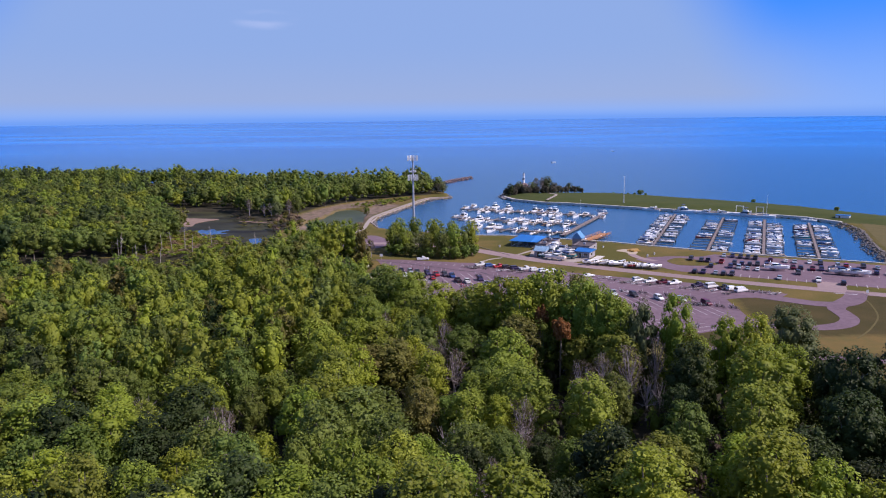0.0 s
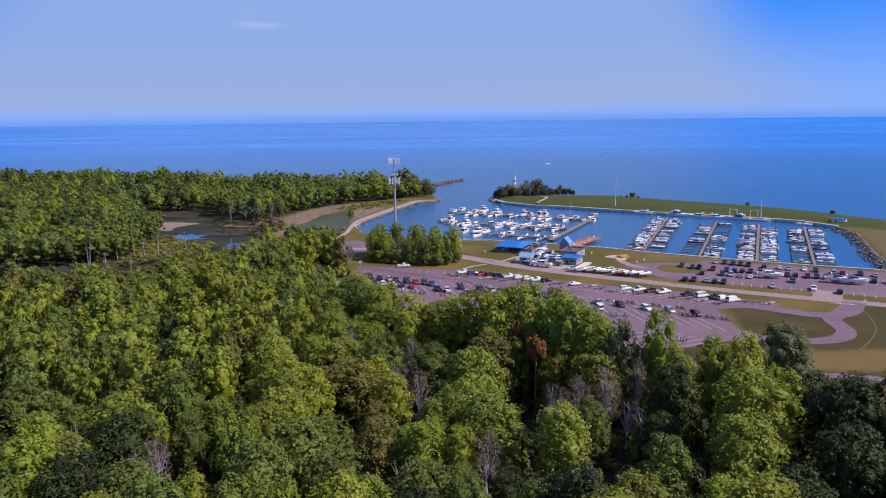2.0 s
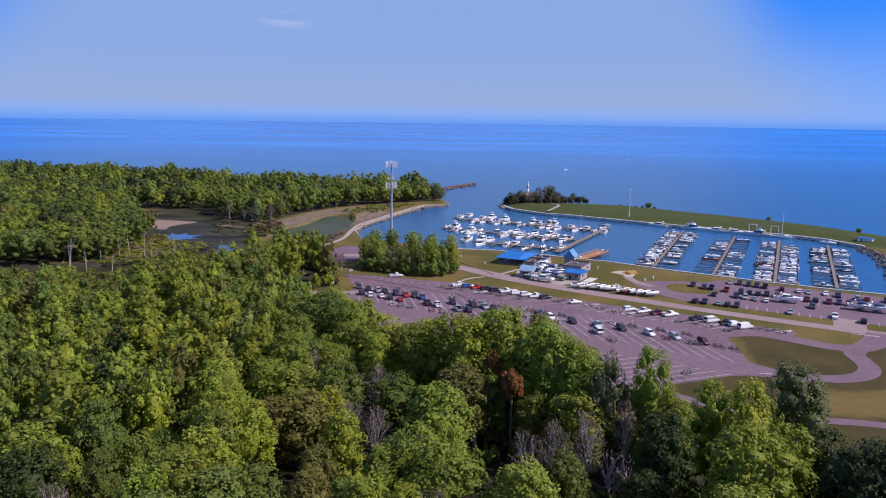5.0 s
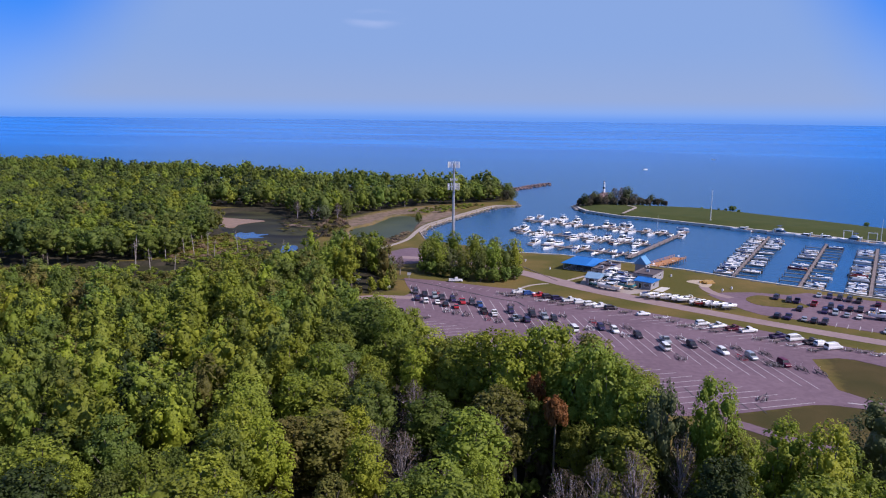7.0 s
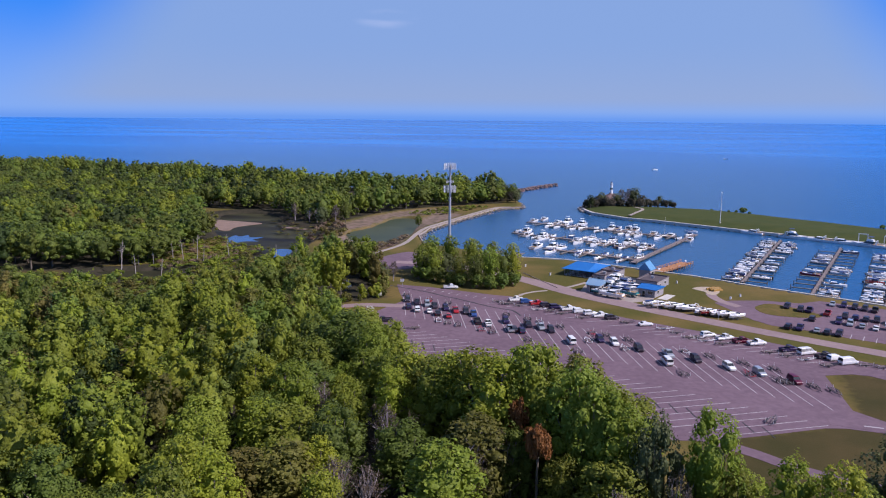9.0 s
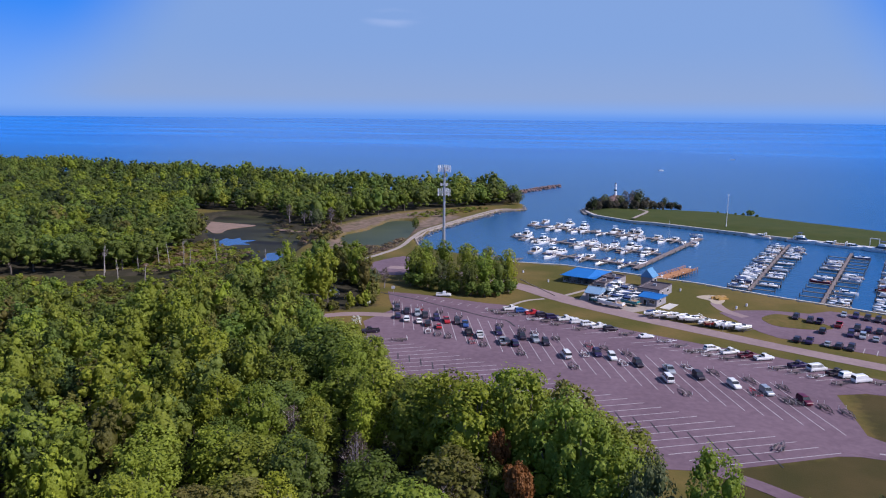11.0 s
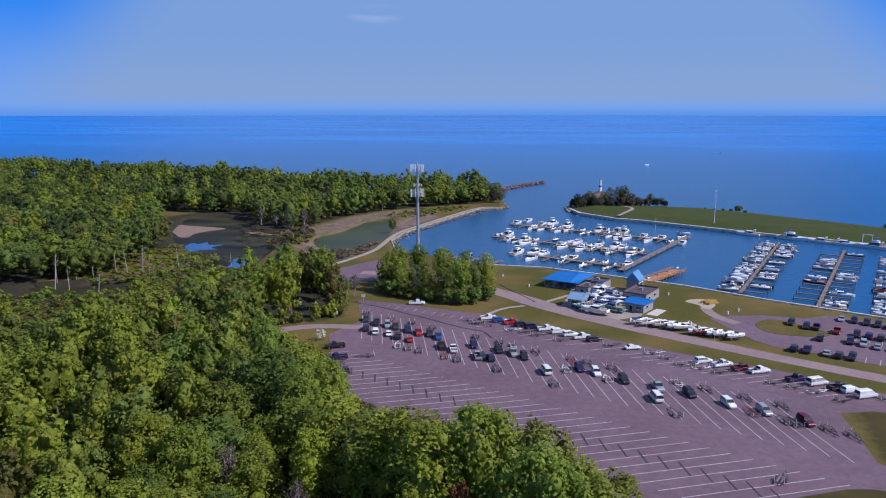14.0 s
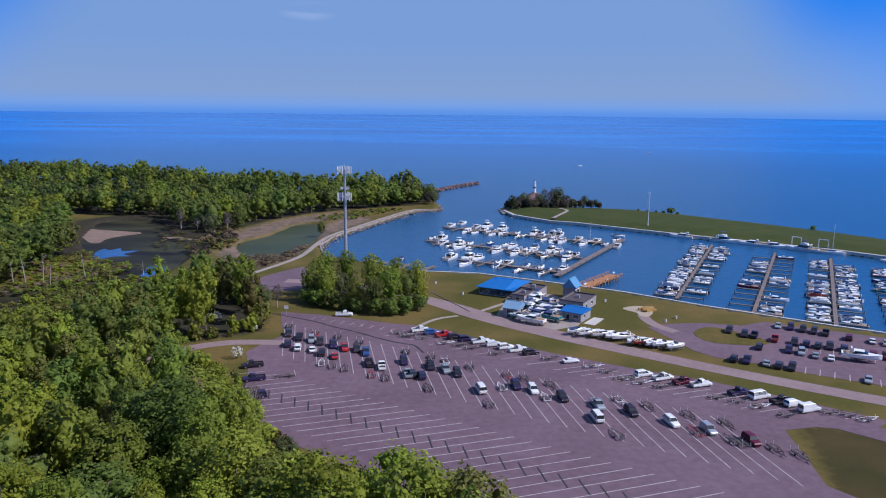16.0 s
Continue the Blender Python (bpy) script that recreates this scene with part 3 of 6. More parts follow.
    sheet("grass_slough_bank", ribbon(rounded([(-150, 322), (-139, 326), (-131, 333), (-123, 342), (-121, 354), (-119, 366)], 4, False), 2.6), 0.10, LAWN, thick=0.5, label="strip of grass along the slough's far bank")
    sheet("water_lagoon", grow(LAGOON, 1.5), WATER + 0.12, ALGAE, thick=0.06, label="still green algae-covered lagoon")


land_and_water()

# ---- pavements ----
LOT = [(-25, 311), (-13, 309), (11, 301), (17, 300), (27.5, 294.5), (34.6, 289), (46, 283.5), (53, 278.5), (60, 274.5), (73.6, 267), (89, 260), (101, 252), (108, 247), (118, 240), (112, 234), (102, 236), (95, 234), (94, 222), (93, 212), (98, 206), (96, 200.5), (88, 202), (84, 201.5), (71, 196), (60, 191.5), (52, 191), (36, 198), (18, 210), (0, 222), (-13, 236), (-17, 250), (-20, 262), (-24, 273), (-21, 281), (-18, 288), (-22, 300)]
lot = sheet("pavement_lot", LOT, 0.04, ASPHALT, label="worn mauve-grey asphalt boat-trailer car park")
MAIN_ROAD = rounded([(-34, 352), (-12, 349), (8, 338), (24, 324), (38, 309.5), (58.5, 292.5), (83.5, 274.8), (103, 262.2), (123, 250.5), (148, 237), (190, 215), (260, 180), (420, 100)], 4, False)
WIDE = list(np.interp(range(len(MAIN_ROAD)), (0, 8, 14, 18, 22, 26, 60), (5.5, 6, 8.3, 8, 6.6, 5.8, 5.8)))
tagged(sheet("road_main", ribbon(MAIN_ROAD, WIDE), 0.05, ROAD), "pale worn two-lane asphalt road", "road")
RIGHT_LOT = [(84, 303), (90, 307), (101, 309), (112, 307), (120, 311.5), (142, 301), (174, 285), (240, 252), (225, 214), (153, 246.5), (139, 254), (124, 262), (112, 268), (107, 272), (95, 277.5), (91, 283), (88, 292)]
right_lot = sheet("pavement_marina", RIGHT_LOT, 0.045, ASPHALT, label="asphalt car park beside the marina")
sheet("pavement_link", ribbon([(141, 256), (135, 244)], 9), 0.055, ROAD, label="short asphalt link to the road")
sheet("pavement_loop", ribbon(rounded([(86, 206), (94, 204), (102, 201.5), (110, 200.8), (117, 203.5), (121.5, 209), (123, 216), (124, 221), (129, 227), (136, 234), (141, 241)], 5, False), 5.2), 0.06, ASPHALT, label="narrow asphalt loop drive")
sheet("pavement_exit", ribbon(rounded([(98, 244), (106, 239), (114, 232.5), (121, 227), (128, 226), (135, 231), (141, 240)], 5, False), 6.5), 0.065, ASPHALT, label="asphalt exit drive between grass islands")
sheet("pavement_drive", ribbon(rounded([(-16, 281), (-24, 281), (-32, 279.5), (-40, 274), (-48, 262)], 4, False), 4.2), 0.05, ROAD, label="narrow worn drive into the wood")
sheet("pavement_path", ribbon(rounded([(-56, 340), (-51, 352), (-49, 364), (-39.5, 395), (-38.5, 425), (-37, 449), (-30, 474), (-19, 510), (-6, 547), (4, 553)], 4, False), 2.3), 0.06, GRAVEL, label="pale gravel path along the seawall")
sheet("pavement_gravel", rounded([(-46, 348), (-43, 360), (-33, 376), (-25, 366), (-22, 350), (-27, 338), (-39, 339)], 3), 0.03, ASPHALT, label="open asphalt turning place by the seawall")
sheet("pavement_yard", [(40, 310), (44, 304), (57, 298.5), (64, 303), (68, 314), (67, 330), (60, 340), (46, 338)], 0.03, GRAVEL, label="gravel boatyard")
sheet("pavement_spit", ribbon(rounded([(91, 299), (87, 305), (85.5, 311), (85.4, 316)], 4, False), 3.4), 0.055, ROAD, label="narrow track to a patch of bare soil")
sheet("pavement_soil", rounded([(80.6, 323), (84, 326.5), (88.4, 326), (89.4, 320), (86.6, 314.5), (84.4, 315.5), (84, 319)], 3), 0.06, SAND, label="patch of bare sandy soil")
sheet("grass_island", rounded([(95.5, 298), (99, 303), (103, 304.5), (108, 300.5), (114, 292), (110, 288.5), (103, 288.5), (97, 291)], 3), 0.10, LAWN, label="mown grass island in the car park")
sheet("pavement_field_path", ribbon(rounded([(56, 196), (61, 191.5), (66.8, 187.6), (73, 182.4), (82, 177.8), (92, 175.5), (104, 173.5), (118, 168), (140, 162)], 4, False), 3.4), 0.05, ASPHALT, label="asphalt path across the dry field")
sheet("pavement_walk", ribbon(rounded([(17, 297), (18.6, 300), (20.7, 304.1), (23.9, 307.9), (29, 311)], 4, False), 1.3), 0.045, GRAVEL, label="thin gravel footpath")
sheet("pavement_walk_yard", ribbon(rounded([(33.9, 314.4), (38.5, 320.1), (43.6, 326.8)], 4, False), 1.5), 0.045, GRAVEL, label="thin footpath to the pavilion")
sheet("pavement_dyke_walk", ribbon(rounded([(78, 512), (84, 528), (90, 546), (86, 556)], 4, False), 2.0), 1.75, GRAVEL, label="narrow gravel walk over the dyke")
sheet("pavement_east", [(226, 402), (232, 398), (216, 360), (196, 312), (186, 288), (192, 284), (240, 340), (262, 400), (250, 420)], 0.03, WORN, label="gravel landing along the east bank")

# painted stalls
E_ROW = Vector((-3.32, 1.9))


def stripe(a, b, width, parent, material=PAINT, z=0.052, name="stripe"):
    d = (Vector(b) - Vector(a)).normalized() * (width / 2)
    s = Vector((-d.y, d.x))
    bm = bmesh.new()
    pts = [Vector(a) + s, Vector(a) - s, Vector(b) - s, Vector(b) + s]
    lo = [bm.verts.new((p.x, p.y, z - 0.01)) for p in pts]
    hi = [bm.verts.new((p.x, p.y, z)) for p in pts]
    bm.faces.new(hi)
    for k in range(4):
        bm.faces.new((lo[k], lo[(k + 1) % 4], hi[(k + 1) % 4], hi[k]))
    bmesh.ops.recalc_face_normals(bm, faces=bm.faces[:])
    return part(name, bm, material, parent)


for k in range(32):
    p = Vector((88.9, 211.5)) + E_ROW * k
    stripe(p, p + Vector((-6.5, 28.6)), 0.17, lot)
for k in range(31):
    p = Vector((85.0, 203.0)) + Vector((-3.33, 1.88)) * k
    stripe(p, p + Vector((-25.0, -9.7)), 0.18, lot)
    q = Vector((71.6, 200.1)) + Vector((-3.3, 1.9)) * k
    stripe(q, q + Vector((1.1, -5.0)), 0.30, lot, TAR, name="sealed_joint")
for k in range(31):
    p = Vector((19, 293)) + Vector((3.1, -1.72)) * k
    if k % 2 == 0 or k > 14:
        stripe(p, p + Vector((-9.3, -3.7)), 0.18, lot)
for k in range(26):
    p = Vector((113, 267)) + Vector((2.75, -1.55)) * k
    stripe(p, p + Vector((2.2, 4.6)), 0.2, right_lot)
for k in range(24):
    p = Vector((120, 290)) + Vector((2.75, -1.45)) * k
    stripe(p + Vector((-2, -4.6)), p + Vector((2, 4.6)), 0.14, right_lot)
stripe((133.5, 240), (140, 237.5), 0.6, lot, z=0.08)
stripe((92, 203.8), (95.5, 203.2), 0.5, lot, z=0.075)

# a long sealed crack across the lot, and worn short marks beyond it
CRACK = rounded([(-27, 309), (-22.4, 306.6), (-11.9, 301), (-5.8, 296.4), (0.8, 292.3), (10.2, 285.4), (15.4, 282.7), (18.3, 281.3), (21, 275.6)], 3, False)
sheet("pavement_crack", ribbon(CRACK, [0.75 - 0.3 * math.sin(k * 1.7) ** 2 for k in range(len(CRACK))]), 0.056, TAR, thick=0.015, label="dark tar-sealed crack across the car park")
for k in range(11):
    p = Vector((-13, 306.3)) + Vector((3.05, -1.28)) * k
    stripe(p, p + Vector((-1.0, -2.6)), 0.16, lot)
sheet("grass_track", ribbon(rounded([(144, 243), (140, 235), (137, 225), (131, 211), (121, 198), (113, 190)], 4, False), 0.5), 0.045, WORN, thick=0.03, label="worn brown mowing track in the grass")

# ---- trees ----
def lobes_of(rng, r, h, base, n, narrow):
    """Centres and radii of the leafy masses of one crown: rounded boughs that overlap to an uneven dome."""
    out = [(Vector((0, 0, base + (h - base) * 0.50)), r * 0.64, (h - base) * 0.43)]
    lean = (rng.uniform(-0.12, 0.12) * r, rng.uniform(-0.12, 0.12) * r)
    heavy = rng.uniform(0, 6.28)
    for k in range(n):
        a = 2.4 * k + rng.uniform(-0.45, 0.45)
        u = (k + rng.random()) / n
        zz = base + (h - base) * (0.10 + 0.80 * u)
        wide = (0.72 + 0.65 * u if u < 0.43 else math.sqrt(max(0.0, 1 - ((u - 0.43) / 0.60) ** 2))) if not narrow else 0.78 - 0.45 * u
        reach = r * 0.72 * wide * rng.uniform(0.66, 1.0) * (1 + 0.16 * math.cos(a - heavy))
        s = r * rng.uniform(0.20, 0.35) * (0.68 + 0.36 * wide)
        out.append((Vector((reach * math.cos(a) + lean[0] * u, reach * math.sin(a) + lean[1] * u, zz)), s, s * rng.uniform(0.82, 1.2)))
    return out


def crown_arrays(seed, r, h, base, n, leaves, size, narrow=False, core=1, thin=False, cores=99, fill=0.8):
    """Vertices and triangles of a crown: small leaf sprays on the outside of the boughs, with gaps, and rough leafy cores inside."""
    rng = random.Random(seed)
    nr = np.random.default_rng(seed)
    lobes = lobes_of(rng, r, h, base, n, narrow)
    c = np.array([tuple(lo[0]) for lo in lobes])
    s = np.array([(lo[1], lo[1], lo[2]) for lo in lobes])
    area = s[:, 0] * (s[:, 0] + s[:, 2])
    tries = leaves * 4
    pick = nr.choice(len(lobes), tries, p=area / area.sum())
    v = nr.normal(size=(tries, 3))
    v /= np.linalg.norm(v, axis=1)[:, None]
    v[:, 2] = np.where(v[:, 2] < -0.5, -v[:, 2], v[:, 2])
    # sprays gather in tufts: more of them on some sides of a bough than on others
    tuft = np.sin(v[:, 0] * 7 + pick * 1.7) + np.sin(v[:, 1] * 7 + pick * 2.3) + np.sin(v[:, 2] * 6 + pick)
    p = c[pick] + v * s[pick] * ((1 + 0.05 * tuft) * nr.uniform(0.86, 1.12, tries))[:, None]
    deep = (((p[:, None, :] - c[None]) / s[None]) ** 2).sum(2)
    deep[np.arange(tries), pick] = 9
    ok = np.flatnonzero((deep.min(1) > 0.72) & (tuft + nr.normal(scale=1.2, size=tries) > -1.3))[:leaves]
    p, v, leaves = p[ok], v[ok], len(ok)
    nrm = v * 0.8 + nr.normal(scale=0.36, size=(leaves, 3)) + (0, 0, 0.35)
    nrm /= np.linalg.norm(nrm, axis=1)[:, None]
    t = np.cross(nrm, nr.normal(size=(leaves, 3)))
    t /= np.linalg.norm(t, axis=1)[:, None]
    b = np.cross(nrm, t)
    z = size * nr.uniform(0.6, 1.35, leaves)[:, None]
    # a bent diamond: two triangles that share the midrib
    quad = np.stack([p - t * z, p + b * z * 0.7 - nrm * z * 0.22, p + t * z, p - b * z * 0.7 - nrm * z * 0.22], 1)
    verts = quad.reshape(-1, 3)
    i = np.arange(leaves)[:, None] * 4
    faces = np.concatenate([i + (0, 1, 2), i + (0, 2, 3)], 0)
    if not thin:
        for lo, sx, sz in lobes[:1] + lobes[1::max(1, n // cores)]:
            bm = bmesh.new()
            bmesh.ops.create_icosphere(bm, subdivisions=core, radius=1.0)
            vs = np.array([tuple(q.co) for q in bm.verts])
            vs = vs * (sx, sx, sz) * (fill * nr.uniform(0.72, 1.1, len(vs)))[:, None] + tuple(lo)
            fs = np.array([[q.index for q in f.verts] for f in bm.faces])
            bm.free()
            faces = np.concatenate([faces, fs + len(verts)], 0)
            verts = np.concatenate([verts, vs], 0)
    return verts, faces, lobes


def trunk_bm(lobes, h, base, r, seed, bare=False):
    rng = random.Random(seed)
    bm = bmesh.new()
    w = 0.022 * h
    pts = [Vector((0, 0, -0.4)), Vector((rng.uniform(-0.2, 0.2), rng.uniform(-0.2, 0.2), base)), Vector((rng.uniform(-0.4, 0.4), rng.uniform(-0.4, 0.4), h * 0.7))]
    tube(bm, pts[0], pts[1], w * 1.2, w * 0.85, 7, False)
    tube(bm, pts[1], pts[2], w * 0.85, w * 0.25, 6, False)
    for c, s, t in lobes[1::1 if bare else 2]:
        u = rng.uniform(0.0, 0.6)
        tube(bm, pts[1].lerp(pts[2], u), c, w * 0.42, w * 0.12, 5, False)
        if bare:
            for _ in range(5):
                d = Vector((rng.uniform(-1, 1), rng.uniform(-1, 1), rng.uniform(0.1, 1.2))).normalized()
                tube(bm, c.lerp(pts[1], rng.uniform(0, 0.4)), c + d * s * 1.6, w * 0.14, w * 0.04, 4, False)
    return bm


def mesh_arrays(name, verts, faces, material, tint=None):
    me = bpy.data.meshes.new(name)
    nv, nf = len(verts), len(faces)
    me.vertices.add(nv)
    me.vertices.foreach_set("co", np.asarray(verts, np.float32).ravel())
    me.loops.add(nf * 3)
    me.loops.foreach_set("vertex_index", np.asarray(faces, np.int32).ravel())
    me.polygons.add(nf)
    me.polygons.foreach_set("loop_start", np.arange(0, nf * 3, 3, dtype=np.int32))
    me.polygons.foreach_set("use_smooth", np.ones(nf, bool))
    me.update(calc_edges=True)
    if tint is not None:
        me.attributes.new("tint", "FLOAT", "POINT").data.foreach_set("value", np.asarray(tint, np.float32))
    me.materials.append(material)
    return me


# kind: crown radius, height, height of the lowest leaves, lobes, leaf material, narrow, words
KINDS = {
    "maple_tree": (4.4, 15.5, 1.2, 44, GREEN, False, "broad green maple in full leaf"),
    "lime_tree": (4.2, 16.5, 1.2, 44, LIME, False, "bright yellow-green broadleaf tree"),
    "oak_tree": (4.7, 14.8, 1.4, 44, DARKGREEN, False, "dark green spreading oak"),
    # shaped like the oak; its darker leaves carry painted shade
    "alder_tree": (4.7, 14.8, 1.4, 44, SHADEGREEN, False, "very dark green tree with shade put into its leaf colour"),
    "ash_tree": (3.8, 14.5, 1.5, 44, OLIVE, False, "broadleaf tree turning olive and gold"),
    "willow_tree": (5.4, 13.0, 0.6, 44, GREY, False, "wide grey-green willow with fine leaves"),
    "thin_tree": (3.2, 14.0, 4.0, 16, DULL, False, "thinning tree with sparse brown-mauve leaves"),
    "bare_tree": (3.6, 11.5, 2.2, 12, None, False, "bleached bare tree without leaves"),
    "shrub": (2.7, 4.6, 0.2, 14, DARKGREEN, False, "dense dark green shrub"),
    "sallow_tree": (4.4, 11.0, 0.4, 30, SALLOW, False, "rough grey-brown sallow coming into leaf"),
    "sallow_bush": (2.7, 4.6, 0.2, 14, SALLOW, False, "rough grey-brown sallow bush"),
    "rust_tree": (3.0, 11.0, 8.2, 14, RUST, False, "small tree in rust-orange autumn leaf"),
}
TEMPLATES = {}


def tree(kind, variant, m, group="trees of the near wood", words="", far=False):
    """A tree of its own: trunk and crown; like ones share their meshes."""
    r, h, base, n, leaf, narrow, text = KINDS[kind]
    key = (kind, variant, far)
    if key not in TEMPLATES:
        seed = sum(ord(ch) for ch in kind) * 7 + variant
        thin = kind == "thin_tree"
        v, f, lobes = crown_arrays(seed, r, h, base, n, (1100 if thin else 800 if kind == "shrub" else 2350) // (2 if far else 1), 0.28 if far else 0.14 if thin else 0.17 if kind == "willow_tree" else 0.195, narrow, 1, thin, 10 if far else 15)
        root = thing(kind, m, words or text, "tree", group)
        part("trunk", trunk_bm(lobes, h, base, r, seed, thin or leaf is None), DEADWOOD if thin or leaf is None else BARK, root)
        if leaf is not None:
            crown = new("crown", mesh_arrays("crown", v, f, leaf))
            crown.parent = root
        TEMPLATES[key] = root
        return root
    ob = copy_thing(TEMPLATES[key], m)
    ob.matrix_basis = m
    if words:
        ob["label"] = words
    ob["group"] = group
    return ob


def planted(x, y, s, turn, tall=1.0, z=0.0):
    return Matrix.Translation((x, y, z)) @ Matrix.Rotation(turn, 4, "Z") @ Matrix.Diagonal((s, s, s * tall, 1))


def scatter(poly, step, seed):
    rng = np.random.default_rng(seed)
    p = np.array(poly)
    xs, ys = np.arange(p[:, 0].min(), p[:, 0].max(), step), np.arange(p[:, 1].min(), p[:, 1].max(), step * 0.87)
    gx, gy = np.meshgrid(xs, ys)
    gx = gx + (np.arange(len(ys)) % 2)[:, None] * step * 0.5
    gx, gy = gx.ravel() + rng.uniform(-0.38, 0.38, gx.size) * step, gy.ravel() + rng.uniform(-0.38, 0.38, gx.size) * step
    ok = inside(gx, gy, poly)
    return gx[ok], gy[ok]


def kind_at(x, y, rng):
    a = noise.noise((x * 0.03, y * 0.03, 3.0)) + rng.uniform(-0.35, 0.35)
    # crown tones shift by area: darker nearest and left, lighter mid-wood
    a += -0.2 if y < 116 else 0.12 if -28 < x < 40 and y < 210 else -0.18 if x < -28 and y < 240 else 0.0
    # the dark-leaved kind paints the shaded gaps of the nearest canopy
    if (y < 112 or (x < -34 and y < 185)) and rng.random() < 0.22:
        return "alder_tree"
    q = rng.random()
    if q < 0.05:
        return "thin_tree"
    if q < 0.12:
        return "ash_tree"
    # shade of the east end, put into the leaf colour
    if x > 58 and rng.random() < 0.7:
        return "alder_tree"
    if a > 0.14:
        return "lime_tree"
    if a < -0.2:
        return "oak_tree"
    return "maple_tree"


def in_sight(x, y):
    """The part of the woods that lies ahead of and beside the way."""
    return (x > np.minimum(-0.62 * y - 10, 31 - 0.88 * (y - 69) - 14)) & (x < 0.62 * y + 14) & (y > 64 + 0.12 * np.abs(x))


def woods():
    rng = random.Random(5)
    x, y = scatter(NEAR_WOOD, 7.7, 1)
    # a few openings where dark ground and trunks show
    holes = [(8, 176, 5), (4, 183, 5), (-2, 172, 4.5), (44, 140, 5), (-30, 118, 4.5), (16, 104, 4), (52, 112, 5), (-8, 140, 4), (36, 118, 4), (66, 128, 5), (-70, 150, 4), (-52, 190, 4)]
    ok = in_sight(x, y)
    holes += [(7, 187, 4), (11, 176, 4.5), (32, 167, 4), (-28, 126, 5), (48, 151, 5), (43, 120, 5), (-9, 142, 4), (-42, 300, 5.5), (-37, 293, 5), (24, 178, 0.1)]
    # trees that stand out from the canopy
    marked = [("bare_tree", -52, 127, 1.0), ("bare_tree", -8, 115, 0.85), ("bare_tree", 3, 114, 0.95), ("bare_tree", 42, 139, 0.85), ("bare_tree", 45, 140, 0.8), ("bare_tree", 73, 114, 0.9), ("bare_tree", 31, 116, 0.7), ("thin_tree", 29, 136, 1.0), ("thin_tree", 33, 139, 1.05), ("thin_tree", 15, 119, 0.95), ("thin_tree", 4, 147, 0.95), ("thin_tree", -37, 114, 0.9), ("thin_tree", -36, 121, 0.85), ("ash_tree", -2, 122, 1.0), ("ash_tree", -3, 132, 0.9), ("lime_tree", -17, 126, 1.35), ("lime_tree", 11, 120, 0.85), ("lime_tree", -26, 108, 0.8), ("thin_tree", 21.4, 158, 1.15), ("thin_tree", 18.5, 155, 1.0), ("thin_tree", 2.6, 168, 0.95), ("thin_tree", -0.2, 147, 1.0), ("ash_tree", 1, 199, 0.6), ("ash_tree", -16, 219, 0.8)]
    pick = random.Random(4)
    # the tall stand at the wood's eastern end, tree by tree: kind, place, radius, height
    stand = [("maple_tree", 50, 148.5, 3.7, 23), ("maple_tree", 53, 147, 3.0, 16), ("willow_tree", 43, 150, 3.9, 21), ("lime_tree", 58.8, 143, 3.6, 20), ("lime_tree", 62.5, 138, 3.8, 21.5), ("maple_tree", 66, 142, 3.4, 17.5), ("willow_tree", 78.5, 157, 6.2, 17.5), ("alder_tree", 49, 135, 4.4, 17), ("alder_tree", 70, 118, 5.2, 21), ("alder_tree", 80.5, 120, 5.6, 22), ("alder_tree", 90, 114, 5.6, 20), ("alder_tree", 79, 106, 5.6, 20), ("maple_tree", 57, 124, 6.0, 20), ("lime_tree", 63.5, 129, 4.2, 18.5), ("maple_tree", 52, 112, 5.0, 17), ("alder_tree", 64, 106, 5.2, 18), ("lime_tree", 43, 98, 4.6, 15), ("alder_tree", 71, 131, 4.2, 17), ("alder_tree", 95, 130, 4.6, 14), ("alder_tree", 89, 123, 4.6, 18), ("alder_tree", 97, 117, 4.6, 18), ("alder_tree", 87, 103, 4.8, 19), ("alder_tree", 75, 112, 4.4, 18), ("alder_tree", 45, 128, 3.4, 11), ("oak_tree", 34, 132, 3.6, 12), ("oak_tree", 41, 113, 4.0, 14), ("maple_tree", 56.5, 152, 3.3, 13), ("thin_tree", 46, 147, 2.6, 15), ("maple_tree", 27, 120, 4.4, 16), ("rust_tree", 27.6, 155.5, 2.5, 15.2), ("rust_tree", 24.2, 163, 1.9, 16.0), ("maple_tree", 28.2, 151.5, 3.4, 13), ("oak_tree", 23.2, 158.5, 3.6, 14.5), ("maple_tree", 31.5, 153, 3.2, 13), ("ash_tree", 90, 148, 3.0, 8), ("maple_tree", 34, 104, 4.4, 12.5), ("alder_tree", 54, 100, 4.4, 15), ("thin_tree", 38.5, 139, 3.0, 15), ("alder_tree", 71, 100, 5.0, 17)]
    stand += [(pick.choice(("maple_tree", "maple_tree", "lime_tree", "maple_tree", "ash_tree", "lime_tree")), cx + pick.uniform(-0.8, 0.8), cy + pick.uniform(-0.8, 0.8), pick.uniform(4.4, 5.6), ch + pick.uniform(-0.4, 1.6)) for cx, cy, ch in ((8, 186, 16), (10, 178, 17), (43, 170, 15), (14, 178, 18), (19, 173, 21), (25, 174, 22), (27, 167.5, 23.5), (33, 169, 22), (20, 166, 22), (33.5, 161, 23), (37, 157.5, 22.5), (39, 162, 20.5), (40, 155, 20), (19, 158, 16.5), (38, 148, 14), (14, 185, 15), (31, 175, 18), (37, 169, 18))]
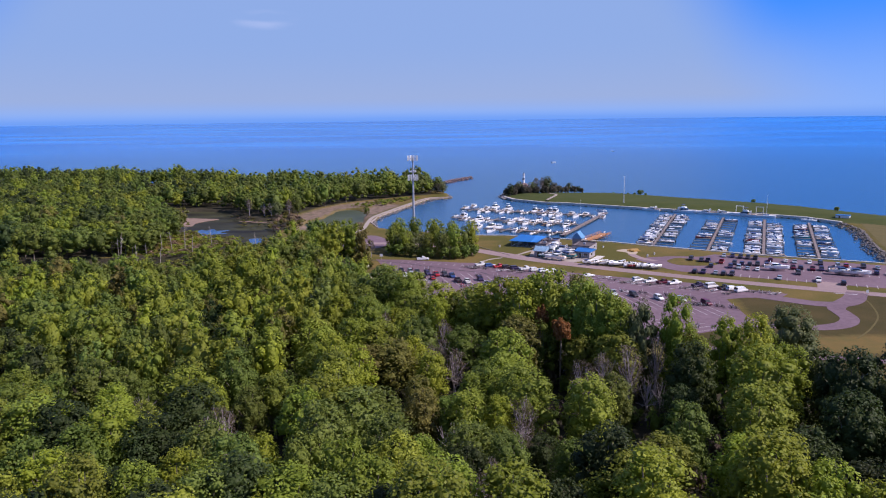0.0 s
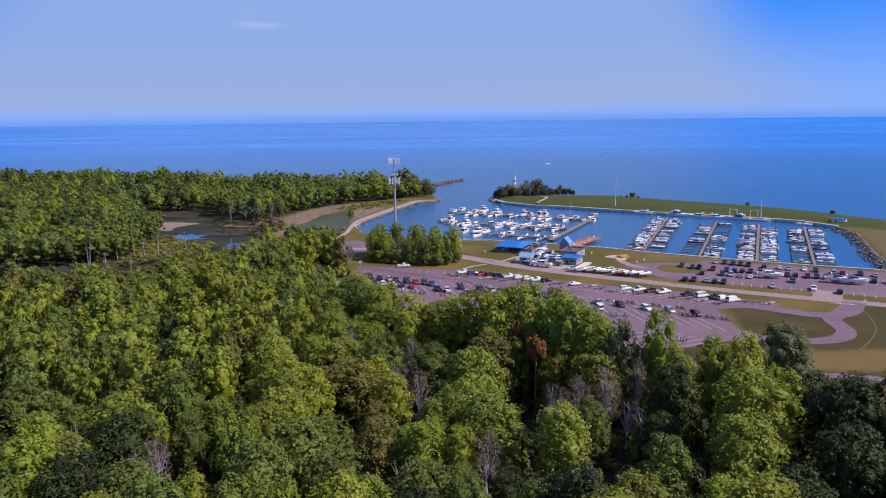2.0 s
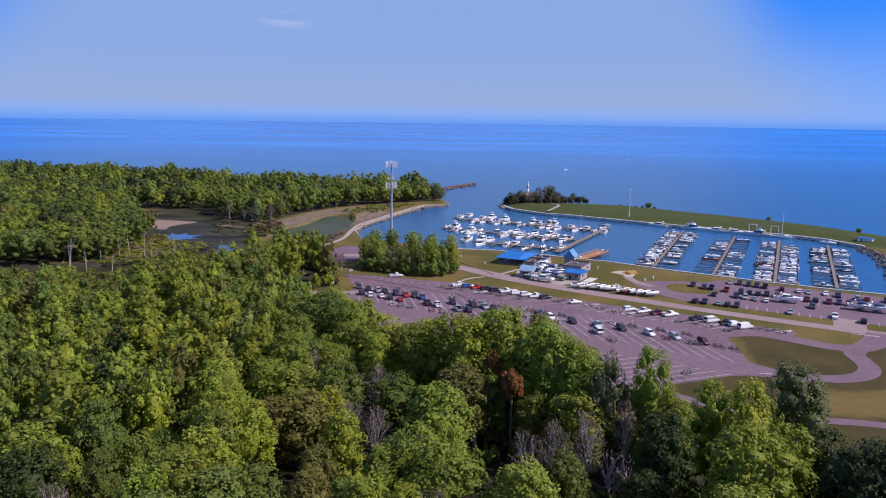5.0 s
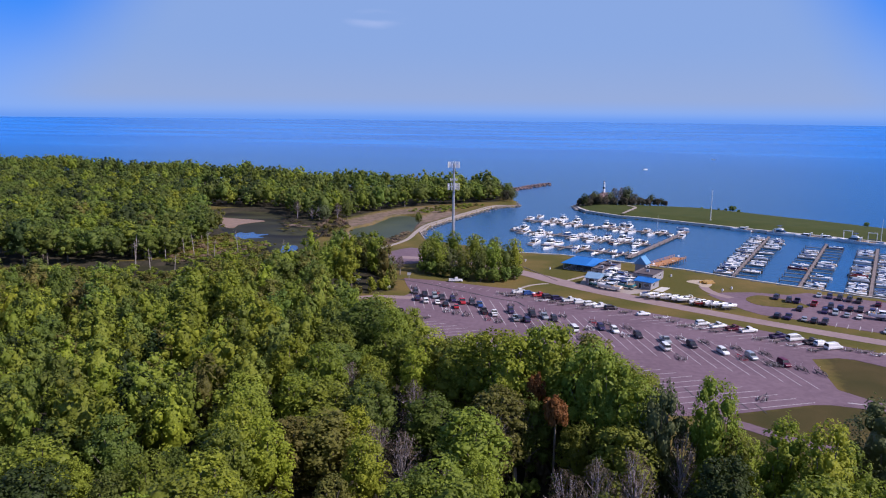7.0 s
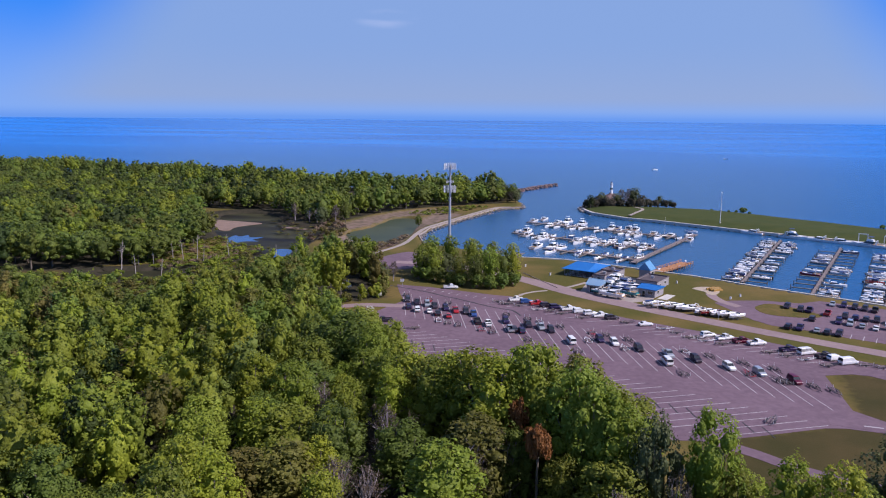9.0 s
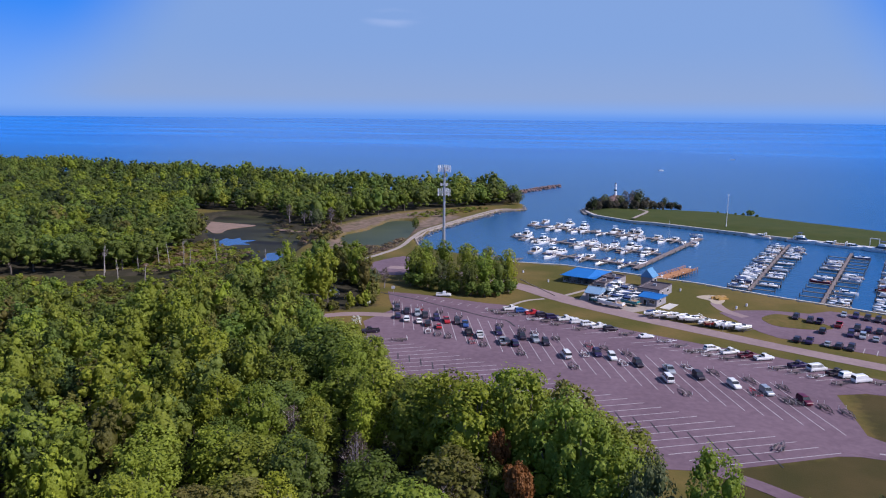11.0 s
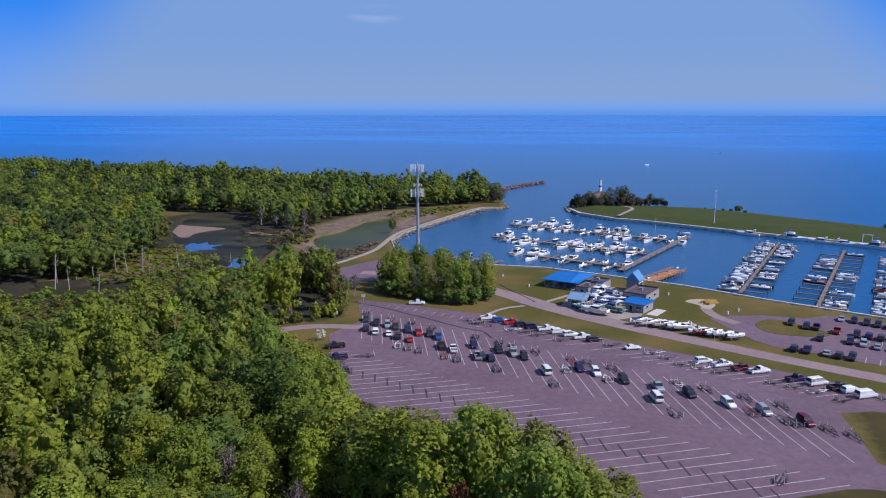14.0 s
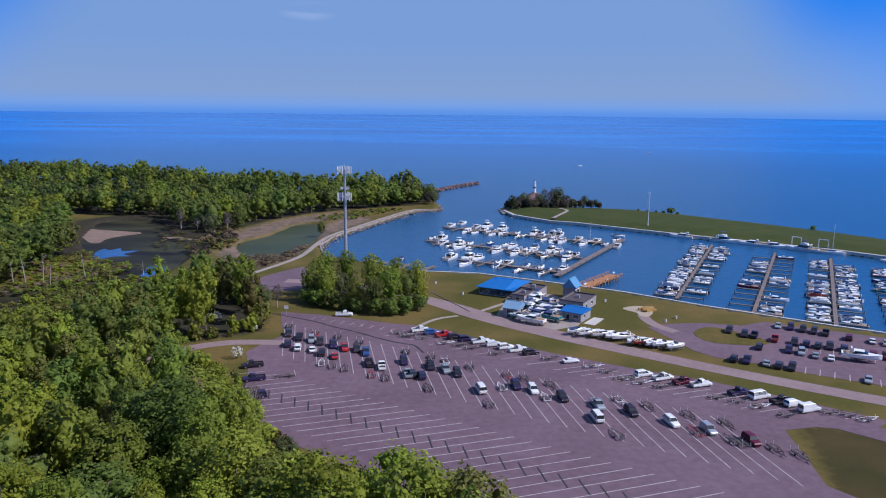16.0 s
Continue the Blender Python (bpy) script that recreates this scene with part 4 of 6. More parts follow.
    # deep shaded gaps, where only bare and thinning trees stand
    gaps = [(-31.5, 120, 5.5), (-29.5, 114, 5), (-9.4, 138, 5.5), (-7.5, 131, 4.5), (-4, 117, 5.5), (-3, 110, 4.5), (24.8, 150, 4.5), (31.5, 115.5, 5.5), (43, 138, 5.5), (51, 141, 4)]
    holes += gaps
    stand = [q for q in stand if q[0] == "thin_tree" or q[4] > 18.5 or all(math.hypot(q[1] - gx, q[2] - gy) > gr for gx, gy, gr in gaps)]
    for kind, mx, my, mr, mh in stand:
        s = mr / KINDS[kind][0] * (1.0 if kind in ("rust_tree", "thin_tree") else 1.22)
        tree(kind, rng.randrange(3), planted(mx, my, s, rng.uniform(0, 6.28), 1.06 * mh / KINDS[kind][1] / s), "tall trees at the end of the wood")
    ok &= ~inside(x, y, [(9, 152), (9, 200), (60, 200), (104, 162), (104, 94), (38, 94), (31, 108), (23, 116), (23, 146)])
    for kind, mx, my, ms in marked:
        tree(kind, rng.randrange(3), planted(mx, my, ms, rng.uniform(0, 6.28), 1.0 / max(1.0, ms) ** 0.6))
        ok &= np.hypot(x - mx, y - my) > 3.2 + 1.6 * ms
    for hx, hy, hr in holes:
        ok &= np.hypot(x - hx, y - hy) > hr
    x, y = x[ok], y[ok]
    order = np.argsort(np.minimum(gap_to(x, y, [(6, 95), (26, 188)], False), gap_to(x, y, [(-58, 96), (0, 84), (66, 98)], False)))
    near, rest = order[:182], order[182:]
    for k in near:
        s = rng.choice((rng.uniform(0.66, 0.95), rng.uniform(0.9, 1.2), rng.uniform(1.05, 1.5)))
        tree(kind_at(x[k], y[k], rng), rng.randrange(3), planted(x[k], y[k], s * 1.08, rng.uniform(0, 6.28), rng.uniform(0.9, 1.2) / 1.08 / max(1.0, s) ** 0.8))
    far = [(x[rest], y[rest], 430, 0.31, 8)]
    for poly, step, seed, leaves, size, cores in ((SLOUGH_WOOD, 8.0, 2, 230, 0.36, 12), (FAR_WOOD, 8.4, 3, 165, 0.38, 11)):
        fx, fy = scatter(poly, step, seed)
        seen = in_sight(fx, fy)
        far.append((fx[seen], fy[seen], leaves, size, cores))
    # the deep inside of the far wood shows only its tops
    deep = (gap_to(far[2][0], far[2][1], FAR_WOOD) > 26) & (np.random.default_rng(8).random(len(far[2][0])) < 0.72)
    far[2] = (far[2][0][~deep], far[2][1][~deep], *far[2][2:])
    for label, (fx, fy, leaves, size, cores) in zip(("dense broadleaf canopy of the near wood", "broadleaf wood beyond the slough", "dark shoreline wood along the lake"), far):
        bag = {}
        for px, py in zip(fx, fy):
            kind = kind_at(px, py, rng)
            # most far crowns take darker, bluer leaves: distance haze put into their colour
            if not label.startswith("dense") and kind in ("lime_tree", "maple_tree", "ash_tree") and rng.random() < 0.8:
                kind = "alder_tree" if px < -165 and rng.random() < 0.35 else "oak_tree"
            if kind == "thin_tree":
                kind = "maple_tree"
            bag.setdefault(kind, []).append((px, py))
        trunks = bmesh.new()
        for kind, places in bag.items():
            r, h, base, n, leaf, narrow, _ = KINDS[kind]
            base = base if label.startswith("dense") else (2.4 if cores == 12 else 0.6)
            sets = [crown_arrays(100 + k, r, h, base, 14 if label.startswith("dense") else 13, leaves, size, narrow, 1, kind == "thin_tree", cores, 0.8 if label.startswith("dense") else 0.78)[:2] for k in range(4)]
            vs, fs, ts, count = [], [], [], 0
            for px, py in places:
                v, f = sets[rng.randrange(4)]
                s, a = rng.choice((rng.uniform(0.75, 1.0), rng.uniform(0.9, 1.35))), rng.uniform(0, 6.28)
                wide = s if label.startswith("dense") else s * 1.22
                co, si = math.cos(a) * wide, math.sin(a) * wide
                w = np.stack([v[:, 0] * co - v[:, 1] * si + px, v[:, 0] * si + v[:, 1] * co + py, v[:, 2] * s * rng.uniform(0.88, 1.15) * (1.1 if label.startswith("dense") else 1.0 + 0.34 * noise.noise((px * 0.028, py * 0.028, 7.0))) / max(1.0, s) ** 0.7], 1)
                vs.append(w)
                fs.append(f + count)
                ts.append(np.full(len(w), rng.random()))
                count += len(w)
                if rng.random() < 0.35:
                    tube(trunks, (px, py, -0.3), (px, py, h * 0.55), 0.28, 0.14, 5, False)
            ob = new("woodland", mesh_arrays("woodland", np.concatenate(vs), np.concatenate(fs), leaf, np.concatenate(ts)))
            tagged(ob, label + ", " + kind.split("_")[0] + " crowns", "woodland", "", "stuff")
        tagged(new("woodland_trunks", mesh_of("woodland_trunks", trunks, BARK)), "trunks standing under the " + label.split(" ", 1)[1], "woodland", "", "stuff")


woods()


def brush(name, poly, step, seed, label, mats, size, tall, cores=3):
    """Low brush that nobody could count: one joined lot for each tone."""
    rng = random.Random(seed)
    x, y = scatter(poly, step, seed)
    bag = {}
    sets = [crown_arrays(300 + k, 1.9, 3.0, 0.0, 6, 44, size, False, 1, False, cores)[:2] for k in range(3)]
    for px, py in zip(x, y):
        bag.setdefault(rng.randrange(len(mats)), []).append((px, py))
    for key, places in bag.items():
        vs, fs, ts, count = [], [], [], 0
        for px, py in places:
            v, f = sets[rng.randrange(3)]
            s, a = rng.uniform(0.5, 1.25), rng.uniform(0, 6.28)
            co, si = math.cos(a) * s, math.sin(a) * s
            vs.append(np.stack([v[:, 0] * co - v[:, 1] * si + px, v[:, 0] * si + v[:, 1] * co + py, v[:, 2] * s * tall * rng.uniform(0.6, 1.2) - 0.2], 1))
            fs.append(f + count)
            ts.append(np.full(len(v), rng.random()))
            count += len(v)
        tagged(new(name, mesh_arrays(name, np.concatenate(vs), np.concatenate(fs), mats[key], np.concatenate(ts))), label, "brush", "", "stuff")


brush("brush", MARSH, 5.0, 11, "low green and tawny brush by the slough", (GREEN, OLIVE, DARKGREEN), 0.5, 0.9)
brush("sedge", [(-168, 300), (-122, 303), (-111, 312), (-110, 330), (-100, 346), (-84, 352), (-70, 345), (-62, 331), (-63, 304), (-60, 288), (-66, 274), (-78, 258), (-95, 244), (-130, 240), (-168, 238)], 3.7, 19, "low green and olive sedge beside the slough", (GREEN, OLIVE, LIME), 0.4, 0.5, 1)
brush("edge_brush", ribbon([(58, 150), (44, 166), (38, 186), (22, 197), (9, 200), (1, 213), (-10, 231), (-22, 251), (-32, 261), (-44, 271), (-43, 281), (-33, 286), (-27, 293), (-30, 307), (-40, 323), (-51, 335)], 4.5), 2.8, 12, "bushes along the edge of the wood", (GREEN, OLIVE, LIME), 0.42, 1.3)
brush("understory", [(12, 150), (12, 190), (44, 172), (60, 156), (100, 146), (104, 96), (40, 96), (24, 118)], 4.4, 21, "shaded undergrowth beneath the tall trees", (DARKGREEN, DARKGREEN, DULL), 0.4, 1.5)
brush("reeds", [(-118, 338), (-106, 346), (-100, 352), (-99, 368), (-104, 378), (-112, 366)], 3.2, 15, "tawny reeds and low brush in the marsh", (REED, REED, OLIVE, GREEN), 0.4, 0.45)
brush("shore_reeds", [(-64, 394), (-56, 376), (-50, 374), (-43, 396), (-41, 424), (-44, 424), (-49, 400), (-60, 396)], 2.4, 22, "dry tan reeds along the lagoon", (REED, REED, DULL), 0.34, 0.4)
brush("marsh_grass", [(-150, 336), (-124, 322), (-112, 330), (-100, 352), (-97, 372), (-110, 377), (-121, 388), (-132, 400), (-140, 384)], 3.0, 17, "tawny and green marsh grass beside the pond", (REED, GREEN, LIME, OLIVE), 0.34, 0.42)
brush("weeds", [(-112, 420), (-98, 405), (-92, 430), (-104, 470), (-130, 482), (-126, 450)], 6.5, 16, "brown weed beds in the pond", (DULL, OLIVE), 0.5, 0.22)
brush("bank_brush", [(-92, 400), (-80, 395), (-72, 420), (-80, 440), (-92, 470), (-98, 462)], 4.4, 13, "tawny reeds and brush on the lagoon's bank", (OLIVE, REED, DULL), 0.5, 0.9)
brush("shore_brush", [(-60, 512), (-30, 548), (-16, 560), (-10, 552), (-28, 520), (-48, 496)], 4.2, 14, "sparse tawny brush behind the seawall", (OLIVE, GREEN), 0.45, 0.5)


def lone_trees():
    rng = random.Random(9)
    go = lambda kind, x, y, s, tall=1.0, group="trees of the open ground", words="": tree(kind, rng.randrange(3), planted(x, y, s, rng.uniform(0, 6.28), tall), group, words, y > 250)  # noqa: E731
    for x, y in ((-18, 331), (-16, 326), (-10, 329), (-4, 323), (-9, 336), (2, 319), (7, 324), (8, 314), (13, 317), (1, 330), (15, 323), (-16, 336), (-19, 324), (-3, 314), (-17, 340), (-13, 321), (4, 312), (-1, 337), (8, 331)):
        go(rng.choice(("oak_tree", "lime_tree", "maple_tree")) if x > 2 else rng.choice(("maple_tree", "maple_tree", "willow_tree")), x, y, rng.uniform(0.66, 1.0), 1.0, "clump beside the car park")
    for x, y in ((-19, 321), (-15, 318.5), (-11, 317), (-6, 314.5), (-2, 312), (4, 310), (9, 309.5), (13, 312), (17, 316), (17, 321)):
        go("shrub", x, y, rng.uniform(0.8, 1.3), 1.0, "shrubs beside the car park")
    for kind, x, y, s, tall in (("willow_tree", -31, 314, 0.62, 0.95), ("thin_tree", -27.5, 316, 0.6, 0.9), ("willow_tree", -36, 318, 0.7, 1.05), ("maple_tree", -42, 322, 0.85, 1.0), ("thin_tree", -9, 229, 0.7, 0.9), ("willow_tree", 2, 212, 0.55, 0.85), ("lime_tree", -14, 226, 0.9, 0.95), ("maple_tree", -6, 214, 0.9, 0.95)):
        go(kind, x, y, s, tall, "trees at the edge of the car park")
    go("lime_tree", 16.5, 319, 0.86, 1.12, "clump beside the car park")
    for x, y, s in ((57, 556, 0.72), (62, 565, 0.78), (68, 560, 0.84), (75, 566, 0.86), (81, 562, 1.0), (86, 567, 1.08), (91, 566, 0.95), (104, 572, 0.62), (111, 571, 0.5), (78, 570, 0.92), (65, 571, 0.78), (84, 572, 0.98)):
        go(rng.choice(("alder_tree", "willow_tree", "sallow_tree", "sallow_tree", "thin_tree")), x, y, s, rng.uniform(0.8, 1.05), "trees at the tip of the breakwater")
    for x, y, s in ((55, 560, 1.2), (60, 560, 1.3), (65, 563, 1.4), (71, 561, 1.4), (77, 561, 1.4), (84, 561, 1.5), (90, 562, 1.5), (96, 567, 1.4), (101, 569, 1.2), (107, 570, 1.2), (113, 570, 0.9), (59, 567, 1.2)):
        go("sallow_bush", x, y, s, 1.0, "shrubs at the tip of the breakwater")
    for x, y, s in ((153, 549, 1.1), (149.5, 551.5, 0.5), (145.5, 554, 0.42), (141, 556.5, 0.36), (136, 560, 0.4), (156.5, 546, 0.5), (214, 493, 0.7), (245, 446, 0.75)):
        go("shrub", x, y, s, 0.8, "bushes on the breakwater")
    go("oak_tree", -42, 452, 0.5, 0.9, words="dark bush on the lagoon's bank")
    for x, y, s in ((1, 590, 0.9), (6, 580, 0.75), (-2, 600, 0.95), (3, 603, 0.85), (7, 592, 0.7), (-4, 588, 0.95), (2, 578, 0.8), (-5, 610, 0.95)):
        go(rng.choice(("willow_tree", "sallow_tree", "oak_tree")), x, y, s, 0.95, "trees at the harbour mouth")


lone_trees()


def snag(x, y, h, seed):
    rng = random.Random(seed)
    bm = bmesh.new()
    lean = Vector((rng.uniform(-0.12, 0.12), rng.uniform(-0.12, 0.12), 1)) * h
    tube(bm, (0, 0, -1.5), lean * 0.6, 0.17, 0.11, 6, False)
    tube(bm, lean * 0.6, lean, 0.11, 0.04, 6)
    limbs = bmesh.new()
    for k in range(5):
        p = lean * rng.uniform(0.45, 0.9)
        d = Vector((rng.uniform(-1, 1), rng.uniform(-1, 1), rng.uniform(0.2, 1.0))) * h * 0.16
        tube(limbs, p, p + d, 0.07, 0.02, 4)
        tube(limbs, p + d * 0.6, p + d * 0.8 + Vector((rng.uniform(-1, 1), rng.uniform(-1, 1), 1)) * h * 0.06, 0.03, 0.01, 4)
    root = thing("dead_tree", pose(x, y, 0), "bleached bare dead tree trunk standing in the slough", "tree", "dead trees")
    part("trunk", bm, SNAGWOOD, root)
    part("limb", limbs, SNAGWOOD, root)


for k, (x, y, h) in enumerate([(-135.7, 316, 12), (-126, 310, 8), (-118, 314, 6), (-125.6, 338, 8), (-121, 338, 10), (-115.6, 339, 11), (-111, 335, 8), (-106, 349, 10), (-86, 352, 6), (-61, 318, 7), (-139, 322, 9), (-130, 330, 7)]):
    snag(x, y, h, k)
for x, y, k in ((-101, 456, "bare_tree"), (-97, 452, "willow_tree"), (-90, 456, "thin_tree"), (-106, 458, "bare_tree"), (-86, 462, "oak_tree"), (-116, 462, "thin_tree")):
    tree(k, 1, planted(x, y, 0.8, x * 1.3, 0.95), "trees on the pond's far bank", "", True)


# ---- vehicles ----
def wheel_parts(root, x, y, r=0.35, w=0.24, rim=None):
    s = 1 if y > 0 else -1
    bm = bmesh.new()
    tube(bm, (x, y - w / 2, r), (x, y + w / 2, r), r, r, 14)
    tyre = part("wheel", bm, RUBBER, root)
    bm = bmesh.new()
    tube(bm, (x, y + s * (w / 2 - 0.03), r), (x, y + s * (w / 2 + 0.012), r), r * 0.62, r * 0.56, 10)
    part("rim", bm, rim or CHROME, tyre)


def ring(x, w, z0, z1, c=0.14):
    return [(x, -w * 0.93, z0), (x, w * 0.93, z0), (x, w, z0 + 0.22), (x, w, z1 - c), (x, w * 0.9, z1), (x, -w * 0.9, z1), (x, -w, z1 - c), (x, -w, z0 + 0.22)]


# kind: length, width, height, body stations (share of length, share of half width, top), glass (rear, front at base, rear, front at roof), wheel stations
CARS = {
    "sedan": (4.75, 1.82, 1.46, ((-0.5, 0.78, 0.78), (-0.46, 0.96, 0.95), (-0.3, 1, 0.99), (0.14, 1, 0.98), (0.3, 0.99, 0.88), (0.46, 0.93, 0.74), (0.5, 0.72, 0.62)), (-1.75, 0.95, -1.05, 0.2), (-1.4, 1.42)),
    "suv": (4.85, 1.94, 1.78, ((-0.5, 0.84, 0.95), (-0.475, 0.98, 1.1), (-0.2, 1, 1.12), (0.17, 1, 1.1), (0.3, 0.99, 1.05), (0.465, 0.94, 0.92), (0.5, 0.76, 0.74)), (-2.32, 1.05, -2.1, 0.35), (-1.45, 1.48)),
    "pickup": (5.75, 2.0, 1.88, ((-0.5, 0.92, 0.82), (-0.49, 0.99, 0.84), (-0.1, 1, 0.84), (-0.07, 1, 1.14), (0.2, 1, 1.12), (0.3, 0.99, 1.08), (0.47, 0.95, 0.98), (0.5, 0.8, 0.78)), (-0.42, 1.35, -0.32, 0.75), (-1.75, 1.8)),
    "van": (5.55, 2.0, 2.12, ((-0.5, 0.9, 1.1), (-0.485, 0.99, 1.18), (-0.1, 1, 1.2), (0.28, 1, 1.18), (0.36, 0.99, 1.08), (0.475, 0.94, 0.95), (0.5, 0.78, 0.78)), (-2.68, 1.75, -2.55, 0.98), (-1.7, 1.75)),
}
MADE = {}


def car(kind, colour, m, group, where):
    key = (kind, colour)
    m = m @ Matrix.Diagonal((0.9, 0.9, 0.9, 1))
    if key in MADE:
        ob = copy_thing(MADE[key], m)
        ob.matrix_basis = m
        ob["group"], ob["label"] = group, f"{colour} {kind} parked {where}"
        return ob
    ln, w, h, body, (g0, g1, r0, r1), axles = CARS[kind]
    hw, paint = w / 2, PAINTS[colour]
    root = thing({"sedan": "sedan_car", "suv": "suv_car", "pickup": "pickup_truck", "van": "passenger_van"}[kind], m, f"{colour} {kind} parked {where}", "car", group)
    bm = bmesh.new()
    loft(bm, [ring(ln * a, hw * b, 0.3, c) for a, b, c in body])
    part("body", bm, paint, root, smooth=False)
    base = body[2][2] - 0.06 if kind != "pickup" else 1.08
    bm = bmesh.new()
    top = h - 0.07
    loft(bm, [[(g0, -hw * 0.94, base), (g1, -hw * 0.9, base), (g1, hw * 0.9, base), (g0, hw * 0.94, base)], [(r0, -hw * 0.78, top), (r1, -hw * 0.76, top), (r1, hw * 0.76, top), (r0, hw * 0.78, top)]])
    part("window", bm, GLASS, root)
    bm = bmesh.new()
    loft(bm, [[(r0 - 0.06, -hw * 0.8, top - 0.03), (r1 + 0.08, -hw * 0.78, top - 0.03), (r1 + 0.08, hw * 0.78, top - 0.03), (r0 - 0.06, hw * 0.8, top - 0.03)], [(r0 + 0.1, -hw * 0.7, h), (r1 - 0.12, -hw * 0.68, h), (r1 - 0.12, hw * 0.68, h), (r0 + 0.1, hw * 0.7, h)]])
    part("roof", bm, paint, root)
    # door frames: one comb of sill and pillars a side, in the body colour
    for sd in (-1, 1):
        us = (0.02, 0.33, 0.66, 0.98) if kind in ("suv", "van") else (0.03, 0.52, 0.97)
        side_of = lambda z: sd * hw * (0.945 - 0.15 * (z - base) / (top - base))  # noqa: E731
        feet, heads = [g0 + (g1 - g0) * u for u in us], [r0 + (r1 - r0) * u for u in us]
        line = [(feet[0] - 0.06, base - 0.04), (feet[-1] + 0.06, base - 0.04)]
        for k in range(len(us) - 1, -1, -1):
            line += [(feet[k] + 0.06, base + 0.04), (heads[k] + 0.06, top), (heads[k] - 0.06, top), (feet[k] - 0.06, base + 0.04)]
        bm = bmesh.new()
        inner = [bm.verts.new((x, side_of(z), z)) for x, z in line]
        outer = [bm.verts.new((x, side_of(z) + sd * 0.02, z)) for x, z in line]
        bm.faces.new(inner), bm.faces.new(outer)
        for k in range(len(line)):
            j = (k + 1) % len(line)
            bm.faces.new((inner[k], inner[j], outer[j], outer[k]))
        bmesh.ops.triangulate(bm, faces=[f for f in bm.faces if len(f.verts) > 4])
        bmesh.ops.recalc_face_normals(bm, faces=bm.faces[:])
        part("door_frame", bm, paint, root)
    if kind == "pickup":
        x0, x1 = -ln * 0.49, -0.44
        for q in ((x0, x1, -hw * 0.99, -hw * 0.86), (x0, x1, hw * 0.86, hw * 0.99), (x0 - 0.02, x0 + 0.1, -hw * 0.96, hw * 0.96)):
            part("bed_wall", boxed(*q, 0.8, 1.16), paint, root)
        part("bed_floor", boxed(x0 + 0.1, x1, -hw * 0.86, hw * 0.86, 0.84, 0.87), RUBBER, root)
    for x in axles:
        for y in (-hw + 0.13, hw - 0.13):
            wheel_parts(root, x, y, 0.36 if kind != "sedan" else 0.32)
    for y in (-hw * 0.66, hw * 0.66):
        part("headlight", boxed(ln * 0.455, ln * 0.492, y - 0.18, y + 0.18, 0.64, 0.8), LAMP, root)
        part("tail_light", boxed(-ln * 0.503, -ln * 0.478, y - 0.1 + 0.12 * (1 if y > 0 else -1), y + 0.1 + 0.12 * (1 if y > 0 else -1), 0.62, 0.8), REDLAMP, root)
    part("bumper", boxed(-ln * 0.508, -ln * 0.49, -hw * 0.8, hw * 0.8, 0.36, 0.52), RUBBER, root)
    MADE[key] = root
    return root


def trailer(m, colour, where="behind its tow vehicle"):
    """An empty boat trailer: rails, tongue, bunks, wheels and winch post; x points to the hitch."""
    key = ("trailer", colour)
    m = m @ Matrix.Diagonal((0.82, 0.80, 0.72, 1))
    if key in MADE:
        ob = copy_thing(MADE[key], m)
        ob.matrix_basis = m
        return ob
    paint = {"steel": TRAILER_STEEL, "black": TAR, "white": PLASTIC, "red": PAINTS["red"]}[colour]
    root = thing("boat_trailer", m, f"empty {colour} boat trailer {where}", "trailer", "boat trailers")
    for s in (-1, 1):
        bm = bmesh.new()
        box(bm, -3.0, 1.2, s * 0.85 - 0.07, s * 0.85 + 0.07, 0.5, 0.66)
        tube(bm, (1.15, s * 0.85, 0.58), (2.9, 0, 0.55), 0.075, 0.075, 5)
        part("rail", bm, paint, root)
        part("bunk", boxed(-2.9, 0.6, s * 0.45 - 0.07, s * 0.45 + 0.07, 0.72, 0.86), DOCK, root)
        bm = bmesh.new()
        loft(bm, [[(x, s * 1.05 + d, z) for d, z in ((-0.13, zz - 0.03), (0.13, zz - 0.03), (0.13, zz), (-0.13, zz))] for x, zz in ((-2.0, 0.55), (-1.75, 0.82), (-0.4, 0.82), (-0.15, 0.55))])
        part("fender", bm, TAR, root)
        for x in (-1.1,):
            wheel_parts(root, x, s * 1.02, 0.29, 0.18, TRAILER_STEEL)
        part("guide_post", tubed((-2.9, s * 0.98, 0.6), (-2.9, s * 0.98, 1.75), 0.045, 0.045, 6), PLASTIC, root)
    for x in (-2.9, 0.9):
        part("crossbar", boxed(x - 0.06, x + 0.06, -0.85, 0.85, 0.5, 0.62), paint, root)
    part("tongue", boxed(2.0, 3.6, -0.06, 0.06, 0.48, 0.6), paint, root)
    part("winch_post", tubed((2.4, 0, 0.55), (2.2, 0, 1.35), 0.06, 0.05, 6), paint, root)
    MADE[key] = root
    return root


def at(x, y, deg, z=0.05):
    return pose(x, y, z, 0, 0, deg)


CODES = {"w": "white", "s": "silver", "k": "black", "n": "navy", "g": "grey", "r": "red", "m": "maroon", "b": "blue"}
SORTS = {"c": "sedan", "u": "suv", "p": "pickup", "v": "van"}


def stall(i, v):
    return 88.9 - 3.32 * i + 0.0, 211.5 + 1.9 * i + v


# stall number: vehicle code of the upper half (nose towards the viewer) and of the lower half
UPPER = "0.8um 2.8us 4.7uw 6.8uk 8.7ps 10.8uk 12.6uw 13.7un 17.7uk 18.6ps 19.7pk 21.7un 24.8pb 25.6ug 26.6pr 27.6un 28.8pg 29.6us 30.7pk 31.8ug"
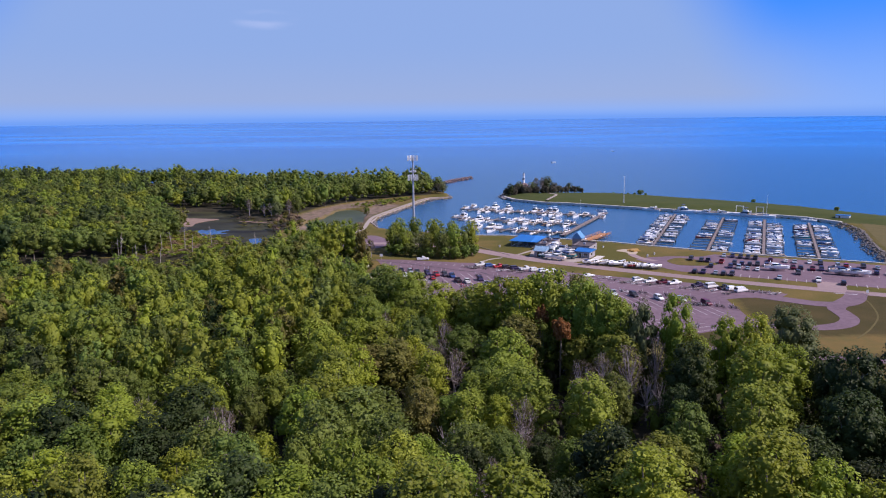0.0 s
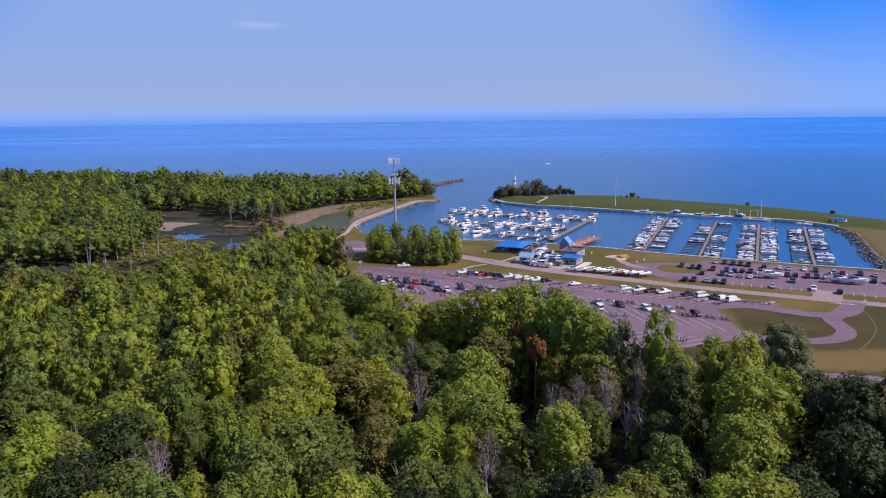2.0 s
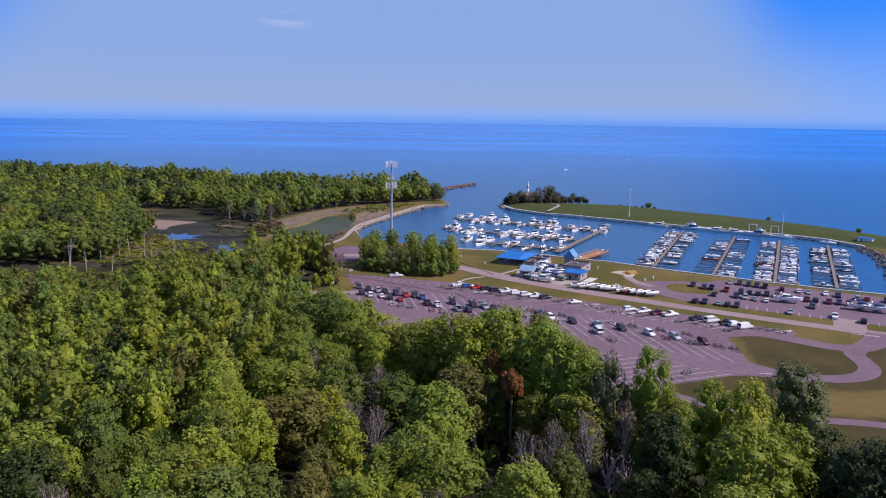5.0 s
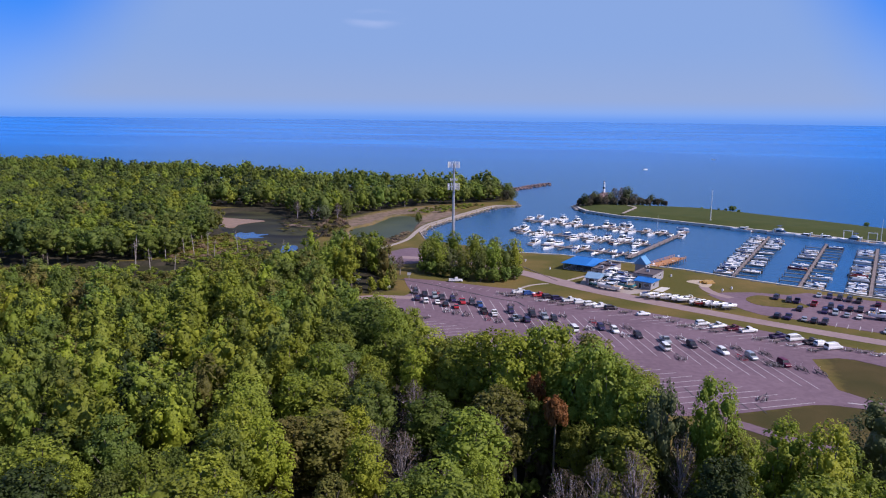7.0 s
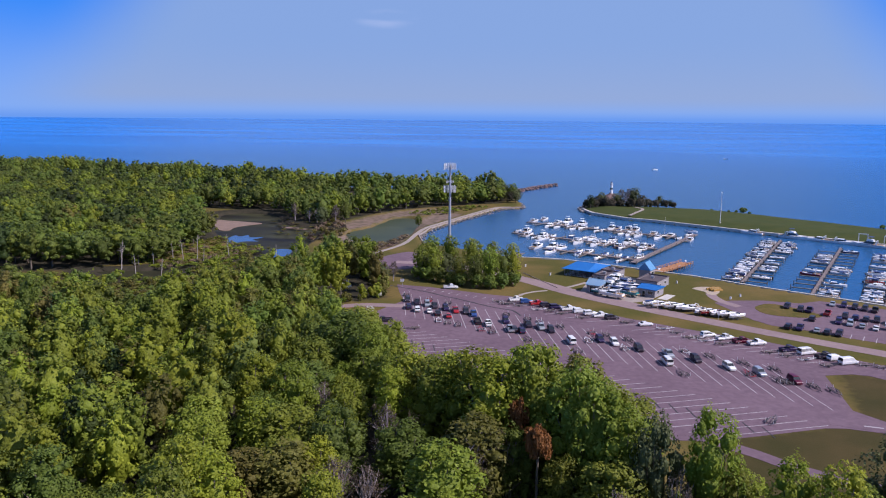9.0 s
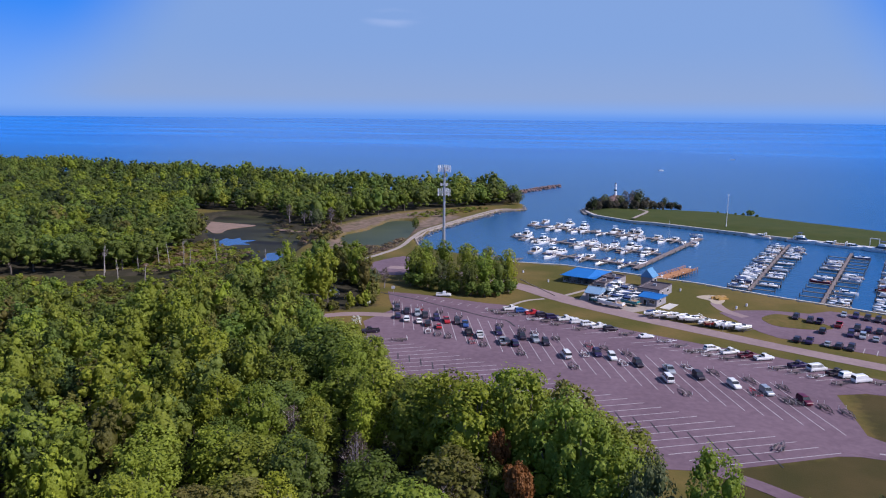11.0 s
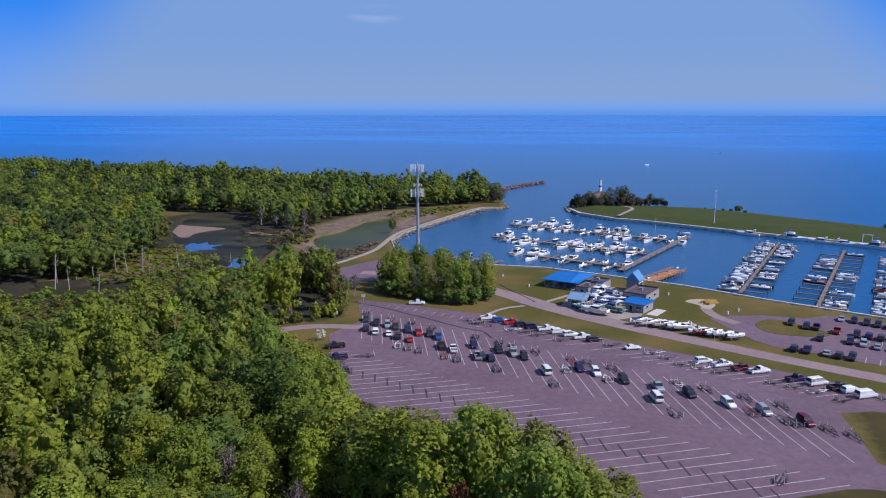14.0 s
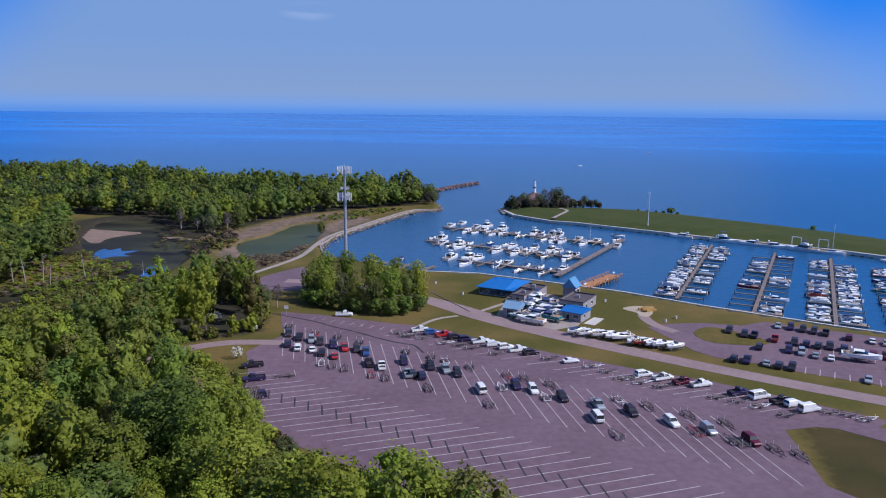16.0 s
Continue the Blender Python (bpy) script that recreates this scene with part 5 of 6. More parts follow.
LOWER = "9.1vw 16.1vw 20.2un 20.9ug 21.2ps 23.2pw 24.2pk 27.0cr 28.1uk 29.0cw 30.2uw 31.2un"
UPPER_TRAILERS = "1.4 3.3 5.5 7.2 11.3 13.0 14.2 16.8 18.6 19.7 21.7 25.6 27.6 29.6 32.3 -0.2 -1.3"
LOWER_TRAILERS = "1.5 8.3 11.9 15.6 19.6 22.7 23.7 25.8 26.8 27.7 14.7 1.9 3.6"
rng = random.Random(21)
for text, v, turn in ((UPPER, 15.2, -77.2), (LOWER, 7.6, 102.8)):
    for word in text.split():
        i, sort, colour = float(word[:-2]), SORTS[word[-2]], CODES[word[-1]]
        car(sort, colour, at(*stall(i, v + rng.uniform(-0.6, 0.6)), turn + rng.uniform(-3, 3)), "cars in the trailer park", "in a long trailer stall")
for text, v, turn in ((UPPER_TRAILERS, 21.2, -77.2), (LOWER_TRAILERS, 1.6, 102.8)):
    for word in text.split():
        i = float(word)
        alone = i < 4 or word in ("5.5", "14.7", "11.9")
        trailer(at(*stall(i, (13.6 if alone and v < 10 or i < 0 else v) + rng.uniform(-0.5, 0.5)), turn + rng.uniform(-4, 4)), rng.choice(("steel", "black", "black", "steel", "black", "white", "red")))
EDGE = "20,294pw 23.4,291.6ub 27,290pr 30,288uk 33,286.2un 37,284.8pw 40.3,282.4uw 43.4,280.3uw 46.5,278.4pw 49.6,276.3uk 59,270.8cw 75,262.4uw 79,260.4pw 83,258.2pm 86.6,256.8pw 93.5,252.4pn 97.3,250.4vw 101,248pk 103,246.4uw 105,243.8vw"
for k, word in enumerate(EDGE.split()):
    x, y = (float(q) for q in word[:-2].split(","))
    car(SORTS[word[-2]], CODES[word[-1]], at(x - 1.2, y, 21.5 + rng.uniform(-3, 3)), "cars along the grass verge", "with its nose to the grass verge")
    if k not in (3, 7, 9, 10, 14, 18):
        trailer(at(x - 6.4, y - 2.6, 21.5 + rng.uniform(-3, 3)), rng.choice(("steel", "black", "white", "black")))
for x, y in ((16, 289), (53, 273), (63, 268), (66, 264.5), (71, 260.5), (108, 243), (111.5, 242), (114, 240)):
    trailer(at(x, y, 21.5 + rng.uniform(-6, 6)), rng.choice(("steel", "black", "white")))
trailer(at(74.5, 203.5, 60), "steel", "left alone in an empty stall")
car("pickup", "white", at(-5, 308, 8), "cars along the grass verge", "beside the clump of trees")
for x, y, c, s in ((-19, 262, "black", "pickup"), (-16, 253.2, "navy", "pickup"), (-12.4, 243, "navy", "suv")):
    car(s, c, at(x, y, 22 + 180), "cars at the wood's edge", "at the edge of the wood")
trailer(at(-9.6, 255.6, 202), "black")
# the marina's car park: rows that face the basin
ROW_A = "106,300uk 109,296.5uk 111.6,296pn 109,285.5ug 116,293pr 122,306cs 125,304.6un 127.6,302.6uk 130,301uk 132.6,299.6pg 137,295.5um 142,293cw 144.8,291.2cs 150,289.6cw 153,286.8uk 158,283.4us 160.6,282.2ur 166,279.6uk 170,277cs 175,274uw"
ROW_B = "115.8,283.4un 118.4,281.8us 121,279.6cs 124,277.8cw 120,290uk 122.6,288.8un 125.2,287.6ug 128,287uk 131,285.6un 136.2,281.2um 138.8,280pm 141.2,278.8uk 145,277.2pm 147.8,276un 150.4,274.4uk 158,271uk 161,269.4cs 164,267.6un 168,265.6uw"
ROW_C = "99,275.2uk 102,274.6pn 106,272.6cs 108.4,271ug 111,269.8uk 136,270ug 125.4,262.4cs 137.4,258pw 143.4,252.4uk"
for text in (ROW_A, ROW_B, ROW_C):
    for word in text.split():
        x, y = (float(q) for q in word[:-2].split(","))
        car(SORTS[word[-2]], CODES[word[-1]], at(x, y, rng.choice((64, 244)) + rng.uniform(-3, 3)), "cars beside the marina", "in the marina car park")


# ---- boats ----
def hull_rings(ln, beam, free, draft):
    out = []
    for u, b, s in ((0, 0.86, 0), (0.05, 0.93, 0), (0.35, 1.0, 0.02), (0.6, 0.96, 0.08), (0.8, 0.72, 0.2), (0.92, 0.4, 0.3), (1.0, 0.05, 0.4)):
        x, h = -ln / 2 + ln * u, beam / 2 * b
        top, low = free * (1 + s), -draft * (1 - u ** 3)
        out.append([(x, 0, low), (x, h * 0.78, low * 0.3 + 0.05), (x, h * 0.95, top * 0.5), (x, h, top), (x, -h, top), (x, -h * 0.95, top * 0.5), (x, -h * 0.78, low * 0.3 + 0.05)])
    return out


def boat(kind, hull, canvas, m, group, where):
    key = ("boat", kind, hull, canvas)
    m = m @ Matrix.Diagonal((1, 1, 0.86, 1))
    words = {"cruiser": f"{hull}-hulled cabin cruiser with a flybridge", "express": f"{hull}-hulled express cruiser", "runabout": f"{hull} open runabout with outboard motor", "sailboat": f"{hull} sailing boat with bare mast", "pontoon": f"{hull} pontoon boat with a canvas top"}[kind]
    if key in MADE:
        ob = copy_thing(MADE[key], m)
        ob.matrix_basis = m
        ob["group"], ob["label"] = group, words + " " + where
        return ob
    root = thing({"cruiser": "cabin_cruiser", "express": "express_cruiser", "runabout": "runabout_boat", "sailboat": "sailing_boat", "pontoon": "pontoon_boat"}[kind], m, words + " " + where, "boat", group)
    ln, beam, free, draft = {"cruiser": (10.8, 3.6, 1.25, 0.5), "express": (9.0, 3.0, 1.05, 0.45), "runabout": (6.4, 2.4, 0.8, 0.35), "sailboat": (9.0, 2.8, 0.95, 0.5), "pontoon": (7.0, 2.5, 0.7, 0.3)}[kind]
    if kind == "pontoon":
        for s in (-1, 1):
            bm = bmesh.new()
            tube(bm, (-ln / 2, s * 0.85, 0.12), (ln / 2 - 0.8, s * 0.85, 0.12), 0.32, 0.32, 10)
            tube(bm, (ln / 2 - 0.8, s * 0.85, 0.12), (ln / 2, s * 0.85, 0.3), 0.32, 0.08, 10)
            part("pontoon", bm, STEEL, root)
            part("rail_panel", boxed(-ln / 2 + 0.3, ln / 2 - 0.6, s * 1.2 - 0.03, s * 1.2 + 0.03, 0.62, 1.3), HULLS[hull], root)
        part("deck", boxed(-ln / 2, ln / 2 - 0.4, -1.25, 1.25, 0.48, 0.6), PLASTIC, root)
        part("canopy", boxed(-2.2, 1.0, -1.1, 1.1, 2.4, 2.5), NAVY if canvas else PLASTIC, root)
        for x in (-2.1, 0.9):
            for y in (-1.05, 1.05):
                part("canopy_pole", tubed((x, y, 0.6), (x, y, 2.4), 0.025, 0.025, 5), STEEL, root)
        part("seat", boxed(-3.0, -2.3, -1.0, 1.0, 0.6, 1.05), WHITE, root)
        part("outboard_motor", boxed(-ln / 2 - 0.55, -ln / 2 + 0.05, -0.2, 0.2, 0.2, 1.15), RUBBER, root)
        MADE[key] = root
        return root
    bm = bmesh.new()
    loft(bm, hull_rings(ln, beam, free, draft))
    part("hull", bm, HULLS[hull], root)
    bm = bmesh.new()
    loft(bm, [[(x, h * 1.03, z - 0.16), (x, h * 1.03, z - 0.06), (x, -h * 1.03, z - 0.06), (x, -h * 1.03, z - 0.16)] for x, h, z in [(r[3][0], r[3][1], r[3][2]) for r in hull_rings(ln, beam, free, draft)]])
    part("rub_rail", bm, NAVY if canvas else STEEL, root)
    # cockpit well behind, raised foredeck in front
    part("cockpit_floor", boxed(-ln * 0.46, -ln * 0.1, -beam * 0.38, beam * 0.38, free + 0.005, free + 0.03), TEAK if kind != "runabout" else PLASTIC, root)
    bm = bmesh.new()
    f = free * 1.02
    loft(bm, [[(-ln * 0.1, beam * 0.40, f), (-ln * 0.1, beam * 0.3, f + 0.4), (-ln * 0.1, -beam * 0.3, f + 0.4), (-ln * 0.1, -beam * 0.40, f)], [(ln * 0.16, beam * 0.38, f), (ln * 0.16, beam * 0.27, f + 0.38), (ln * 0.16, -beam * 0.27, f + 0.38), (ln * 0.16, -beam * 0.38, f)], [(ln * 0.42, beam * 0.12, f + 0.2), (ln * 0.42, beam * 0.08, f + 0.34), (ln * 0.42, -beam * 0.08, f + 0.34), (ln * 0.42, -beam * 0.12, f + 0.2)]])
    part("foredeck", bm, WHITE, root)
    if kind in ("cruiser", "express"):
        h = 1.0 if kind == "cruiser" else 0.55
        bm = bmesh.new()
        loft(bm, [[(-ln * 0.18, -beam * 0.36, f + 0.3), (ln * 0.17, -beam * 0.30, f + 0.3), (ln * 0.17, beam * 0.30, f + 0.3), (-ln * 0.18, beam * 0.36, f + 0.3)], [(-ln * 0.17, -beam * 0.33, f + 0.35 + h), (ln * 0.06, -beam * 0.27, f + 0.35 + h), (ln * 0.06, beam * 0.27, f + 0.35 + h), (-ln * 0.17, beam * 0.33, f + 0.35 + h)]])
        part("cabin_window", bm, GLASS, root)
        part("cabin_roof", boxed(-ln * 0.20, ln * 0.065, -beam * 0.35, beam * 0.35, f + 0.35 + h, f + 0.45 + h), NAVY if canvas and kind == "express" else WHITE, root)
        if kind == "cruiser":
            bm = bmesh.new()
            loft(bm, [[(-ln * 0.16, -beam * 0.30, f + 0.45 + h), (ln * 0.03, -beam * 0.26, f + 0.45 + h), (ln * 0.03, beam * 0.26, f + 0.45 + h), (-ln * 0.16, beam * 0.30, f + 0.45 + h)], [(-ln * 0.16, -beam * 0.31, f + 1.0 + h), (ln * 0.05, -beam * 0.25, f + 1.05 + h), (ln * 0.05, beam * 0.25, f + 1.05 + h), (-ln * 0.16, beam * 0.31, f + 1.0 + h)]])
            part("flybridge", bm, WHITE, root)
            part("bimini_top", boxed(-ln * 0.16, ln * 0.0, -beam * 0.3, beam * 0.3, f + 2.15 + h, f + 2.25 + h), NAVY if canvas else WHITE, root)
            for x in (-ln * 0.08,):
                for y in (-beam * 0.29, beam * 0.29):
                    part("bimini_pole", tubed((x, y, f + 1.0 + h), (x, y, f + 2.16 + h), 0.025, 0.025, 5), STEEL, root)
        part("radar_arch", boxed(-ln * 0.27, -ln * 0.24, -beam * 0.4, beam * 0.4, f + 1.5, f + 1.62), WHITE, root)
        for y in (-beam * 0.4, beam * 0.4):
            part("arch_leg", boxed(-ln * 0.28, -ln * 0.24, y - 0.05, y + 0.05, f - 0.1, f + 1.52), WHITE, root)
        part("swim_platform", boxed(-ln * 0.5 - 0.7, -ln * 0.49, -beam * 0.36, beam * 0.36, 0.22, 0.32), TEAK, root)
    elif kind == "runabout":
        bm = bmesh.new()
        loft(bm, [[(0.1, -beam * 0.36, f + 0.36), (0.9, -beam * 0.2, f + 0.38), (0.9, beam * 0.2, f + 0.38), (0.1, beam * 0.36, f + 0.36)], [(-0.1, -beam * 0.34, f + 0.8), (0.5, -beam * 0.18, f + 0.82), (0.5, beam * 0.18, f + 0.82), (-0.1, beam * 0.34, f + 0.8)]])
        part("windscreen", bm, GLASS, root)
        for y in (-0.5, 0.5):
            part("seat", boxed(-1.3, -0.75, y - 0.25, y + 0.25, f, f + 0.55), WHITE, root)
        if canvas:
            part("cover", boxed(-2.6, -0.2, -beam * 0.42, beam * 0.42, f + 0.5, f + 0.62), NAVY, root)
        part("outboard_motor", boxed(-ln / 2 - 0.55, -ln / 2 + 0.03, -0.22, 0.22, 0.1, 1.3), RUBBER if not canvas else WHITE, root)
    else:
        part("mast", tubed((0.5, 0, f), (0.5, 0, f + 11), 0.10, 0.06, 8), PLASTIC, root)
        part("boom", tubed((0.45, 0, f + 1.4), (-3.4, 0, f + 1.3), 0.13, 0.11, 8), NAVY, root)
        for y in (-1.2, 1.2):
            part("shroud", tubed((0.3, y, f), (0.5, 0, f + 9), 0.02, 0.02, 4), STEEL, root)
        part("cabin_window", boxed(-0.8, 1.6, -beam * 0.31, beam * 0.31, f + 0.38, f + 0.62), GLASS, root)
    MADE[key] = root
    return root


def any_boat(r, big=0.4):
    q = r.random()
    kind = "cruiser" if q < big * 0.45 else "express" if q < big else "runabout" if q < 0.93 else "pontoon"
    return kind, "white" if r.random() < 0.86 else r.choice(("navy", "red", "teal")), r.random() < 0.4


# ---- docks ----
def pier(a, b, width, name="pier", label="", fingers=0, reach=7.4, step=8.2, first=4.0, sides=(1, -1), material=DOCK, z=-0.55):
    """A timber pier on piles, with planked deck, side beams, fingers and their piles. x runs out along it."""
    a, b = Vector(a), Vector(b)
    ln, deg = (b - a).length, math.degrees(math.atan2(b.y - a.y, b.x - a.x))
    root = thing(name, pose(a.x, a.y, z, 0, 0, deg), label, "dock", "docks of the marina")
    deck = bmesh.new()
    for k in range(int(ln / 0.6)):
        box(deck, k * 0.6 + 0.02, k * 0.6 + 0.58, -width / 2, width / 2, 0.0, 0.06)
    part("deck", deck, material, root)
    for y in (-width / 2 + 0.1, width / 2 - 0.1):
        part("beam", boxed(0, ln, y - 0.1, y + 0.1, -0.35, -0.004), PILE, root)
    pile = mesh_of("post", tubed((0, 0, -2.6), (0, 0, 0.75), 0.15, 0.14, 8), PILE)
    for k in range(int(ln / 8) + 1):
        for y in (-width / 2 - 0.17, width / 2 + 0.17):
            ob = new("post", pile)
            ob.parent, ob.location = root, (0.6 + k * 8.0, y, 0)
    if fingers:
        slim = mesh_of("finger", boxed(-0.5, 0.5, 0, reach, -0.3, -0.06), PILE)
        for k in range(fingers):
            for s in sides:
                ob = new("finger", slim)
                ob.parent, ob.location = root, (first + k * step, s * (width / 2 + 0.02), 0)
                ob.rotation_euler = (0, 0, 0 if s > 0 else math.pi)
                ob = new("post", pile)
                ob.parent, ob.location = root, (first + k * step, s * (width / 2 + reach + 0.2), 0)
    return a, (b - a).normalized(), deg


def slips(a, way, deg, fingers, reach, step, first, width, fill, seed, big, where):
    r = random.Random(seed)
    side = Vector((-way.y, way.x))
    for k in range(fingers):
        for s in (1, -1):
            for off in (2.15, step - 2.15):
                u = first + k * step + off
                if r.random() < fill[0 if s > 0 else 1]((k + off / step) / fingers):
                    kind, hull, canvas = any_boat(r, big)
                    k_ = r.uniform(0.88, 1.12) * {"cruiser": 0.62, "express": 0.78}.get(kind, 1.0)
                    ln = {"cruiser": 10.8, "express": 9.0}.get(kind, 6.6) * k_
                    p = a + way * u + side * s * (width / 2 + 0.45 + ln / 2 + r.uniform(0, 0.5))
                    out = r.random() < 0.6
                    boat(kind, hull, canvas, pose(p.x, p.y, WATER + 0.02, 0, 0, deg + (90 if s > 0 else -90) + (0 if out else 180)) @ Matrix.Scale(k_, 4), "boats in the slips", where)


words = "weathered timber pier with finger docks on dark piles"
P1 = pier((102, 340), (147, 447), 1.2, label=words, fingers=13)
P2 = pier((120.5, 321.5), (169, 428), 1.2, label=words, fingers=13)
P3 = pier((141, 311), (188.5, 417.5), 1.2, label=words, fingers=13)
P4 = pier((161, 303), (207, 404), 1.2, label=words, fingers=12)
full, none = (lambda u: 0.92), (lambda u: 0.08)  # noqa: E731
slips(*P1, 13, 7.4, 8.2, 4.0, 1.2, (full, lambda u: 0.9 if u > 0.8 or 0.22 < u < 0.42 else 0.4), 1, 0.35, "moored in a slip")
slips(*P2, 13, 7.4, 8.2, 4.0, 1.2, (lambda u: 0.9 if u < 0.1 or 0.36 < u < 0.46 or 0.7 < u < 0.85 else 0.12, lambda u: 0.85 if u < 0.12 or 0.42 < u < 0.55 else 0.14), 2, 0.4, "moored in a slip")
slips(*P3, 13, 7.4, 8.2, 4.0, 1.2, (lambda u: 0.95 if u < 0.55 or u > 0.8 else 0.3, lambda u: 0.9 if u < 0.75 else 0.3), 3, 0.3, "moored in a slip")
slips(*P4, 12, 7.4, 8.2, 4.0, 1.2, (lambda u: 0.6, lambda u: 0.45), 4, 0.3, "moored in a slip")
pier((65, 372), (107, 458), 2.6, "main_pier", "broad weathered timber main pier")
words = "timber dock row with finger docks for larger boats"
R1 = pier((67, 379), (27, 400), 2.4, label=words, fingers=4, reach=6.5, step=9.5, first=4)
R2 = pier((80, 408), (10, 445), 2.4, label=words, fingers=8, reach=6.5, step=9.5, first=4)
R3 = pier((96, 445), (17, 487), 2.4, label=words, fingers=9, reach=6.5, step=9.5, first=4)
pier((-8, 380), (-2, 392), 1.8, label="short timber jetty behind the trees")
pier((2, 377), (8, 389), 1.8, label="short timber jetty behind the trees")
pier((12, 375), (18, 386), 1.8, label="short timber jetty behind the trees")
BIG = "21,494 27,503 30,484 35,491 40,493 41,475 48,485 48,471 59,465 64,471 68,473 74,470 77,468 13,453 18,452 19,440 26,436 41,441 44,428 48,437 51,434 53,423 57,420 61,431 63,415 68,425 71,423 74,412 24,405 31,405 35,404 43,390 55,391 63,383 69,385 85,444 96,444 101,440 103,456"
r = random.Random(33)
for k, word in enumerate(BIG.split()):
    x, y = (float(q) for q in word.split(","))
    kind = ("cruiser" if r.random() < 0.55 else "express") if r.random() < 0.85 else "runabout"
    deg = R2[2] + r.choice((90, -90)) + r.uniform(-3, 3)
    boat(kind, "white" if r.random() < 0.93 else "navy", r.random() < 0.3, pose(x, y, WATER + 0.02, 0, 0, deg), "boats on the dock rows", "moored at a dock row")
taken = [tuple(float(q) for q in word.split(",")) for word in BIG.split()]
for (a, way, deg), n in ((R1, 4), (R2, 8), (R3, 8)):
    side_ = Vector((-way.y, way.x))
    for k in range(n * 2):
        for s in (1, -1):
            p = a + way * (5.5 + k * 4.75 + r.uniform(-0.5, 0.5)) + side_ * s * 5.6
            if r.random() < 0.62 and all(math.hypot(p.x - x, p.y - y) > 4.6 for x, y in taken):
                taken.append((p.x, p.y))
                boat(r.choice(("runabout", "express", "runabout")), "white", r.random() < 0.3, pose(p.x, p.y, WATER + 0.02, 0, 0, deg + 90 * s), "boats on the dock rows", "moored at a dock row")
boat("sailboat", "white", True, pose(90, 452, WATER, 0, 0, R2[2] + 90), "boats on the dock rows", "moored at the pier's end")
boat("runabout", "white", True, pose(107, 470, WATER, 0, 0, -25), "boats on the dock rows", "lying off the pier's end")
boat("runabout", "navy", True, pose(3, 402, WATER, 0, 0, 100), "boats on the dock rows", "drifting near the small jetties")
for k, (x, y) in enumerate(((140.5, 473.5), (158.5, 462), (168.5, 455.5), (178, 449.5), (187.5, 442.5), (197.5, 436), (214, 417))):
    kind = ("express", "cruiser", "express", "express", "cruiser", "sailboat", "runabout")[k]
    boat(kind, "white", k % 3 == 1, pose(x - 1.9, y - 3.2, WATER, 0, 0, 147 + (180 if k % 2 else 0)) @ Matrix.Scale(1.32, 4), "boats along the breakwater wall", "moored along the breakwater wall")
for x, y, deg in ((155, 966, 20), (295, 1235, 170), (-4, 2800, 30)):
    boat("runabout" if y < 2000 else "cruiser", "white", False, pose(x, y, WATER, 0, 0, deg), "boats out on the lake", "under way out on the lake")


def fishing_pier():
    a, b = Vector((71, 350)), Vector((87.8, 374))
    ln, deg = (b - a).length, math.degrees(math.atan2(b.y - a.y, b.x - a.x))
    root = thing("fishing_pier", pose(a.x, a.y, -0.2, 0, 0, deg), "new orange timber fishing pier with posts and rails", "pier")
    plank = mesh_of("plank", boxed(-0.42, 0.42, -2.6, 2.6, 0, 0.07), NEWDOCK)
    post = mesh_of("post", boxed(-0.09, 0.09, -0.09, 0.09, -2.4, 1.1), NEWDOCK)
    for k in range(int(ln / 0.88)):
        ob = new("plank", plank)
        ob.parent, ob.location = root, (0.45 + k * 0.88, 0, 0)
    for k in range(int(ln / 2.4) + 1):
        for y in (-2.7, 2.7):
            ob = new("post", post)
            ob.parent, ob.location = root, (0.3 + k * 2.4, y, 0)
    for y in (-2.7, 2.7):
        for z in (0.55, 1.05):
            part("rail", boxed(0.2, ln, y - 0.05, y + 0.05, z - 0.06, z + 0.06), NEWDOCK, root)
    for k in range(7):
        part("bench", boxed(6 + k * 4, 7.6 + k * 4, 1.6 * (-1) ** k - 0.25, 1.6 * (-1) ** k + 0.25, 0.075, 0.5), NEWDOCK if k % 3 else PLASTIC, root)


fishing_pier()


# ---- walls, rocks and banks ----
def cap_wall(name, pts, width, top, material, label, low=-3.2):
    """A quay wall in lengths of its own, following a line."""
    root = thing(name, Matrix(), label, "", "", "structure")
    for a, b in zip(pts, pts[1:]):
        a, b = Vector(a), Vector(b)
        d = (b - a).normalized()
        n = max(1, round((b - a).length / 9))
        for k in range(n):
            p, q = a.lerp(b, k / n) + d * 0.02, a.lerp(b, (k + 1) / n) - d * 0.02
            ln, deg = (q - p).length, math.degrees(math.atan2(d.y, d.x))
            part("wall_block", boxed(0, ln, -width / 2, width / 2, low, top, m=pose(p.x, p.y, 0, 0, 0, deg)), material, root)


cap_wall("wall_south", BASIN_SOUTH, 0.9, 0.16, CONCRETE, "weathered concrete quay wall of the basin")
cap_wall("wall_breakwater", [(223, 400)] + BREAKWATER_INNER, 1.6, 0.35, CONCRETE, "long concrete breakwater wall with walkway")
cap_wall("wall_west", BASIN_WEST, 0.5, 0.05, GRAVEL, "low concrete seawall beside the gravel path")


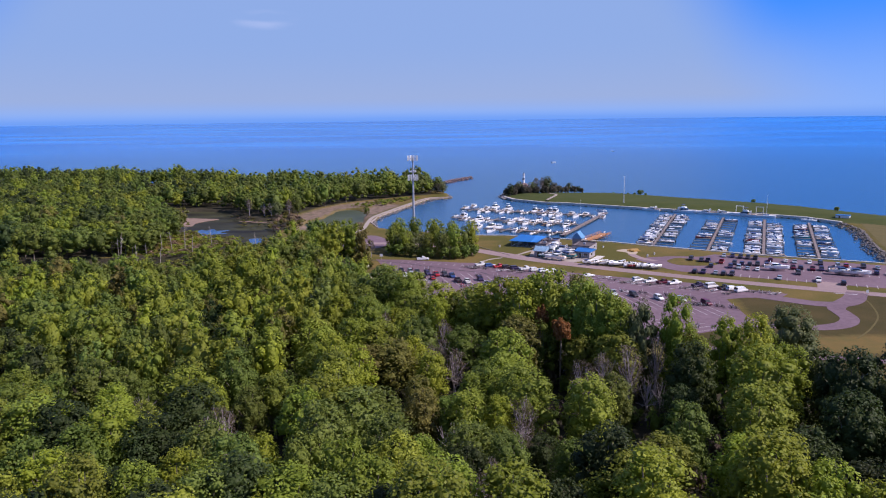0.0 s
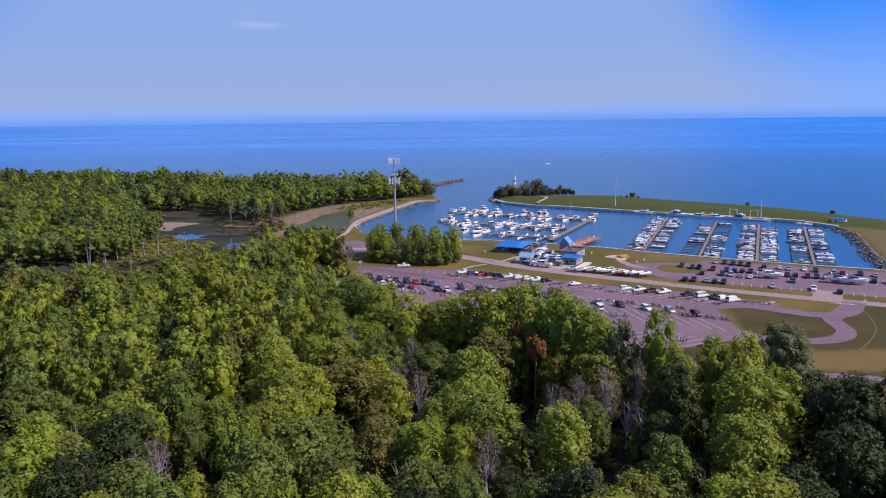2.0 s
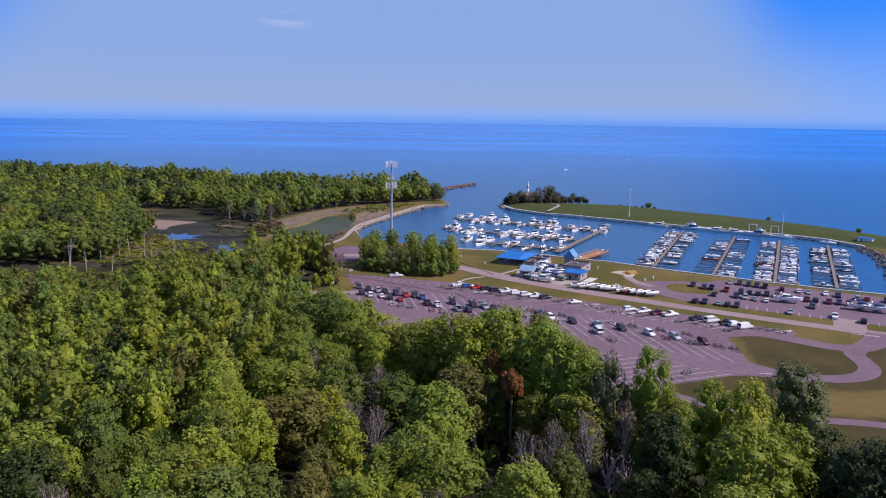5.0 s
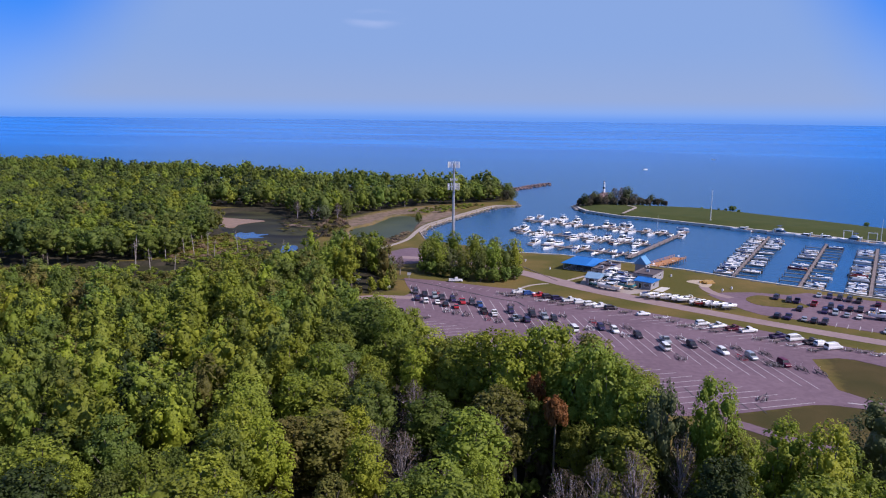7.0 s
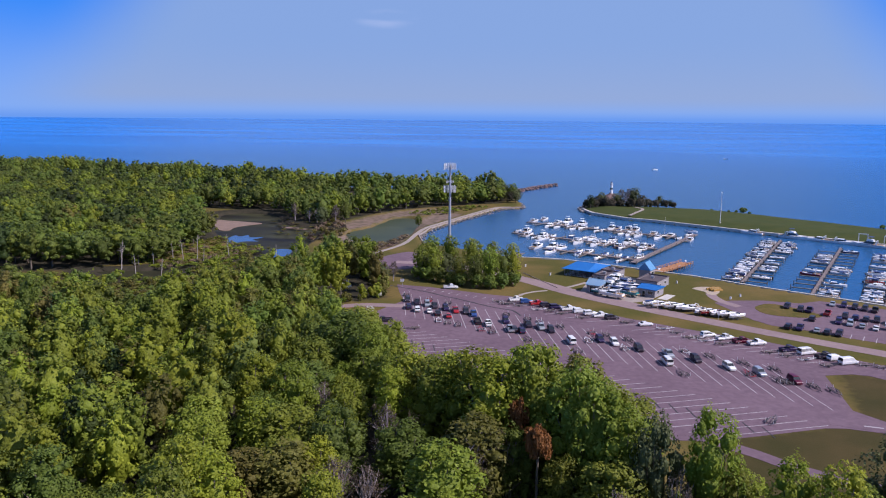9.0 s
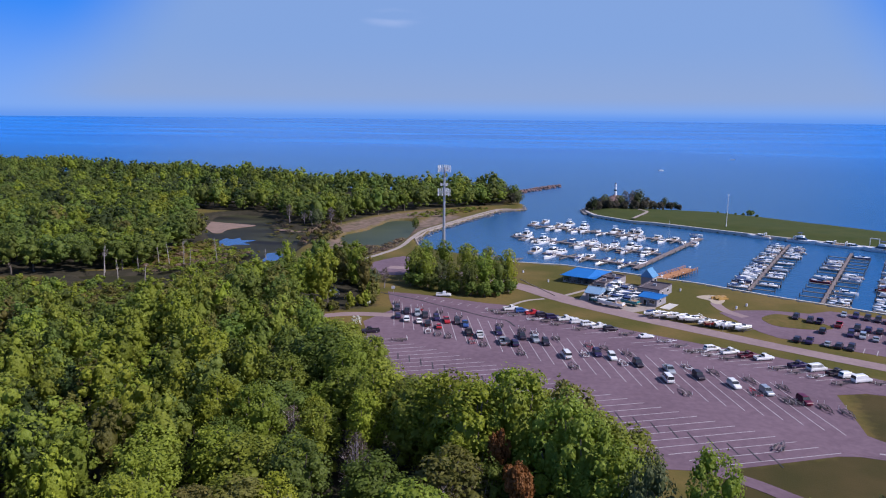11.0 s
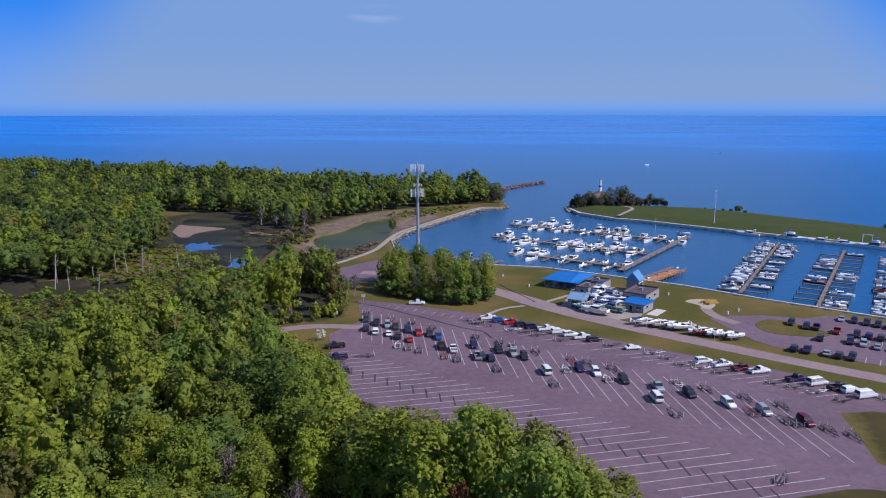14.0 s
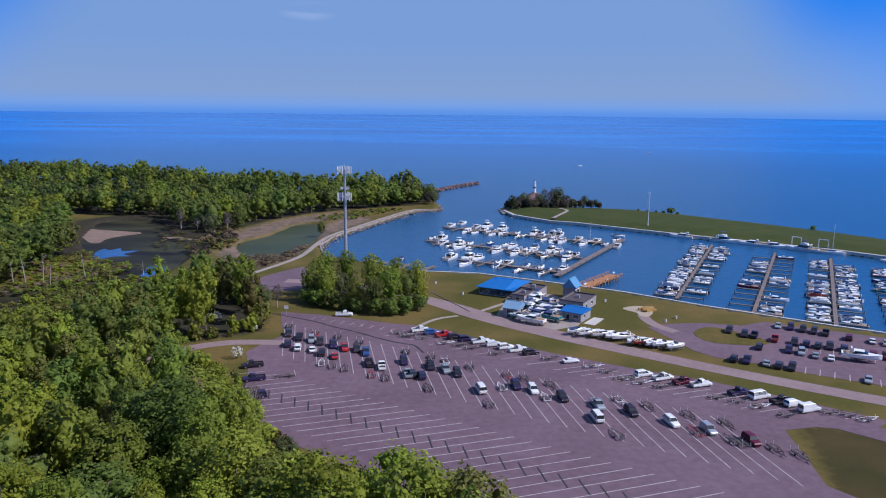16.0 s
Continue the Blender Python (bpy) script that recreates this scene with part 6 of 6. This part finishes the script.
def rocks(name, pts, width, n, size, material, label, top=0.4, seed=1):
    """Tumbled rocks heaped along a line, as one lot that nobody could count."""
    r = np.random.default_rng(seed)
    bm = bmesh.new()
    bmesh.ops.create_icosphere(bm, subdivisions=1, radius=1.0)
    base = np.array([tuple(v.co) for v in bm.verts])
    tri = np.array([[v.index for v in f.verts] for f in bm.faces])
    bm.free()
    seg = np.array(pts, float)
    lens = np.hypot(*np.diff(seg, axis=0).T)
    vs, fs = [], []
    for k in range(n):
        j = r.choice(len(lens), p=lens / lens.sum())
        d = (seg[j + 1] - seg[j]) / lens[j]
        u = r.normal() * 0.45
        p = seg[j] + d * r.uniform(0, lens[j]) + np.array([-d[1], d[0]]) * u * width
        s = size * r.uniform(0.5, 1.4)
        z = top * (1 - abs(u)) - 1.3 * abs(u) - s * 0.3
        v = base * r.uniform(0.7, 1.2, (len(base), 1)) * (s, s * r.uniform(0.6, 1), s * 0.65)
        a = r.uniform(0, 6.28)
        v = np.stack([v[:, 0] * math.cos(a) - v[:, 1] * math.sin(a) + p[0], v[:, 0] * math.sin(a) + v[:, 1] * math.cos(a) + p[1], v[:, 2] + z], 1)
        vs.append(v)
        fs.append(tri + k * len(base))
    tagged(new(name, mesh_arrays(name, np.concatenate(vs), np.concatenate(fs), material)), label, "rocks", "", "stuff")


rocks("rock_jetty", [(-2, 645), (3, 672), (20, 706), (36, 735)], 5, 330, 1.15, REDROCK, "rust-brown rock jetty reaching into the lake", 0.9, 2)
rocks("rock_mole", [(66, 582), (72, 615), (79, 654)], 6, 260, 1.2, REDROCK, "rust-brown rock mole under the harbour light", 1.2, 3)
rocks("rock_bank", [(184, 288), (198, 327), (218, 373), (222, 398)], 6, 700, 0.62, ROCK, "grey rock revetment on the basin's east bank", 0.3, 4)
rocks("rock_toe", [(-33, 404), (-36, 425), (-33, 450), (-26, 474), (-2, 546), (12, 556), (9, 585)], 2.6, 520, 0.55, ROCK, "pale rocks along the foot of the seawall", -0.5, 5)
rocks("rock_tip", [(60, 531), (52, 550), (53, 572), (68, 583)], 4, 160, 1.0, ROCK, "rocks round the tip of the breakwater", 0.2, 6)


# ---- masts and lights ----
def cell_tower(x, y):
    root = thing("cell_tower", pose(x, y, 0), "tall grey steel monopole with three antenna rings", "tower")
    bm = bmesh.new()
    tube(bm, (0, 0, 0), (0, 0, 20), 0.72, 0.52, 14)
    tube(bm, (0, 0, 19.9), (0, 0, 41.8), 0.52, 0.32, 14)
    part("pole", bm, STEEL, root, smooth=False)
    part("footing", tubed((0, 0, -0.3), (0, 0, 0.35), 1.5, 1.4, 16), CONCRETE, root)
    for z, rad, n, size in ((41.3, 2.8, 4, 2.5), (32.6, 2.8, 4, 2.7), (35.4, 1.8, 2, 0.9)):
        bm = bmesh.new()
        c = [Vector((rad * math.cos(a), rad * math.sin(a), z)) for a in [radians(90 + 120 * k) for k in range(3)]]
        for k in range(3):
            tube(bm, c[k], c[(k + 1) % 3], 0.07, 0.07, 5)
            tube(bm, (0, 0, z), c[k], 0.06, 0.06, 5)
        frame_ = part("antenna_frame", bm, STEEL, root)
        for k in range(3):
            p, q = c[k], c[(k + 1) % 3]
            d = (q - p).normalized()
            deg = math.degrees(math.atan2(d.y, d.x))
            for j in range(n):
                g = p.lerp(q, (j + 0.5) / n)
                part("antenna", boxed(-0.17, 0.17, -0.2, -0.06, -size / 2, size / 2, m=pose(g.x, g.y, g.z, 0, 0, deg)), PLASTIC, frame_)
    part("lightning_rod", tubed((0, 0, 41.8), (0, 0, 43.4), 0.05, 0.02, 6), STEEL, root)
    part("equipment_cabinet", boxed(2.2, 4.2, -1, 1, 0, 2.2), BLOCK, root)


cell_tower(-9.4, 337)


def mast(x, y, z, h):
    root = thing("light_mast", pose(x, y, z), "tall slender pale steel light mast on the dyke", "mast")
    part("pole", tubed((0, 0, -0.5), (0, 0, h), 0.24, 0.12, 9), PLASTIC, root)
    part("base", tubed((0, 0, -0.3), (0, 0, 0.4), 0.5, 0.45, 10), CONCRETE, root)
    part("lamp", boxed(-0.5, 0.5, -0.2, 0.2, h - 0.1, h + 0.25), PLASTIC, root)


mast(126.9, 493.5, 1.3, 17.3)


def harbour_light(x, y):
    root = thing("harbour_light", pose(x, y, 0.6), "small white harbour light tower on rocks", "lighthouse")
    part("tower", tubed((0, 0, -1), (0, 0, 7.4), 1.2, 0.85, 12), WHITE, root)
    part("gallery", tubed((0, 0, 7.3), (0, 0, 7.6), 1.3, 1.3, 12), BLOCK, root)
    part("lantern", tubed((0, 0, 7.6), (0, 0, 9.0), 0.7, 0.7, 10), WHITE, root)
    part("band", tubed((0, 0, 3.4), (0, 0, 4.6), 1.06, 1.0, 12), GLASS, root)
    part("cap", tubed((0, 0, 9.0), (0, 0, 9.7), 0.8, 0.1, 10), DARKROOF, root)


harbour_light(78.3, 652)


# ---- buildings ----
def walls(root, x0, x1, y0, y1, h, material, t=0.2):
    for q in ((x0, x1, y0, y0 + t), (x0, x1, y1 - t, y1), (x0, x0 + t, y0 + t + 0.003, y1 - t - 0.003), (x1 - t, x1, y0 + t + 0.003, y1 - t - 0.003)):
        part("wall", boxed(*q, 0, h), material, root)


def opening(root, name, x, y, z0, z1, w, face):
    """A door or window with frame, set on the face -y ('s') or +x ('e') of a wall."""
    m = pose(x, y, 0, 0, 0, {"s": 0, "e": 90, "w": -90, "n": 180}[face])
    fr = part(name, boxed(-w / 2, w / 2, -0.06, 0.02, z0, z1, m=m), PLASTIC, root)
    part("pane", boxed(-w / 2 + 0.1, w / 2 - 0.1, -0.09, -0.05, z0 + 0.1, z1 - 0.1, m=m), GLASS, fr)


def gable_roof(root, x0, x1, y0, y1, eave, ridge, material, over=0.5, hip=0.0):
    """Two slopes (and hips) in one-metre metal panels; the ridge runs along x."""
    xa, xb, ya, yb, ym = x0 - over, x1 + over, y0 - over, y1 + over, (y0 + y1) / 2
    roof = part("roof", loft(bmesh.new(), [[(x, ya, eave - 0.12), (x, ya, eave), (x, ym, z), (x, yb, eave), (x, yb, eave - 0.12)] for x, z in ((xa, ridge if not hip else eave + 0.02), (xa + hip + 0.01, ridge), (xb - hip - 0.01, ridge), (xb, ridge if not hip else eave + 0.02))]), material, root)
    n = int((xb - xa - 2 * hip) / 0.9)
    rib = bmesh.new()
    for k in range(n):
        x = xa + hip + 0.45 + k * 0.9
        for y in (ya, yb):
            loft(rib, [[(x - 0.04, y, eave + 0.004), (x + 0.04, y, eave + 0.004), (x, y, eave + 0.06)], [(x - 0.04, ym, ridge + 0.004), (x + 0.04, ym, ridge + 0.004), (x, ym, ridge + 0.06)]])
    part("seam", rib, material, roof)
    part("ridge_cap", boxed(xa + hip, xb - hip, ym - 0.14, ym + 0.14, ridge - 0.03, ridge + 0.07), material, roof)


def pavilion():
    root = thing("pavilion", pose(35.2, 338.6, 0, 0, 0, -25), "open picnic pavilion with a blue metal roof", "building")
    part("floor_slab", boxed(0, 12.4, 0.4, 15.6, -0.1, 0.12), CONCRETE, root)
    gable_roof(root, 0, 12.2, 0, 15.7, 2.7, 4.5, BLUEROOF, 0.7, 3.0)
    for x in (0.3, 4.2, 8.1, 12.0):
        for y in (0.3, 5.4, 10.4, 15.4):
            part("post", boxed(x - 0.14, x + 0.14, y - 0.14, y + 0.14, 0.12, 2.6), BLOCK, root)
    part("wall", boxed(4.4, 12.0, 5.6, 5.8, 0.12, 2.6), BLOCK, root)
    part("wall", boxed(4.4, 12.0, 13, 13.2, 0.12, 2.6), BLOCK, root)
    for k in range(5):
        t = part("picnic_table", boxed(0.9 + 2.3 * k, 2.5 + 2.3 * k, 1.6, 2.4, 0.72, 0.8), DOCK, root)
        part("bench", boxed(0.9 + 2.3 * k, 2.5 + 2.3 * k, 1.05, 1.3, 0.13, 0.48), DOCK, t)
        part("leg", boxed(1.5 + 2.3 * k, 1.9 + 2.3 * k, 1.8, 2.2, 0.12, 0.72), DOCK, t)


def flat_building(name, x, y, deg, w, d, h, label, doors, windows):
    root = thing(name, pose(x, y, 0, 0, 0, deg), label, "building")
    walls(root, 0, w, 0, d, h, BLOCK)
    part("roof", boxed(0.2, w - 0.2, 0.2, d - 0.2, h - 0.35, h - 0.15), DARKROOF, root)
    for q in ((-0.1, w + 0.1, -0.1, 0.22), (-0.1, w + 0.1, d - 0.22, d + 0.1), (-0.1, 0.22, 0.224, d - 0.224), (w - 0.22, w + 0.1, 0.224, d - 0.224)):
        part("parapet", boxed(*q, h, h + 0.3), DARKROOF, root)
    part("roof_vent", boxed(w * 0.4, w * 0.4 + 1.1, d * 0.5, d * 0.5 + 0.9, h - 0.15, h + 0.7), STEEL, root)
    for face, u in doors:
        opening(root, "door", *((u, 0) if face == "s" else (w, u)), 0.02, 2.1, 1.1, face)
    for face, u in windows:
        opening(root, "window", *((u, 0) if face == "s" else (w, u)), 1.2, 2.3, 1.6, face)
    return root


pavilion()
block = flat_building("marina_office", 60.5, 321.2, -28, 7.8, 12.2, 3.0, "flat-roofed grey block marina office", (("s", 2), ("e", 3)), (("s", 5.2), ("e", 8)))
shed = flat_building("boat_shed", 46.0, 327.3, -26, 4.2, 8.6, 2.9, "flat-roofed grey block boat shed", (("e", 3),), (("s", 2), ("e", 6)))
flat_building("store", 49.2, 336.6, -28, 6.6, 7, 3.0, "low flat-roofed grey store", (), (("s", 4),))


def gable_tower():
    root = thing("gable_house", pose(66.9, 332.6, 0, 0, 0, 63), "tall narrow lookout house with a steep blue gable roof", "building")
    walls(root, 0, 4.8, 0, 4.2, 4.2, BLOCK)
    gable_roof(root, 0, 4.8, 0, 4.2, 4.2, 7.0, mat("light_blue_roof", (0.07, 0.22, 0.40), (0.10, 0.27, 0.46), 0.4, 0.5), 0.35)
    for x in (-0.04, 4.72):
        part("gable_wall", loft(bmesh.new(), [[(x + k, 0, 4.2), (x + k, 4.2, 4.2), (x + k, 2.1, 6.75)] for k in (0.06, 0.12)]), BLOCK, root)
    opening(root, "window", 2.7, 0, 2.0, 3.4, 2.2, "s")


def kiosk():
    root = thing("kiosk", pose(60.0, 309.3, 0, 0, 0, -31), "small kiosk with pale walls and a blue metal roof", "building")
    walls(root, 0, 6.0, 0, 7.4, 2.8, BLOCK)
    gable_roof(root, 0, 6.0, 0, 7.4, 2.8, 3.7, BLUEROOF, 0.5)
    opening(root, "door", 2.0, 0, 0.02, 2.1, 1.2, "s")
    opening(root, "window", 4.4, 0, 1.0, 2.2, 2.0, "s")
    opening(root, "window", 6.0, 2.6, 1.0, 2.2, 1.4, "e")


def house():
    root = thing("boat_house", pose(42.6, 311.4, 0, 0, 0, -24), "small blue-grey gabled boat house", "building")
    walls(root, 0, 4.6, 0, 6.4, 2.8, BLOCK)
    gable_roof(root, 0, 4.6, 0, 6.4, 2.8, 4.4, mat("pale_blue_roof", (0.16, 0.28, 0.42), (0.2, 0.33, 0.47), 0.4, 0.5), 0.4)
    opening(root, "door", 2.3, 0, 0.02, 2.5, 2.4, "s")
    opening(root, "window", 4.6, 3.4, 1.2, 2.2, 1.3, "e")


gable_tower()
kiosk()
house()
sheet("pavement_kiosk", [(65.9, 305.5), (68.8, 303.8), (72.8, 311.0), (70.0, 312.4)], 0.08, CONCRETE, label="pale concrete slab beside the kiosk")


def cradle(ob_m, ln):
    """Timber blocks and stands under a boat ashore."""
    root = thing("boat_stand", ob_m, "steel and timber stands under a boat ashore", "stand", "boat stands")
    for x in (-ln * 0.3, ln * 0.15):
        part("block", boxed(x - 0.2, x + 0.2, -0.5, 0.5, 0, 0.42), DOCK, root)
        for y in (-1.0, 1.0):
            part("prop", tubed((x, y * 1.25, 0), (x, y * 0.9, 0.8), 0.06, 0.06, 5), STEEL, root)


r = random.Random(77)
YARD = "50.4,304.5e 51.4,314.6c 52.8,310e 55.6,308.4e 53.6,328c 56.2,323.4e 58.8,319.4r 53,319.4c 57,327r 57.6,315.2r 46.8,308r"
for word in YARD.split():
    x, y = (float(q) for q in word[:-1].split(","))
    kind = {"e": "express", "c": "cruiser", "r": "runabout"}[word[-1]]
    deg = r.choice((-24, 156, -35)) + r.uniform(-14, 14)
    boat(kind, "white" if r.random() < 0.8 else r.choice(("navy", "teal")), r.random() < 0.4, pose(x, y, 0.88, 0, 0, deg), "boats ashore in the yard", "propped ashore in the boatyard")
    cradle(pose(x, y, 0.03, 0, 0, deg), 9 if kind != "runabout" else 6)
for k, (x, y) in enumerate(((62.6, 294.7), (65.6, 293), (69.3, 292), (72, 290.6), (74.2, 289.6), (76.9, 286.8), (79.2, 286), (81.4, 285), (83.8, 284.2), (86.4, 282.6))):
    deg = 22 + r.uniform(-6, 6) + (180 if k == 4 else 0)
    kind = ("runabout", "express", "express", "runabout", "express", "runabout", "express", "runabout", "runabout", "runabout")[k]
    boat(kind, "white" if k != 6 else "red", k == 0, pose(x, y, 1.0, 0, 0, deg) @ Matrix.Diagonal((0.76, 0.62, 0.7, 1) if kind == "express" else (0.88, 0.78, 0.85, 1)), "boats on trailers by the road", "on a trailer beside the road")
    trailer(pose(x + 0.4, y + 0.15, 0.02, 0, 0, deg), "steel", "under a boat beside the road")
for x, y, deg in ((131, 277, -25), (151.4, 268, -25), (155.5, 265.4, -25)):
    boat("express", "white", x > 140, pose(x, y, 1.14, 0, 0, deg), "boats on trailers by the road", "on a trailer")
    trailer(pose(x, y, 0.06, 0, 0, deg), "steel", "under a boat in the car park")


# ---- small things ----
def boat_lift(x, y):
    root = thing("boat_lift", pose(x, y, 0.35, 0, 0, -33), "white steel portal boat lift on the wall", "lift", "boat lifts")
    for u in (-2.0, 2.0):
        part("leg", boxed(u - 0.14, u + 0.14, -0.14, 0.14, 0, 3.6), PLASTIC, root)
    part("crossbeam", boxed(-2.2, 2.2, -0.16, 0.16, 3.6, 3.95), PLASTIC, root)


boat_lift(185, 444.5)
boat_lift(194.5, 438.2)
box_ = thing("dock_shed", pose(226, 412, 0.1, 0, 0, -40), "small white dock shed with a blue roof", "shed")
walls(box_, 0, 7, 0, 3.5, 2.2, PLASTIC)
part("roof", boxed(-0.3, 7.3, -0.3, 3.8, 2.2, 2.4), BLUEROOF, box_)
opening(box_, "door", 2, 0, 0.02, 2.0, 1.0, "s")


def timber_stack(x, y):
    root = thing("timber_stack", pose(x, y, 0.06, 0, 0, 35), "loose stack of orange-yellow timber beams on bare soil", "timber")
    r = random.Random(3)
    for k in range(11):
        a = radians(r.uniform(-16, 16))
        z = 0.0 if k < 6 else 0.42
        part("beam", boxed(-2.2, 2.2, -0.2, 0.2, z, z + 0.4, m=pose(r.uniform(-0.8, 0.8), (k % 6) * 0.62 - 1.6 + (0.3 if k >= 6 else 0), 0, 0, 0, math.degrees(a) * (0.4 if k < 6 else 1))), YELLOW, root)


timber_stack(88, 322)


def sign(x, y, h, w, label):
    root = thing("sign", pose(x, y, 0.04), label, "sign", "signs")
    part("post", tubed((0, 0, 0), (0, 0, h), 0.06, 0.06, 6), STEEL, root)
    part("board", boxed(-w / 2, w / 2, -0.08, -0.05, h - 0.9, h + 0.1), PLASTIC, root)


sign(-22.6, 308.5, 2.6, 1.3, "white notice board on a post")
sign(80.5, 281, 2.6, 0.9, "white sign on a post by the road")
sign(141, 234, 2.4, 0.8, "white road sign on the grass")


def bin_(x, y):
    root = thing("litter_bin", pose(x, y, 0.03), "round white litter bin", "bin", "litter bins")
    part("drum", tubed((0, 0, 0), (0, 0, 0.9), 0.32, 0.34, 10), PLASTIC, root)
    part("lid", tubed((0, 0, 0.9), (0, 0, 1.0), 0.35, 0.2, 10), BLOCK, root)


for x, y in ((76.5, 331), (20, 352), (90.5, 309), (94.6, 313), (30, 337)):
    bin_(x, y)


def blossom_shrub(x, y, s, seed):
    v, f, lobes = crown_arrays(seed, 1.6 * s, 2.6 * s, 0.3, 6, 90, 0.3, False, 1, True)
    root = thing("blossom_shrub", pose(x, y, 0), "white-blossomed shrub at the wood's edge", "shrub", "white shrubs")
    part("stem", trunk_bm(lobes, 2.6 * s, 0.4, 1.6 * s, seed), BARK, root)
    crown = new("crown", mesh_arrays("crown", v, f, BLOSSOM))
    crown.parent = root


blossom_shrub(-40, 297, 1.4, 3)
blossom_shrub(-24.5, 268, 1.2, 4)
blossom_shrub(-27, 291, 0.7, 5)


def timber_kerb():
    root = thing("timber_kerb", Matrix(), "low reddish timber kerb beside the road", "kerb")
    line = [Vector(p) for p in ((19.6, 339.4), (23, 333), (26.6, 326.6), (29.8, 320.8), (32.6, 315.6))]
    for a, b in zip(line, line[1:]):
        d = b - a
        part("beam", boxed(0.05, d.length - 0.05, -0.1, 0.1, 0.0, 0.2, m=pose(a.x, a.y, 0, 0, 0, math.degrees(math.atan2(d.y, d.x)))), DOCK, root)


timber_kerb()
